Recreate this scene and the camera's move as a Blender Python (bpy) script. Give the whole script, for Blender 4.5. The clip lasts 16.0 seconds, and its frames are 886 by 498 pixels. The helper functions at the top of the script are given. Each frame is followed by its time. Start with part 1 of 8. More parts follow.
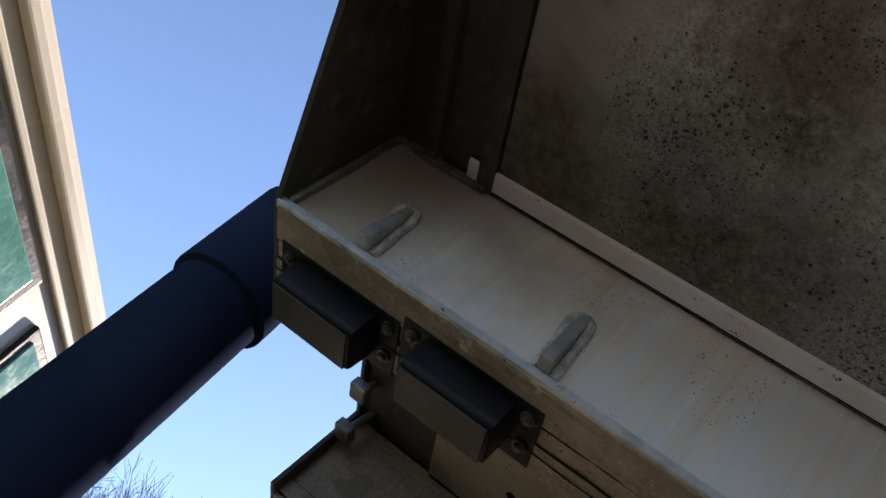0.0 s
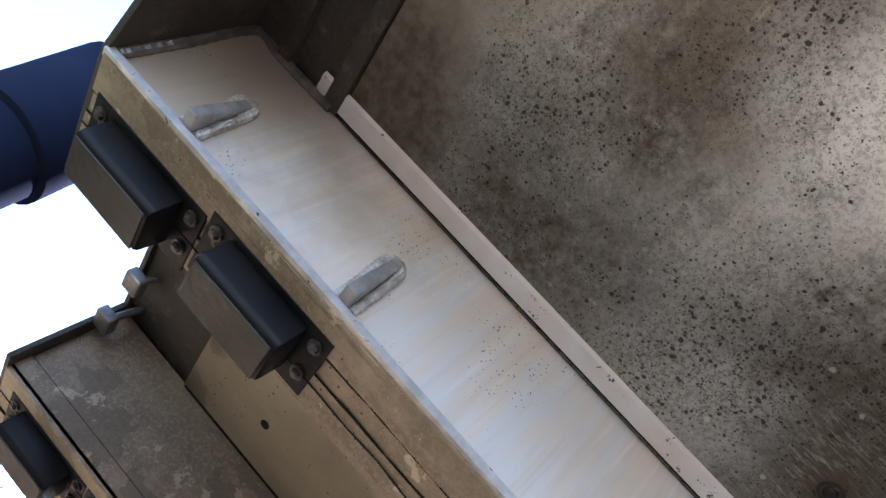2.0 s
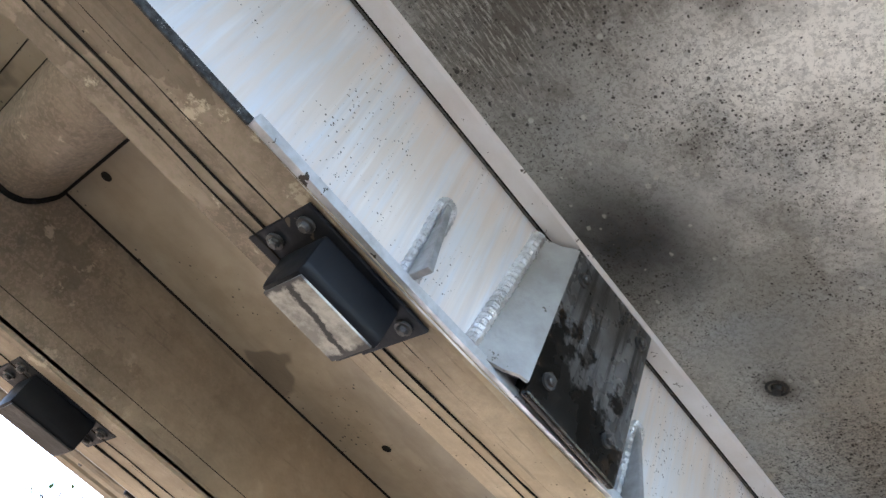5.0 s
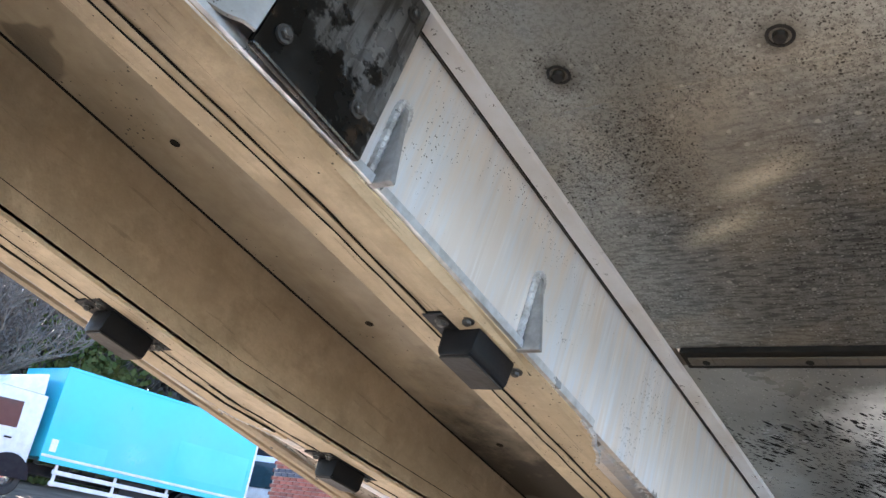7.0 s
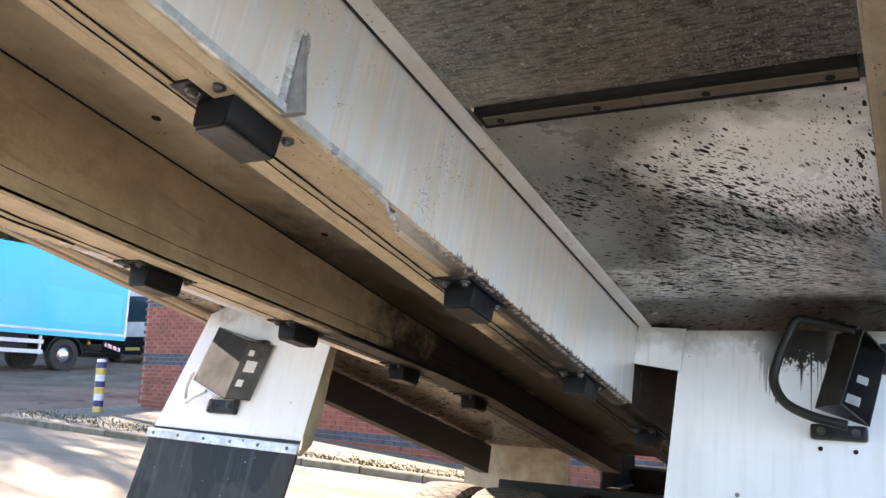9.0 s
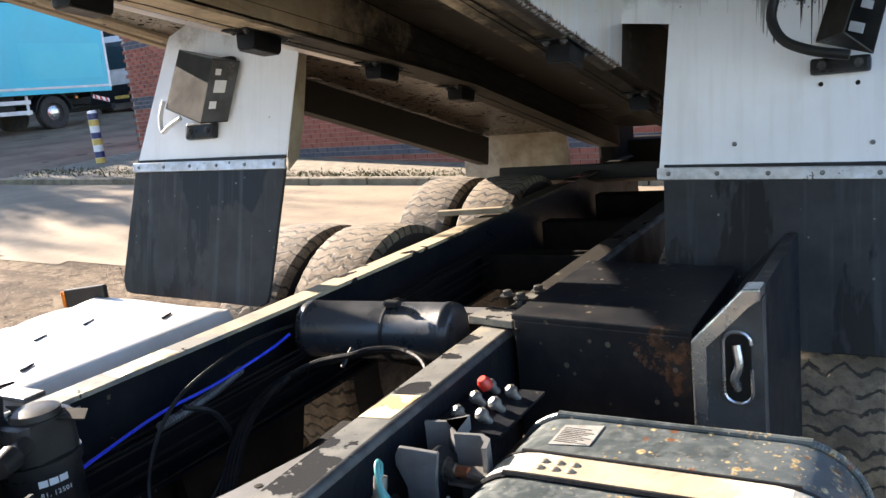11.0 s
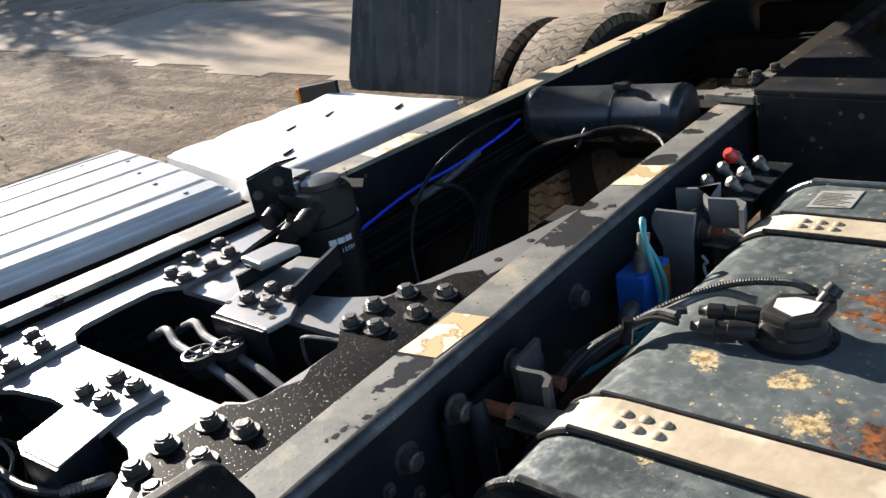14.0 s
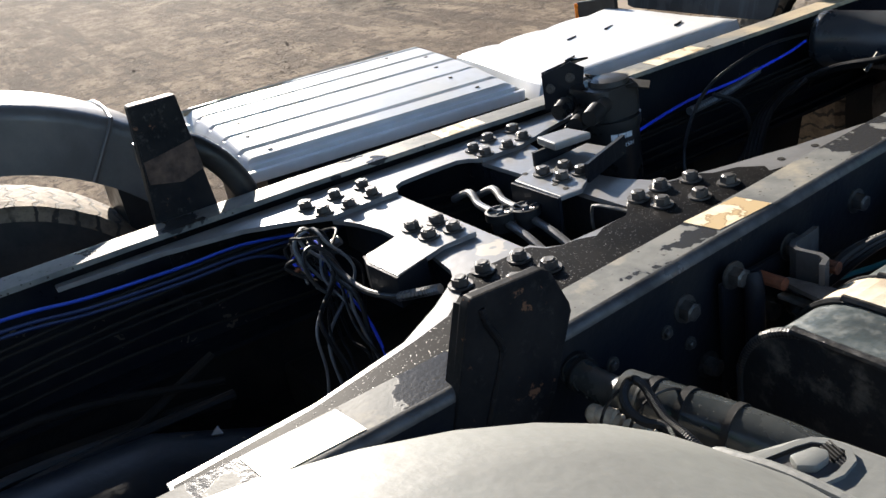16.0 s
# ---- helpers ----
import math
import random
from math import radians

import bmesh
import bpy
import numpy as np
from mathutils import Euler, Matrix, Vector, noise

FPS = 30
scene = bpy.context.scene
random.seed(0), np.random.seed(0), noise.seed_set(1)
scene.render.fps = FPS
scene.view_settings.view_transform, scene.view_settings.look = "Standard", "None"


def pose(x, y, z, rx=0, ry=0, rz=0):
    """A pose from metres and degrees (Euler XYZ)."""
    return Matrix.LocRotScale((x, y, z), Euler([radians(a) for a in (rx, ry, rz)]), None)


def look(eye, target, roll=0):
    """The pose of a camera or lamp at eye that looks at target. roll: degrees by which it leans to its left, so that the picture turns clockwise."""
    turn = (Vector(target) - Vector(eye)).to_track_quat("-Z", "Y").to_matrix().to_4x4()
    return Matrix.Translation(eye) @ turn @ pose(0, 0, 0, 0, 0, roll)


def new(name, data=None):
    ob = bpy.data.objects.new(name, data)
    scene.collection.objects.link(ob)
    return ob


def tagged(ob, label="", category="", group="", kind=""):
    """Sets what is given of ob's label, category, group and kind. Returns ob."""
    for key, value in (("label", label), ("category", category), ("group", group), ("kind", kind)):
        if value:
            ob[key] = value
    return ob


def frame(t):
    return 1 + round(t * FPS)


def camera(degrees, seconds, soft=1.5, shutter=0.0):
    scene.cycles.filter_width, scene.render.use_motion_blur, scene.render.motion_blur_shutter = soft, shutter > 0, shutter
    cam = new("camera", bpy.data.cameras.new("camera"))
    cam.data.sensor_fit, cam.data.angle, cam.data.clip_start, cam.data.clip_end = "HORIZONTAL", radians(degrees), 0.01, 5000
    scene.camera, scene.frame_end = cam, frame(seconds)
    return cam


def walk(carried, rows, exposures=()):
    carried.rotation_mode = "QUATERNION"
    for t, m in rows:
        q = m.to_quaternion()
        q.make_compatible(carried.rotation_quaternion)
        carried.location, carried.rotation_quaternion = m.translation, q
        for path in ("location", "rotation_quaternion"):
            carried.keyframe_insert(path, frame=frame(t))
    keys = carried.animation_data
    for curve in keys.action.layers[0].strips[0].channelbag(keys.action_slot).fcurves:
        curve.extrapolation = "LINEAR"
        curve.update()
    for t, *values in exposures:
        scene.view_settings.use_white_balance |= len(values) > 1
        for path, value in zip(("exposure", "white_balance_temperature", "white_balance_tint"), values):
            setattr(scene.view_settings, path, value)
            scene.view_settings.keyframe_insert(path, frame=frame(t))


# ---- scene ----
cam = camera(55.59, 16.0)

# seconds, eye x y z, then turn to the left of +y, tilt up and lean, in degrees
PATH = [
    (0.0, 1.352, -1.143, 1.756, 108.46, 46.19, 35.73),
    (0.5, 1.342, -1.165, 1.757, 105.72, 49.37, 38.88),
    (1.0, 1.321, -1.175, 1.753, 101.21, 51.49, 40.13),
    (1.5, 1.306, -1.179, 1.752, 95.59, 52.35, 39.50),
    (2.0, 1.288, -1.164, 1.757, 88.78, 51.85, 36.69),
    (2.5, 1.264, -1.137, 1.765, 81.79, 50.69, 33.15),
    (3.0, 1.244, -1.089, 1.772, 75.25, 49.08, 29.28),
    (3.5, 1.236, -1.023, 1.775, 68.10, 46.14, 24.36),
    (4.0, 1.218, -0.959, 1.767, 62.11, 42.86, 19.84),
    (4.5, 1.205, -0.907, 1.762, 56.24, 39.25, 15.84),
    (4.7, 1.202, -0.884, 1.755, 53.90, 37.72, 14.02),
    (6.8, 1.246, -0.629, 1.742, 41.48, 21.46, 10.61),
    (7.0, 1.251, -0.604, 1.737, 40.13, 20.11, 10.03),
    (7.5, 1.268, -0.551, 1.731, 36.97, 17.03, 8.38),
    (8.0, 1.296, -0.515, 1.719, 34.22, 14.39, 6.22),
    (8.5, 1.313, -0.474, 1.708, 31.80, 11.68, 4.01),
    (9.0, 1.333, -0.434, 1.700, 29.78, 8.28, 1.86),
    (9.5, 1.361, -0.399, 1.689, 28.24, 4.15, -0.01),
    (10.0, 1.368, -0.351, 1.675, 27.31, -1.02, -2.30),
    (10.2, 1.363, -0.338, 1.671, 27.28, -3.43, -3.35),
    (12.3, 1.233, -0.255, 1.612, 37.26, -19.29, -8.84),
    (12.5, 1.227, -0.281, 1.611, 37.80, -20.07, -8.98),
    (13.0, 1.221, -0.338, 1.601, 39.25, -21.63, -9.51),
    (13.5, 1.228, -0.408, 1.610, 41.23, -22.21, -10.23),
    (14.0, 1.236, -0.481, 1.618, 44.46, -22.44, -10.99),
    (14.5, 1.233, -0.554, 1.625, 48.81, -23.02, -11.74),
    (15.0, 1.243, -0.635, 1.629, 52.42, -23.69, -12.39),
    (15.5, 1.257, -0.690, 1.621, 55.93, -24.36, -12.44),
    (16.0, 1.324, -0.727, 1.614, 61.46, -23.88, -10.89),
]


def aimed(x, y, z, turn, tilt, lean):
    a, b = radians(turn), radians(tilt)
    way = Vector((-math.sin(a) * math.cos(b), math.cos(a) * math.cos(b), math.sin(b)))
    return look((x, y, z), Vector((x, y, z)) + way, lean)


# the phone brightens its picture under the body and darkens it again over the chassis
STOPS = [(0, 1.6, 6750, 18), (0.5, 1.8, 6750, 19), (1, 2.2, 6750, 19), (1.5, 2.8, 6700, 19), (2, 3.38, 6450, 24), (2.5, 4.02, 6450, 24), (3.5, 4.15, 6300, 19), (4.7, 3.80, 6150, 18), (6.8, 3.58, 6400, 18), (8, 3.52, 6800, 19),
         (9, 3.34, 7150, 19), (9.5, 3.2, 7250, 19), (10.2, 2.87, 7250, 18), (12.3, 2.32, 6700, 13), (13, 2.12, 6700, 12), (14, 1.96, 6600, 12), (15, 1.86, 6500, 12), (16, 1.80, 6500, 12)]
walk(cam, [(row[0], aimed(*row[1:])) for row in PATH], STOPS)

# ---- light ----
SUN_TURN, SUN_UP = -78.5, 22.0        # degrees from +y towards -x, and above the horizon
world = bpy.data.worlds.new("sky")
scene.world = world
world.use_nodes = True
wt = world.node_tree
wt.nodes.clear()
sky = wt.nodes.new("ShaderNodeTexSky")
sky.sky_type = "NISHITA"
sky.sun_disc = False
sky.sun_elevation = radians(SUN_UP)
sky.sun_rotation = radians(SUN_TURN)
sky.air_density, sky.dust_density, sky.ozone_density = 1.0, 0.15, 3.2
sky_bg = wt.nodes.new("ShaderNodeBackground")
sky_bg.inputs["Strength"].default_value = 0.097
sky_out = wt.nodes.new("ShaderNodeOutputWorld")
wt.links.new(sky.outputs[0], sky_bg.inputs[0])
wt.links.new(sky_bg.outputs[0], sky_out.inputs[0])

sun = new("sun", bpy.data.lights.new("sun", "SUN"))
sun.data.energy, sun.data.angle, sun.data.color = 5.0, radians(0.55), (1.0, 0.92, 0.80)
a, b = radians(SUN_TURN), radians(SUN_UP)
to_sun = Vector((math.sin(a) * math.cos(b), math.cos(a) * math.cos(b), math.sin(b)))
sun.matrix_world = look(to_sun * 60, (0, 0, 0))


# ---- materials ----
def surf(name, base, other=None, scale=6.0, rough=0.6, metal=0.0, bump=0.15, spots=None, streak=None,
         fine=60.0, spread=0.5, rough_var=0.15, coat=0.0, per_piece=0.0, third=None, spots2=None, spec=0.5):
    """A weathered surface: two colours mixed by cloudy noise, fine grain, optional spots (colour, scale, share) and streaks."""
    m = bpy.data.materials.new(name)
    m.use_nodes = True
    t = m.node_tree
    n, l = t.nodes, t.links
    bsdf = n["Principled BSDF"]
    tc = n.new("ShaderNodeTexCoord")
    co = tc.outputs["Object"]
    other = other or tuple(c * 0.75 for c in base)
    big = n.new("ShaderNodeTexNoise")
    big.inputs["Scale"].default_value, big.inputs["Detail"].default_value, big.inputs["Roughness"].default_value = scale, 6, 0.62
    l.new(co, big.inputs["Vector"])
    ramp = n.new("ShaderNodeMapRange")
    ramp.inputs[1].default_value, ramp.inputs[2].default_value = 0.5 - spread / 4, 0.5 + spread / 4
    l.new(big.outputs[0], ramp.inputs[0])

    def mixed(a, b, fac):
        mx = n.new("ShaderNodeMix")
        mx.data_type = "RGBA"
        for sock, v in ((mx.inputs[6], a), (mx.inputs[7], b)):
            if isinstance(v, tuple):
                sock.default_value = (*v, 1)
            else:
                l.new(v, sock)
        l.new(fac, mx.inputs[0])
        return mx.outputs[2]

    col = mixed(base, other, ramp.outputs[0])
    if third:
        tn = n.new("ShaderNodeTexNoise")
        tn.inputs["Scale"].default_value, tn.inputs["Detail"].default_value = third[1], 5
        mp3 = n.new("ShaderNodeMapping")
        mp3.inputs["Location"].default_value = (7.3, 2.1, 4.4)
        l.new(co, mp3.inputs[0])
        l.new(mp3.outputs[0], tn.inputs["Vector"])
        tr = n.new("ShaderNodeMapRange")
        tr.inputs[1].default_value, tr.inputs[2].default_value = third[2], third[2] + 0.12
        l.new(tn.outputs[0], tr.inputs[0])
        col = mixed(col, third[0], tr.outputs[0])
    if streak:
        mp = n.new("ShaderNodeMapping")
        mp.inputs["Scale"].default_value = streak[1]
        l.new(co, mp.inputs[0])
        sn = n.new("ShaderNodeTexNoise")
        sn.inputs["Scale"].default_value, sn.inputs["Detail"].default_value = 1.0, 4
        l.new(mp.outputs[0], sn.inputs["Vector"])
        sr = n.new("ShaderNodeMapRange")
        sr.inputs[1].default_value, sr.inputs[2].default_value, sr.inputs[4].default_value = 0.42, 0.68, streak[2]
        l.new(sn.outputs[0], sr.inputs[0])
        col = mixed(col, streak[0], sr.outputs[0])
    for sp in (spots, spots2):
        if not sp:
            continue
        vo = n.new("ShaderNodeTexVoronoi")
        vo.inputs["Scale"].default_value = sp[1]
        ns = n.new("ShaderNodeTexNoise")
        ns.inputs["Scale"].default_value = sp[1] * 1.7
        ad = n.new("ShaderNodeMix")
        ad.data_type = "VECTOR"
        ad.inputs[0].default_value = 0.12 if len(sp) < 4 else sp[3]
        l.new(co, ns.inputs["Vector"])
        l.new(co, ad.inputs[4])
        l.new(ns.outputs["Color"], ad.inputs[5])
        l.new(ad.outputs[1], vo.inputs["Vector"])
        # each cell has its own spot size, many have none
        sx = n.new("ShaderNodeSeparateColor")
        l.new(vo.outputs["Color"], sx.inputs[0])
        sz = n.new("ShaderNodeMapRange")
        sz.inputs[1].default_value, sz.inputs[2].default_value = 1 - sp[2], 1.0
        sz.inputs[3].default_value, sz.inputs[4].default_value = 0.0, 0.42
        l.new(sx.outputs[0], sz.inputs[0])
        su = n.new("ShaderNodeMath")
        su.operation = "SUBTRACT"
        l.new(sz.outputs[0], su.inputs[0])
        l.new(vo.outputs["Distance"], su.inputs[1])
        sm = n.new("ShaderNodeMapRange")
        sm.inputs[1].default_value, sm.inputs[2].default_value = 0.0, 0.06
        l.new(su.outputs[0], sm.inputs[0])
        col = mixed(col, sp[0], sm.outputs[0])
    if per_piece:
        oi = n.new("ShaderNodeObjectInfo")
        hs = n.new("ShaderNodeHueSaturation")
        pr = n.new("ShaderNodeMapRange")
        pr.inputs[3].default_value, pr.inputs[4].default_value = 1 - per_piece, 1 + per_piece
        l.new(oi.outputs["Random"], pr.inputs[0])
        l.new(pr.outputs[0], hs.inputs["Value"])
        l.new(col, hs.inputs["Color"])
        col = hs.outputs[0]
    l.new(col, bsdf.inputs["Base Color"])
    gr = n.new("ShaderNodeTexNoise")
    gr.inputs["Scale"].default_value, gr.inputs["Detail"].default_value = fine, 5
    l.new(co, gr.inputs["Vector"])
    rr = n.new("ShaderNodeMapRange")
    rr.inputs[1].default_value, rr.inputs[2].default_value = 0.3, 0.7
    rr.inputs[3].default_value, rr.inputs[4].default_value = max(0.04, rough - rough_var), min(1, rough + rough_var)
    l.new(big.outputs[0], rr.inputs[0])
    l.new(rr.outputs[0], bsdf.inputs["Roughness"])
    bsdf.inputs["Metallic"].default_value = metal
    bsdf.inputs["Coat Weight"].default_value = coat
    bsdf.inputs["Specular IOR Level"].default_value = spec
    if bump:
        bp = n.new("ShaderNodeBump")
        bp.inputs["Strength"].default_value, bp.inputs["Distance"].default_value = bump, 0.01
        l.new(gr.outputs[0], bp.inputs["Height"])
        l.new(bp.outputs[0], bsdf.inputs["Normal"])
    return m


class Mat:
    """A small builder for layered node materials in object space (metres)."""

    def __init__(self, name, rough=0.5, metal=0.0):
        self.m = bpy.data.materials.new(name)
        self.m.use_nodes = True
        self.n, self.l = self.m.node_tree.nodes, self.m.node_tree.links
        self.b = self.n["Principled BSDF"]
        self.b.inputs["Roughness"].default_value, self.b.inputs["Metallic"].default_value = rough, metal
        self.co = self.n.new("ShaderNodeTexCoord").outputs["Object"]
        sep = self.n.new("ShaderNodeSeparateXYZ")
        self.l.new(self.co, sep.inputs[0])
        self.x, self.y, self.z = sep.outputs

    def put(self, sock, v):
        if isinstance(v, tuple):
            sock.default_value = (*v, 1) if len(v) == 3 else v
        elif isinstance(v, (int, float)):
            sock.default_value = v
        else:
            self.l.new(v, sock)

    def mapped(self, stretch=(1, 1, 1), turn=0.0, shift=(0, 0, 0)):
        mp = self.n.new("ShaderNodeMapping")
        mp.inputs["Location"].default_value, mp.inputs["Rotation"].default_value = shift, (0, 0, radians(turn))
        mp.inputs["Scale"].default_value = stretch
        self.l.new(self.co, mp.inputs[0])
        return mp.outputs[0]

    def noise(self, scale, detail=5, rough=0.6, **kw):
        t = self.n.new("ShaderNodeTexNoise")
        t.inputs["Scale"].default_value, t.inputs["Detail"].default_value, t.inputs["Roughness"].default_value = scale, detail, rough
        self.l.new(self.mapped(**kw) if kw else self.co, t.inputs["Vector"])
        return t.outputs[0]

    def range(self, v, a, b, lo=0.0, hi=1.0):
        r = self.n.new("ShaderNodeMapRange")
        self.put(r.inputs[0], v)
        r.inputs[1].default_value, r.inputs[2].default_value = a, b
        r.inputs[3].default_value, r.inputs[4].default_value = lo, hi
        return r.outputs[0]

    def math(self, op, a, b=0.0):
        t = self.n.new("ShaderNodeMath")
        t.operation = op
        self.put(t.inputs[0], a)
        self.put(t.inputs[1], b)
        return t.outputs[0]

    def mix(self, a, b, fac):
        t = self.n.new("ShaderNodeMix")
        t.data_type = "RGBA"
        self.put(t.inputs[6], a)
        self.put(t.inputs[7], b)
        self.put(t.inputs[0], fac)
        return t.outputs[2]

    def specks(self, scale, share, size=0.42, dense=None, soft=0.07, **kw):
        """Round specks of uneven size in a share of the cells; dense: a field that thins them out."""
        v = self.n.new("ShaderNodeTexVoronoi")
        v.inputs["Scale"].default_value = scale
        self.l.new(self.mapped(**kw) if kw else self.co, v.inputs["Vector"])
        s = self.n.new("ShaderNodeSeparateColor")
        self.l.new(v.outputs["Color"], s.inputs[0])
        r = self.range(s.outputs[0], 1 - share, 1.0, 0.0, size)
        if dense is not None:
            r = self.math("MULTIPLY", r, dense)
        return self.range(self.math("SUBTRACT", r, v.outputs["Distance"]), 0.0, soft)

    def bump(self, height, strength, dist=0.004):
        b = self.n.new("ShaderNodeBump")
        b.inputs["Strength"].default_value, b.inputs["Distance"].default_value = strength, dist
        self.l.new(height, b.inputs["Height"])
        self.l.new(b.outputs[0], self.b.inputs["Normal"])

    def done(self, col, rough=None, metal=None):
        self.put(self.b.inputs["Base Color"], col)
        if rough is not None:
            self.put(self.b.inputs["Roughness"], rough)
        if metal is not None:
            self.put(self.b.inputs["Metallic"], metal)
        return self.m


def near(k, cx, cy, rad, rag, soft=0.12):
    """A ragged round patch about a point of the floor."""
    d = k.math("ADD", k.math("POWER", k.math("SUBTRACT", k.x, cx), 2.0), k.math("POWER", k.math("SUBTRACT", k.y, cy), 2.0))
    return k.range(k.math("ADD", k.math("SQRT", d), rag), rad + soft, rad - 0.3 * soft)


def patches(k, spots, rag, soft=0.12):
    out = None
    for cx, cy, rad in spots:
        d = near(k, cx, cy, rad, rag, soft)
        out = d if out is None else k.math("MAXIMUM", out, d)
    return out


def sooty_floor():
    """Grey metal underside: crisp soot specks, soft brown stains, dried wipe marks, and a glossy dark zone by the joint."""
    k = Mat("sooty_body_floor")
    col = k.mix((0.44, 0.43, 0.395), (0.27, 0.262, 0.235), k.range(k.noise(2.1, 7, 0.62), 0.36, 0.64))
    col = k.mix(col, (0.33, 0.35, 0.36), k.math("MULTIPLY", k.range(k.noise(5, 5, 0.6, shift=(2, 1, 0)), 0.50, 0.64), 0.5))
    rag = k.range(k.noise(3.4, 7, 0.66), 0.3, 0.7, -0.15, 0.15)
    # cream patches paint the glow of reflected sunlit ground into the colour
    cream = patches(k, ((1.07, -0.34, 0.28), (0.97, -0.33, 0.14), (1.04, -0.84, 0.13), (1.18, -0.62, 0.16), (0.98, -1.19, 0.03)), rag, 0.18)
    col = k.mix(col, (0.95, 0.93, 0.88), cream)
    front = k.range(k.math("ADD", k.y, k.range(k.noise(2.2, 5, shift=(1, 5, 0)), 0.3, 0.7, -0.22, 0.22)), -0.94, -1.12)
    brown = k.math("MULTIPLY", front, k.range(k.math("ADD", k.x, rag), 0.86, 0.98))
    col = k.mix(col, (0.27, 0.225, 0.175), k.math("MULTIPLY", brown, 0.85))
    pour = k.range(k.noise(1.0, 3, 0.55, stretch=(3.0, 34, 1), turn=24, shift=(0.3, 0.2, 0)), 0.58, 0.63)
    col = k.mix(col, (0.50, 0.45, 0.38), k.math("MULTIPLY", pour, k.math("MULTIPLY", brown, 0.85)))
    # front end darkened in the colour, for the dim light there
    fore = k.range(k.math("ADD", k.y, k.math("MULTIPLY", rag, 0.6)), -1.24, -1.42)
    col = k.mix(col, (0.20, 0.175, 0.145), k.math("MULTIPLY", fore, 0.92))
    stain = patches(k, ((0.64, -1.12, 0.11), (0.89, -1.09, 0.08), (0.81, -0.71, 0.09), (0.77, -0.59, 0.14), (0.95, -0.59, 0.07), (0.55, -1.42, 0.10), (-0.8, -0.5, 0.3), (-0.8, -1.3, 0.2)), rag, 0.15)
    col = k.mix(col, (0.082, 0.064, 0.047), k.math("MULTIPLY", stain, k.range(k.noise(40, 6, 0.75), 0.36, 0.62, 0.50, 1.0)))
    rub = near(k, 0.77, -0.48, 0.17, rag, 0.14)
    col = k.mix(col, (0.095, 0.080, 0.062), k.math("MULTIPLY", rub, 0.88))
    wipe = k.range(k.noise(1.0, 4, 0.65, stretch=(250, 36, 1), turn=62), 0.50, 0.60)
    col = k.mix(col, (0.50, 0.48, 0.43), k.math("MULTIPLY", wipe, k.math("MULTIPLY", rub, k.range(k.noise(9, 4), 0.42, 0.58, 0.15, 0.65))))
    halo = patches(k, ((0.671, -0.584, 0.022), (0.985, -0.575, 0.030), (0.974, 0.301, 0.022), (0.671, 0.28, 0.018)), k.math("MULTIPLY", rag, 0.10), 0.022)
    col = k.mix(col, (0.075, 0.055, 0.036), k.math("MULTIPLY", halo, 0.85))
    soot = near(k, 0.605, -0.06, 0.05, k.math("MULTIPLY", rag, 0.4), 0.10)
    col = k.mix(col, (0.030, 0.031, 0.034), k.math("MULTIPLY", soot, 0.93))
    # towards the joint, away from the sill, the metal is wet; dark reflections are painted in
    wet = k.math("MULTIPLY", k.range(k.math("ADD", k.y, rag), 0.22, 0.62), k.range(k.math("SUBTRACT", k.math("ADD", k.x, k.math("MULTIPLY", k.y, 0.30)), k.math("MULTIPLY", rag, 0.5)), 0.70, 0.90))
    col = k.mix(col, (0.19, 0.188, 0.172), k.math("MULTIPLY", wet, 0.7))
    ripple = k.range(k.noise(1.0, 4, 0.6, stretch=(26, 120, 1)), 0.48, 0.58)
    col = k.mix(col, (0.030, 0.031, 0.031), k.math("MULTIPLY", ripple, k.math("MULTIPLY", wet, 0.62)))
    tan = k.math("MULTIPLY", k.range(k.noise(2.6, 5, 0.6, shift=(2, 2, 0)), 0.50, 0.62), k.range(k.y, 0.1, 0.35))
    col = k.mix(col, (0.44, 0.37, 0.275), k.math("MULTIPLY", tan, 0.42))
    # two pale glints on the wet metal, reflections painted into its colour
    for cx, cy in ((0.78, 0.66), (0.87, 0.55)):
        along = k.math("ADD", k.math("MULTIPLY", k.math("SUBTRACT", k.x, cx), 0.92), k.math("MULTIPLY", k.math("SUBTRACT", k.y, cy), -0.38))
        over = k.math("ADD", k.math("MULTIPLY", k.math("SUBTRACT", k.x, cx), 0.38), k.math("MULTIPLY", k.math("SUBTRACT", k.y, cy), 0.92))
        over = k.math("ABSOLUTE", k.math("ADD", over, k.math("MULTIPLY", rag, 0.10)))
        mark = k.math("MULTIPLY", k.range(over, 0.032, 0.004), k.range(k.math("ABSOLUTE", along), 0.10, 0.02))
        col = k.mix(col, (0.78, 0.70, 0.54), k.math("MULTIPLY", mark, 0.8))
    dense = k.math("MULTIPLY", k.range(k.noise(3.2, 5), 0.32, 0.60, 0.35, 1.15), k.range(k.math("ADD", k.y, k.math("MULTIPLY", rag, 0.5)), -1.40, -1.28, 0.1, 1.0))
    dense = k.math("MULTIPLY", dense, k.range(cream, 0, 1, 1.0, 0.62))
    coarse = k.math("MULTIPLY", dense, k.range(k.y, -0.30, 0.15, 1.0, 0.3))
    fan = k.n.new("ShaderNodeVectorMath")
    fan.operation = "ADD"
    shake = k.n.new("ShaderNodeTexNoise")
    shake.inputs["Scale"].default_value = 140.0
    k.l.new(k.co, shake.inputs["Vector"])
    small = k.n.new("ShaderNodeVectorMath")
    small.operation = "SCALE"
    small.inputs[3].default_value = 0.006
    k.l.new(shake.outputs["Color"], small.inputs[0])
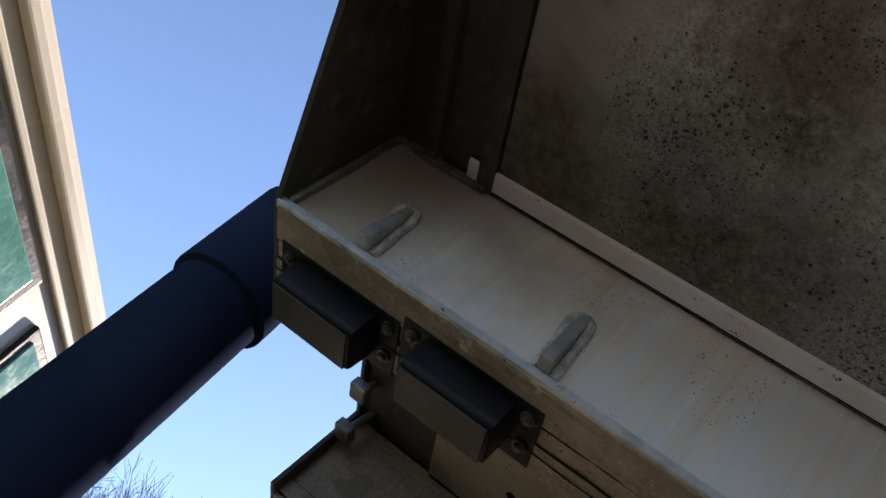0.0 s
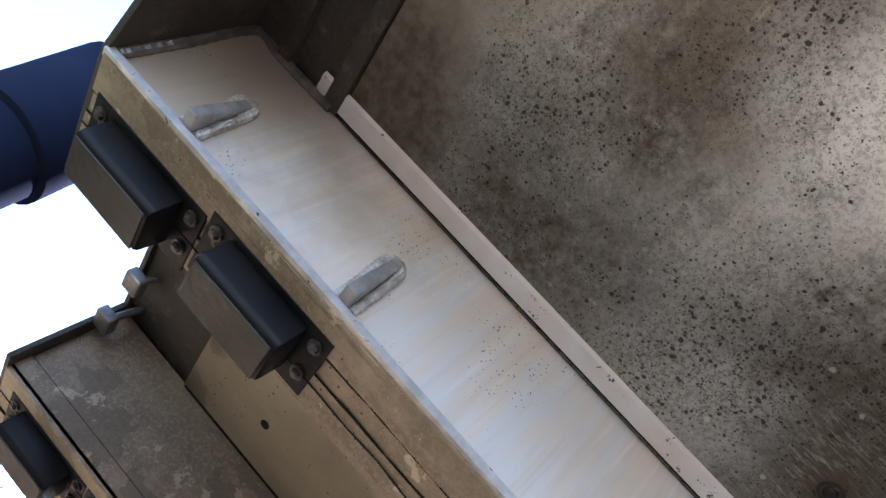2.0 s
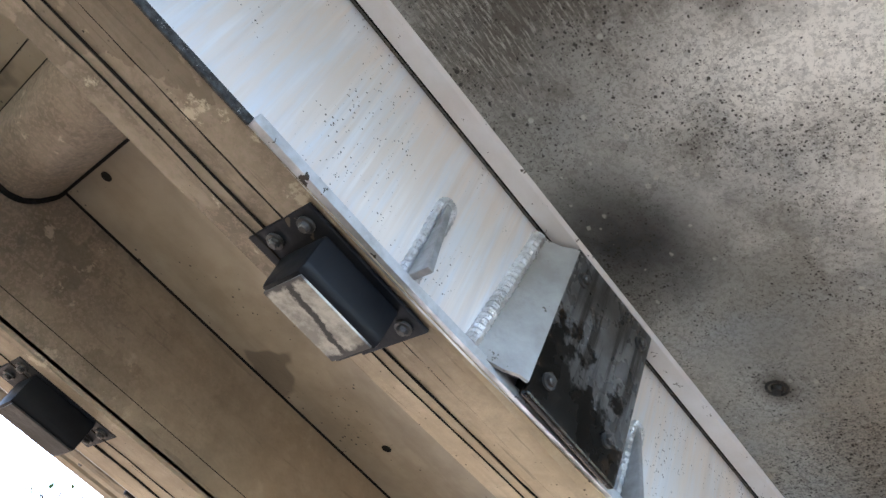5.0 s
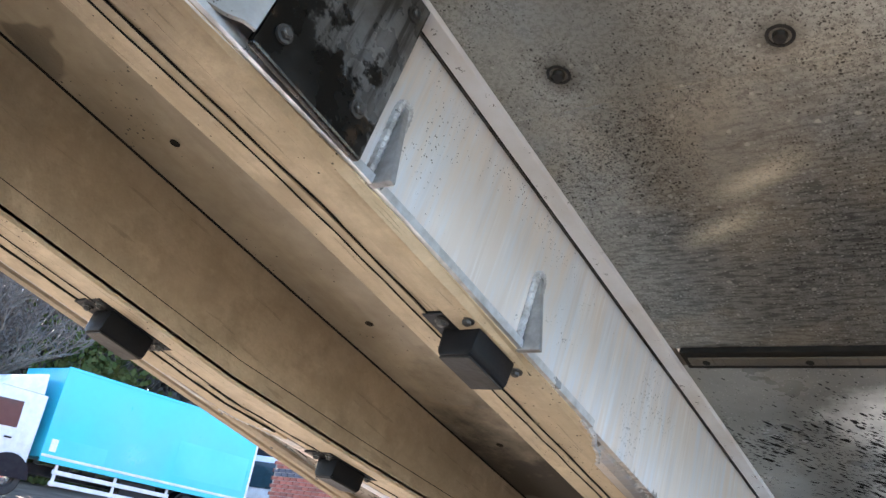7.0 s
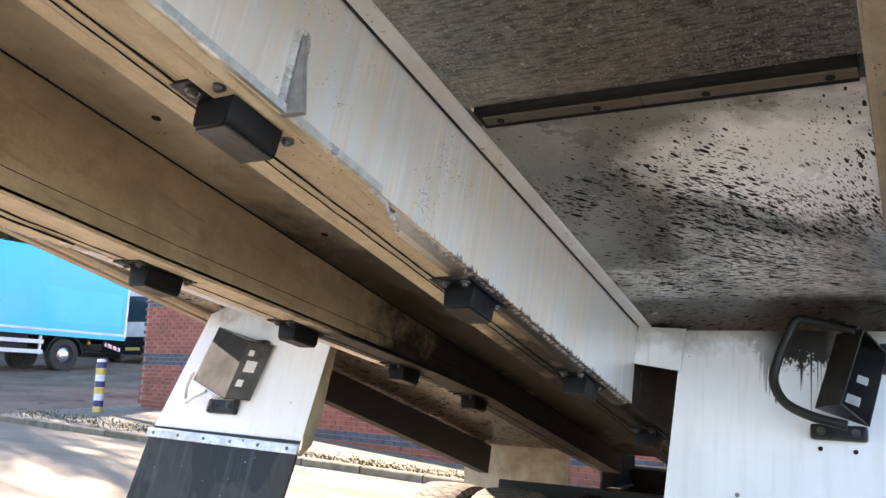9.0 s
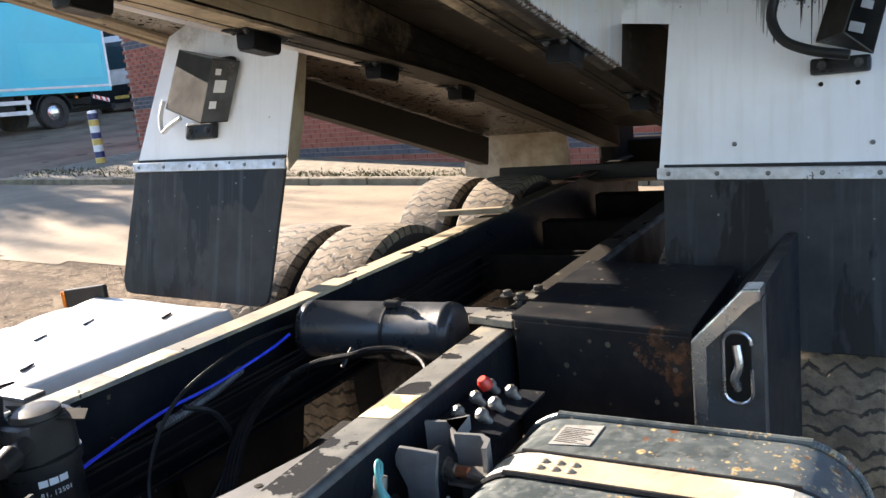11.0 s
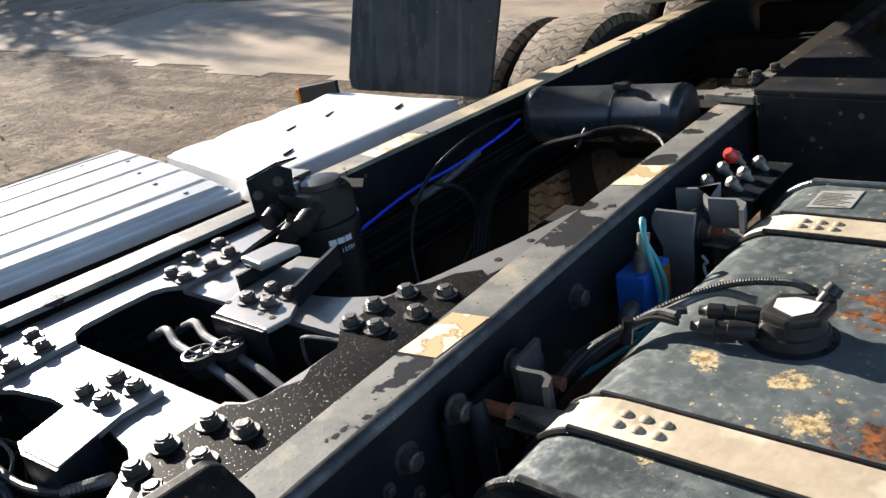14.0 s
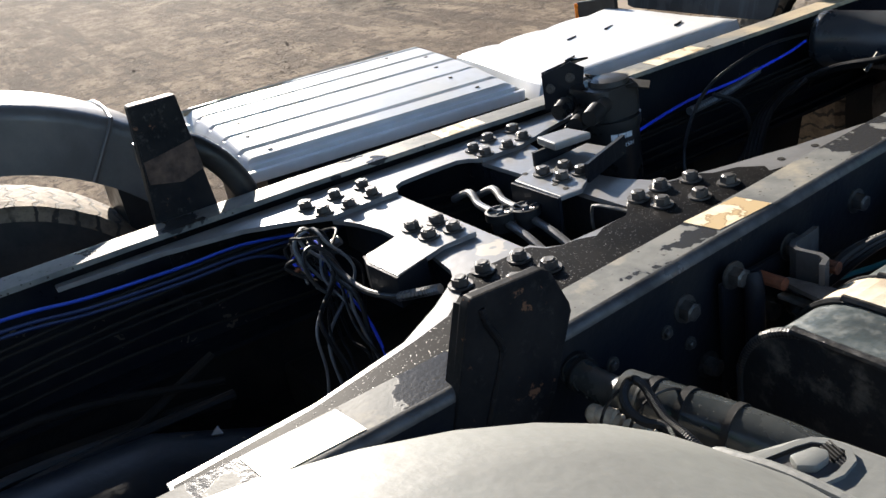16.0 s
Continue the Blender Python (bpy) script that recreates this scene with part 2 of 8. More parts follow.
    k.l.new(k.co, fan.inputs[0])
    k.l.new(small.outputs[0], fan.inputs[1])
    plain, k.co = k.co, fan.outputs[0]
    grain = k.range(k.noise(170, 5, 0.75), 0.47, 0.58)
    col = k.mix(col, (0.075, 0.064, 0.052), k.math("MULTIPLY", grain, k.math("MULTIPLY", dense, 0.52)))
    col = k.mix(col, (0.030, 0.024, 0.019), k.math("MULTIPLY", k.specks(105, 0.50, 0.44, coarse, 0.10), 0.92))
    col = k.mix(col, (0.032, 0.026, 0.020), k.math("MULTIPLY", k.specks(185, 0.62, 0.48, dense, 0.12, shift=(0.3, 0.7, 0)), 0.9))
    col = k.mix(col, (0.040, 0.033, 0.026), k.math("MULTIPLY", k.specks(320, 0.75, 0.50, dense, 0.14, shift=(0.2, 0.5, 0)), 0.8))
    col = k.mix(col, (0.62, 0.59, 0.52), k.math("MULTIPLY", k.specks(60, 0.18, 0.34, None, 0.1, shift=(0.6, 0.1, 0)), k.range(k.y, -1.2, -0.8, 0.0, 0.45)))
    pale = k.math("MULTIPLY", k.specks(150, 0.55, 0.44, None, 0.1, stretch=(1, 1.4, 1), shift=(0.2, 0.1, 0)), k.math("MULTIPLY", wet, 0.65))
    col = k.mix(col, (0.50, 0.49, 0.45), pale)
    k.co = plain
    shine = k.range(k.y, -0.35, 0.45)
    k.put(k.b.inputs["Specular IOR Level"], k.range(stain, 0, 1, 0.42, 0.10))
    k.bump(k.noise(130, 4), 0.08)
    return k.done(col, k.range(shine, 0, 1, 0.44, 0.25), k.range(shine, 0, 1, 0.15, 0.45))


def dripping_floor():
    """Glossy wet underside: crisp black drops flung inwards over grey metal, a dark smear, brown soot along the rear."""
    k = Mat("wet_body_floor")
    rag = k.range(k.noise(5, 6, 0.65), 0.3, 0.7, -0.10, 0.10)
    col = k.mix((0.30, 0.295, 0.27), (0.17, 0.17, 0.157), k.range(k.noise(2.3, 6), 0.40, 0.62))
    # white patches hold the reflection of bright ground in the floor's colour
    glare = patches(k, ((1.10, 1.40, 0.20), (1.20, 1.56, 0.10), (1.02, 1.93, 0.15), (1.15, 2.02, 0.08), (0.70, 2.03, 0.07)), rag, 0.13)
    col = k.mix(col, (0.96, 0.95, 0.92), glare)
    dx, dy = k.math("SUBTRACT", k.x, 1.42), k.math("SUBTRACT", k.y, 2.13)
    way = k.math("ADD", k.math("ARCTAN2", dy, k.math("MULTIPLY", dx, -1.0)), k.range(k.noise(3.0, 1), 0.3, 0.7, -0.025, 0.025))
    far = k.math("SQRT", k.math("ADD", k.math("MULTIPLY", dx, dx), k.math("MULTIPLY", dy, dy)))
    fan = k.n.new("ShaderNodeCombineXYZ")
    k.l.new(way, fan.inputs[0])
    k.l.new(far, fan.inputs[1])
    thick = k.range(k.noise(3.4, 4, 0.6, shift=(0.7, 0.2, 0)), 0.36, 0.60, 0.45, 1.25)
    core = patches(k, ((1.12, 1.62, 0.15), (1.04, 1.90, 0.18), (0.92, 1.60, 0.07), (1.22, 1.56, 0.06), (0.84, 1.98, 0.10)), rag, 0.16)
    thick = k.math("ADD", thick, k.math("MULTIPLY", core, 0.55))
    thin = k.math("MULTIPLY", thick, k.range(k.y, 1.12, 1.45, 0.55, 1.0))
    plain, k.co = k.co, fan.outputs[0]
    drops = k.math("MAXIMUM", k.specks(1, 0.50, 0.50, thin, 0.06, stretch=(78, 30, 1)), k.specks(1, 0.6, 0.5, thin, 0.08, stretch=(125, 52, 1), shift=(0.4, 0.3, 0)))
    drops = k.math("MAXIMUM", drops, k.math("MULTIPLY", k.specks(1, 0.75, 0.52, thin, 0.10, stretch=(210, 95, 1), shift=(0.1, 0.6, 0)), 0.9))
    hair = k.range(k.noise(1.0, 3, 0.6, stretch=(70, 4, 1)), 0.50, 0.60)
    k.co = plain
    # dark smear swept across the middle
    along = k.math("ADD", k.math("MULTIPLY", k.math("SUBTRACT", k.x, 0.95), 0.73), k.math("MULTIPLY", k.math("SUBTRACT", k.y, 1.59), 0.68))
    over = k.math("ADD", k.math("MULTIPLY", k.math("SUBTRACT", k.x, 0.95), -0.68), k.math("MULTIPLY", k.math("SUBTRACT", k.y, 1.59), 0.73))
    over = k.math("ADD", over, k.math("MULTIPLY", k.math("MULTIPLY", along, along), 0.9))
    smear = k.range(k.math("ABSOLUTE", k.math("ADD", over, k.math("MULTIPLY", rag, 0.5))), 0.085, 0.02)
    smear = k.math("MULTIPLY", k.math("MULTIPLY", smear, k.range(along, -0.22, -0.08)), k.range(along, 0.40, 0.20))
    low_ = k.math("MULTIPLY", k.range(k.math("ADD", k.y, rag), 1.62, 1.80, 0.0, 0.45), k.range(hair, 0, 1, 0.4, 1.0))
    col = k.mix(col, (0.050, 0.044, 0.036), k.math("MULTIPLY", k.math("MAXIMUM", k.math("MULTIPLY", smear, k.range(hair, 0, 1, 0.72, 1.0)), low_), 0.92))
    rear = k.range(k.math("ADD", k.y, k.math("MULTIPLY", rag, 0.3)), 2.13, 2.19)
    col = k.mix(col, (0.045, 0.033, 0.023), k.math("MULTIPLY", rear, 0.94))
    mist = k.math("MULTIPLY", k.specks(230, 0.5, 0.45, k.range(k.noise(4, 3), 0.4, 0.6, 0.2, 1.1), 0.15), k.range(k.y, 1.75, 1.3, 0.1, 0.6))
    col = k.mix(col, (0.52, 0.51, 0.47), mist)
    col = k.mix(col, (0.006, 0.0055, 0.005), k.math("MULTIPLY", drops, 0.96))
    k.put(k.b.inputs["Specular IOR Level"], k.range(drops, 0, 1, 0.45, 0.0))
    k.bump(k.noise(70, 3), 0.06)
    return k.done(col, k.range(k.noise(6, 4), 0.35, 0.65, 0.24, 0.40), k.range(drops, 0, 1, 0.12, 0.0))


def sill_aluminium():
    """Bare rolled aluminium with upright milky wash marks and grit."""
    k = Mat("bare_aluminium", 0.4, 0.6)
    col = k.mix((0.70, 0.715, 0.75), (0.745, 0.675, 0.625), k.range(k.math("ADD", k.math("MULTIPLY", k.noise(1.0, 5, 0.6, stretch=(3, 7, 2.0)), 0.5), k.math("MULTIPLY", k.noise(1.0, 4, 0.65, stretch=(3, 48, 4.5), shift=(0, 1.7, 0.4)), 0.5)), 0.41, 0.55))
    bend = k.noise(6, 3)
    wash = k.range(k.math("ADD", k.noise(1.0, 3, 0.6, stretch=(3, 85, 3.0)), k.math("MULTIPLY", bend, 0.18)), 0.58, 0.74)
    col = k.mix(col, (0.90, 0.90, 0.91), k.math("MULTIPLY", wash, k.range(k.noise(5, 4, shift=(0, 1, 3)), 0.40, 0.60, 0.06, 0.45)))
    dull = k.range(k.noise(1.0, 3, 0.6, stretch=(3, 60, 3.5), shift=(0, 2.2, 1.0)), 0.50, 0.68)
    col = k.mix(col, (0.56, 0.49, 0.44), k.math("MULTIPLY", dull, 0.30))
    # front darkened for brown dirt and for the bearer plate's shade together
    front = k.range(k.math("ADD", k.y, k.range(k.noise(4, 6, 0.65), 0.3, 0.7, -0.2, 0.2)), -1.22, -1.55)
    col = k.mix(col, (0.38, 0.325, 0.26), k.math("MULTIPLY", front, 0.7))
    dense = k.range(k.noise(7, 3), 0.45, 0.65, 0.15, 1.1)
    col = k.mix(col, (0.05, 0.04, 0.03), k.specks(270, 0.42, 0.46, dense, 0.16))
    col = k.mix(col, (0.04, 0.035, 0.03), k.specks(34, 0.22, 0.16, None, 0.03, shift=(0.3, 0.2, 0.1)))
    col = k.mix(col, (0.93, 0.93, 0.93), k.math("MULTIPLY", k.specks(90, 0.25, 0.30, None, 0.1, stretch=(1, 1, 0.4), shift=(0.1, 0.6, 0.4)), k.range(k.y, 0.2, 0.8, 0.1, 0.6)))
    tip = k.range(k.noise(1.0, 5, 0.7, stretch=(60, 75, 3)), 0.44, 0.70, 0.0, 0.018)
    hang = k.math("MULTIPLY", k.range(k.math("SUBTRACT", tip, k.math("ADD", k.z, 0.262)), 0.0, 0.006), k.range(k.y, 0.95, 1.25))
    col = k.mix(col, (0.035, 0.029, 0.023), k.math("MULTIPLY", hang, 0.92))
    k.bump(k.noise(1.0, 3, 0.6, stretch=(60, 60, 14)), 0.012)
    return k.done(col, k.range(wash, 0, 1, 0.32, 0.42), 0.35)


def muddy(name, light, dark, gloss=0.7, lines=0.5, grain=0.8, blackened=None):
    """Road mud dried on steel: mottled blotches at several sizes, a little lengthwise brushing, black seep marks and grit."""
    k = Mat(name)
    col = k.mix(light, dark, k.range(k.noise(2.6, 8, 0.7), 0.36, 0.64))
    mottle = k.range(k.noise(14, 8, 0.72, shift=(1.2, 0.4, 2.0)), 0.42, 0.62)
    col = k.mix(col, tuple(c * 0.62 for c in dark), k.math("MULTIPLY", mottle, 0.6))
    pale = k.range(k.noise(7, 7, 0.7, shift=(3.2, 2.4, 0.5)), 0.54, 0.66)
    col = k.mix(col, tuple(min(0.8, c * 1.25) for c in light), k.math("MULTIPLY", pale, 0.6))
    brush = k.range(k.noise(1.0, 6, 0.7, stretch=(48, 2.4, 20)), 0.50, 0.68)
    col = k.mix(col, tuple(c * 0.55 for c in dark), k.math("MULTIPLY", brush, 0.5))
    seep = k.range(k.noise(1.0, 6, 0.7, stretch=(30, 3.0, 6), shift=(2.1, 0.7, 0.3)), 0.60, 0.68)
    col = k.mix(col, tuple(c * 0.14 for c in dark), k.math("MULTIPLY", seep, lines))
    blot = k.range(k.noise(1.5, 7, 0.62, shift=(4, 2, 1)), 0.555, 0.60)
    col = k.mix(col, tuple(c * 0.38 for c in dark), k.math("MULTIPLY", blot, 0.75))
    # dirt browns the front; sunlit bounce is lightened into the rear's colour
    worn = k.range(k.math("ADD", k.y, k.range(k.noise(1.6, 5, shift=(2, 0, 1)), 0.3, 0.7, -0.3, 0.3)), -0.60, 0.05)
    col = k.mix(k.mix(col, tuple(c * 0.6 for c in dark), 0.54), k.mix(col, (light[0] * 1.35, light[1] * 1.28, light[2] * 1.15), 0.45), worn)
    dense = k.math("MULTIPLY", k.range(k.noise(2.4, 3, shift=(1, 1, 1)), 0.42, 0.60, 0.2, 1.1), k.range(k.y, -1.1, -1.4, 0.3, 1.15))
    col = k.mix(col, (0.46, 0.38, 0.29), k.math("MULTIPLY", k.specks(230, 0.4, 0.45, dense, 0.16), grain))
    col = k.mix(col, (0.03, 0.022, 0.015), k.specks(150, 0.30, 0.42, k.range(k.noise(3, 3), 0.4, 0.6, 0.2, 1.0), 0.14, shift=(0.5, 0.2, 0.1)))
    grit = k.math("MULTIPLY", k.range(k.noise(110, 3, 0.75), 0.50, 0.57), k.range(k.math("ADD", k.y, k.noise(3, 5)), 0.55, 0.0))
    col = k.mix(col, (0.36, 0.27, 0.215), k.math("MULTIPLY", grit, 0.6 * grain))
    edge = k.range(k.noise(4.2, 6, 0.62, shift=(0.6, 3, 1.5)), 0.575, 0.585)
    col = k.mix(col, tuple(c * 0.55 for c in dark), k.math("MULTIPLY", edge, k.range(k.y, -0.15, -0.55, 0.06, 0.62)))
    scrape = k.range(k.noise(1.0, 4, 0.6, stretch=(130, 5, 60), shift=(1.1, 0.2, 0.7)), 0.63, 0.66)
    col = k.mix(col, tuple(c * 0.25 for c in dark), k.math("MULTIPLY", scrape, 0.75 * lines))
    dried = k.range(k.noise(11, 7, 0.7, shift=(5, 1, 2)), 0.60, 0.63)
    col = k.mix(col, tuple(min(0.8, c * 1.4) for c in light), k.math("MULTIPLY", dried, k.range(k.y, -0.15, -0.55, 0.10, 0.5)))
    # goes near black past this y, with a ragged edge
    if blackened:
        film = k.range(k.math("ADD", k.y, k.range(k.noise(1.8, 7, 0.7), 0.3, 0.7, -0.5, 0.5)), blackened, blackened + 0.4)
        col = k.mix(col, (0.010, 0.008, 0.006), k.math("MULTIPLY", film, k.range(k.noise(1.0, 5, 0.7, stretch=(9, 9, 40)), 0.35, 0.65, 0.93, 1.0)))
    k.bump(k.math("ADD", k.noise(90, 5), k.noise(18, 5)), 0.4)
    return k.done(col, gloss)


def tank_paint():
    """Dark blue-grey tank paint, dusty on its top, with crusty yellow scabs and flaking rust."""
    k = Mat("weathered_tank_paint", 0.42)
    col = k.mix((0.042, 0.054, 0.058), (0.085, 0.100, 0.103), k.range(k.noise(7, 6), 0.38, 0.62))
    dust = k.range(k.noise(1.0, 6, 0.68, stretch=(48, 48, 48)), 0.46, 0.68)
    col = k.mix(col, (0.17, 0.18, 0.172), k.math("MULTIPLY", dust, 0.38))
    dark_ = k.range(k.noise(11, 6, 0.7, shift=(1, 2, 0)), 0.58, 0.62)
    col = k.mix(col, (0.030, 0.036, 0.038), k.math("MULTIPLY", dark_, 0.6))
    edge = k.noise(85, 5, 0.7)
    crust = k.mix((0.46, 0.38, 0.22), (0.20, 0.125, 0.055), k.range(edge, 0.44, 0.58))
    spread = k.range(k.math("ADD", k.x, k.range(k.noise(6, 4), 0.3, 0.7, -0.16, 0.16)), 0.72, 1.0, 0.35, 1.35)
    spread = k.math("MULTIPLY", spread, k.range(edge, 0.34, 0.60, 0.55, 1.25))
    scab = k.math("MAXIMUM", k.specks(26, 0.20, 0.40, spread, 0.05), k.specks(60, 0.34, 0.42, spread, 0.07, shift=(0.2, 0.4, 0)))
    scab = k.math("MAXIMUM", scab, k.math("MULTIPLY", k.specks(130, 0.42, 0.42, spread, 0.10, shift=(0.7, 0.1, 0)), 0.85))
    rag = k.range(k.noise(42, 7, 0.74), 0.3, 0.7, -0.026, 0.026)
    blot = patches(k, ((0.776, 0.464, 0.018), (0.882, 0.454, 0.014), (0.905, 0.462, 0.009), (0.937, 0.375, 0.020), (0.80, 0.24, 0.014), (0.70, 0.66, 0.008)), rag, 0.006)
    col = k.mix(col, crust, k.math("MULTIPLY", k.math("MAXIMUM", scab, blot), 0.9))
    rag2 = k.range(k.noise(30, 8, 0.76), 0.3, 0.7, -0.085, 0.085)
    flake = patches(k, ((0.965, 0.69, 0.050), (1.04, 0.70, 0.060), (1.12, 0.74, 0.060), (0.99, 0.83, 0.020), (1.02, 0.385, 0.030), (0.90, 0.69, 0.005)), rag2, 0.010)
    rust = k.mix((0.215, 0.078, 0.028), (0.105, 0.040, 0.018), k.range(k.noise(70, 5), 0.42, 0.58))
    rim = k.math("MULTIPLY", k.range(k.noise(55, 4, shift=(3, 0, 0)), 0.52, 0.60), 0.85)
    col = k.mix(col, k.mix(rust, (0.030, 0.017, 0.012), rim), flake)
    col = k.mix(col, (0.13, 0.050, 0.022), k.math("MULTIPLY", k.specks(48, 0.16, 0.40, spread, 0.06, shift=(0.6, 0.2, 0)), 0.9))
    end = k.range(k.y, 0.134, 0.128)
    scuff = k.math("MULTIPLY", k.range(k.noise(16, 7, 0.72, shift=(0, 0, 3)), 0.52, 0.64), 0.7)
    col = k.mix(col, k.mix((0.014, 0.015, 0.017), (0.13, 0.115, 0.095), scuff), end)
    k.bump(k.math("ADD", k.noise(60, 4), k.math("ADD", scab, flake)), 0.3, 0.003)
    return k.done(col, k.range(dust, 0, 1, 0.32, 0.58))


def rail_top_paint():
    """Worn chassis paint: grey film with dust, dark wet patches with crisp edges."""
    k = Mat("dusty_chassis_top", 0.5)
    k.b.inputs["Specular IOR Level"].default_value = 0.10
    col = k.mix((0.165, 0.165, 0.155), (0.10, 0.104, 0.102), k.range(k.noise(9, 6), 0.4, 0.6))
    col = k.mix(col, (0.26, 0.235, 0.185), k.range(k.noise(5, 6, 0.65, shift=(1, 3, 0)), 0.54, 0.66))
    col = k.mix(col, (0.40, 0.33, 0.23), k.math("MULTIPLY", k.range(k.x, 0.1, -0.1, 0.12, 1.0), k.range(k.math("ADD", k.y, k.range(k.noise(9, 5), 0.3, 0.7, -0.3, 0.3)), 1.1, 1.7)))
    # black rear end: oil, with the shadow lying there put into the colour
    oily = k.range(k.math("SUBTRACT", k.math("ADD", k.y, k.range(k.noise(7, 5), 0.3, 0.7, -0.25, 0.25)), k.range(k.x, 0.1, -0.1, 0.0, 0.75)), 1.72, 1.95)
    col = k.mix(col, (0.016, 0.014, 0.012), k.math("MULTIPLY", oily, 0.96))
    wet = k.range(k.noise(6.5, 5, 0.55, shift=(2.2, 0.9, 0)), 0.590, 0.602)
    col = k.mix(col, (0.030, 0.031, 0.033), wet)
    col = k.mix(col, (0.05, 0.045, 0.04), k.specks(120, 0.2, 0.35))
    k.bump(k.noise(120, 4), 0.15)
    return k.done(col, k.range(wet, 0, 1, 0.60, 0.2))


def white_sheet():
    """White paint, faint dirty runs, black drips near the top edge."""
    k = Mat("white_paint_sheet", 0.42)
    col = k.mix((0.80, 0.81, 0.83), (0.73, 0.735, 0.75), k.range(k.noise(3, 5), 0.38, 0.62))
    run = k.range(k.noise(1.0, 4, 0.6, stretch=(30, 30, 2.2)), 0.52, 0.72)
    col = k.mix(col, (0.42, 0.37, 0.31), k.math("MULTIPLY", run, 0.16))
    near_top = k.range(k.math("ADD", k.z, k.range(k.noise(9, 5, 0.7), 0.3, 0.7, -0.06, 0.06)), -0.10, -0.01)
    col = k.mix(col, (0.20, 0.15, 0.10), k.math("MULTIPLY", near_top, 0.6))
    here = k.range(k.math("ABSOLUTE", k.math("SUBTRACT", k.x, 1.02)), 0.17, 0.06)
    rag = k.range(k.noise(38, 6, 0.75), 0.35, 0.65, -0.055, 0.055)
    mass = k.range(k.math("ADD", k.math("ADD", k.z, rag), k.math("MULTIPLY", here, 0.07)), -0.055, -0.04)
    run2 = k.range(k.math("ADD", k.math("ADD", k.z, k.range(k.noise(1.0, 2, 0.5, stretch=(75, 75, 0.8)), 0.42, 0.66, -0.12, 0.20)), k.math("MULTIPLY", here, 0.12)), 0.06, 0.07)
    col = k.mix(col, (0.012, 0.009, 0.007), k.math("MULTIPLY", k.math("MAXIMUM", mass, run2), k.range(here, 0, 1, 0.12, 1.0)))
    col = k.mix(col, (0.05, 0.04, 0.03), k.specks(22, 0.08, 0.14))
    return k.done(col)


def flap_rubber():
    """Old rubber, dark and dusty in upright patches with run marks."""
    k = Mat("grey_black_flap_rubber", 0.45)
    patch = k.range(k.noise(1.0, 5, 0.55, stretch=(5, 5, 1.8), shift=(0.4, 0, 0.9)), 0.495, 0.515)
    col = k.mix((0.007, 0.0075, 0.009), (0.034, 0.036, 0.038), k.math("MULTIPLY", patch, k.range(k.noise(9, 5), 0.35, 0.65, 0.5, 1.0)))
    run = k.range(k.noise(1.0, 4, 0.6, stretch=(26, 26, 1.3)), 0.53, 0.70)
    col = k.mix(col, (0.10, 0.115, 0.14), k.math("MULTIPLY", run, 0.28))
    col = k.mix(col, (0.16, 0.155, 0.14), k.specks(50, 0.10, 0.22))
    k.b.inputs["Specular IOR Level"].default_value = 0.25
    k.bump(k.noise(60, 4), 0.12)
    return k.done(col, k.range(patch, 0, 1, 0.38, 0.6))


def yard_dirt():
    """Trodden grit: fine stones, tyre-dragged dark bands and pale dust."""
    k = Mat("dirty_yard", 0.95)
    k.b.inputs["Specular IOR Level"].default_value = 0.06
    col = k.mix((0.245, 0.188, 0.128), (0.115, 0.086, 0.060), k.range(k.noise(1.6, 9, 0.74), 0.42, 0.58))
    band = k.range(k.noise(1.0, 6, 0.65, stretch=(0.5, 1.9, 1), turn=-25), 0.50, 0.60)
    col = k.mix(col, (0.065, 0.047, 0.034), k.math("MULTIPLY", band, 0.85))
    clod = k.range(k.noise(7, 8, 0.76, shift=(3, 1, 0)), 0.52, 0.57)
    col = k.mix(col, (0.062, 0.046, 0.034), k.math("MULTIPLY", clod, 0.9))
    rut = k.range(k.noise(1.0, 5, 0.6, stretch=(0.35, 3.4, 1), turn=-20, shift=(2, 1, 0)), 0.55, 0.60)
    col = k.mix(col, (0.060, 0.045, 0.033), k.math("MULTIPLY", rut, 0.7))
    grit = k.range(k.noise(38, 6, 0.75), 0.42, 0.60)
    col = k.mix(col, (0.128, 0.100, 0.072), k.math("MULTIPLY", grit, 0.55))
    col = k.mix(col, (0.228, 0.196, 0.151), k.specks(26, 0.26, 0.40, k.range(k.noise(40, 3), 0.35, 0.6, 0.2, 1.2), 0.06))
    col = k.mix(col, (0.068, 0.051, 0.036), k.specks(30, 0.22, 0.34, None, 0.1, shift=(0.3, 0.4, 0)))
    k.bump(k.math("ADD", k.noise(24, 7, 0.72), k.math("MULTIPLY", k.noise(3.2, 5, 0.6), 2.6)), 1.0, 0.035)
    return k.done(col)


def yard_concrete():
    """Pale worn concrete with dust, stains and a few cracks."""
    k = Mat("yard_concrete", 0.9)
    k.b.inputs["Specular IOR Level"].default_value = 0.15
    col = k.mix((0.29, 0.225, 0.155), (0.205, 0.158, 0.108), k.range(k.noise(0.7, 8, 0.68), 0.36, 0.64))
    col = k.mix(col, (0.16, 0.135, 0.11), k.math("MULTIPLY", k.range(k.noise(1.7, 6, 0.65, shift=(3, 1, 0)), 0.56, 0.68), 0.6))
    col = k.mix(col, (0.20, 0.165, 0.13), k.math("MULTIPLY", k.range(k.noise(30, 6, 0.7), 0.50, 0.66), 0.5))
    col = k.mix(col, (0.14, 0.115, 0.09), k.specks(9, 0.15, 0.22, None, 0.08))
    k.bump(k.noise(40, 6), 0.35, 0.006)
    return k.done(col)


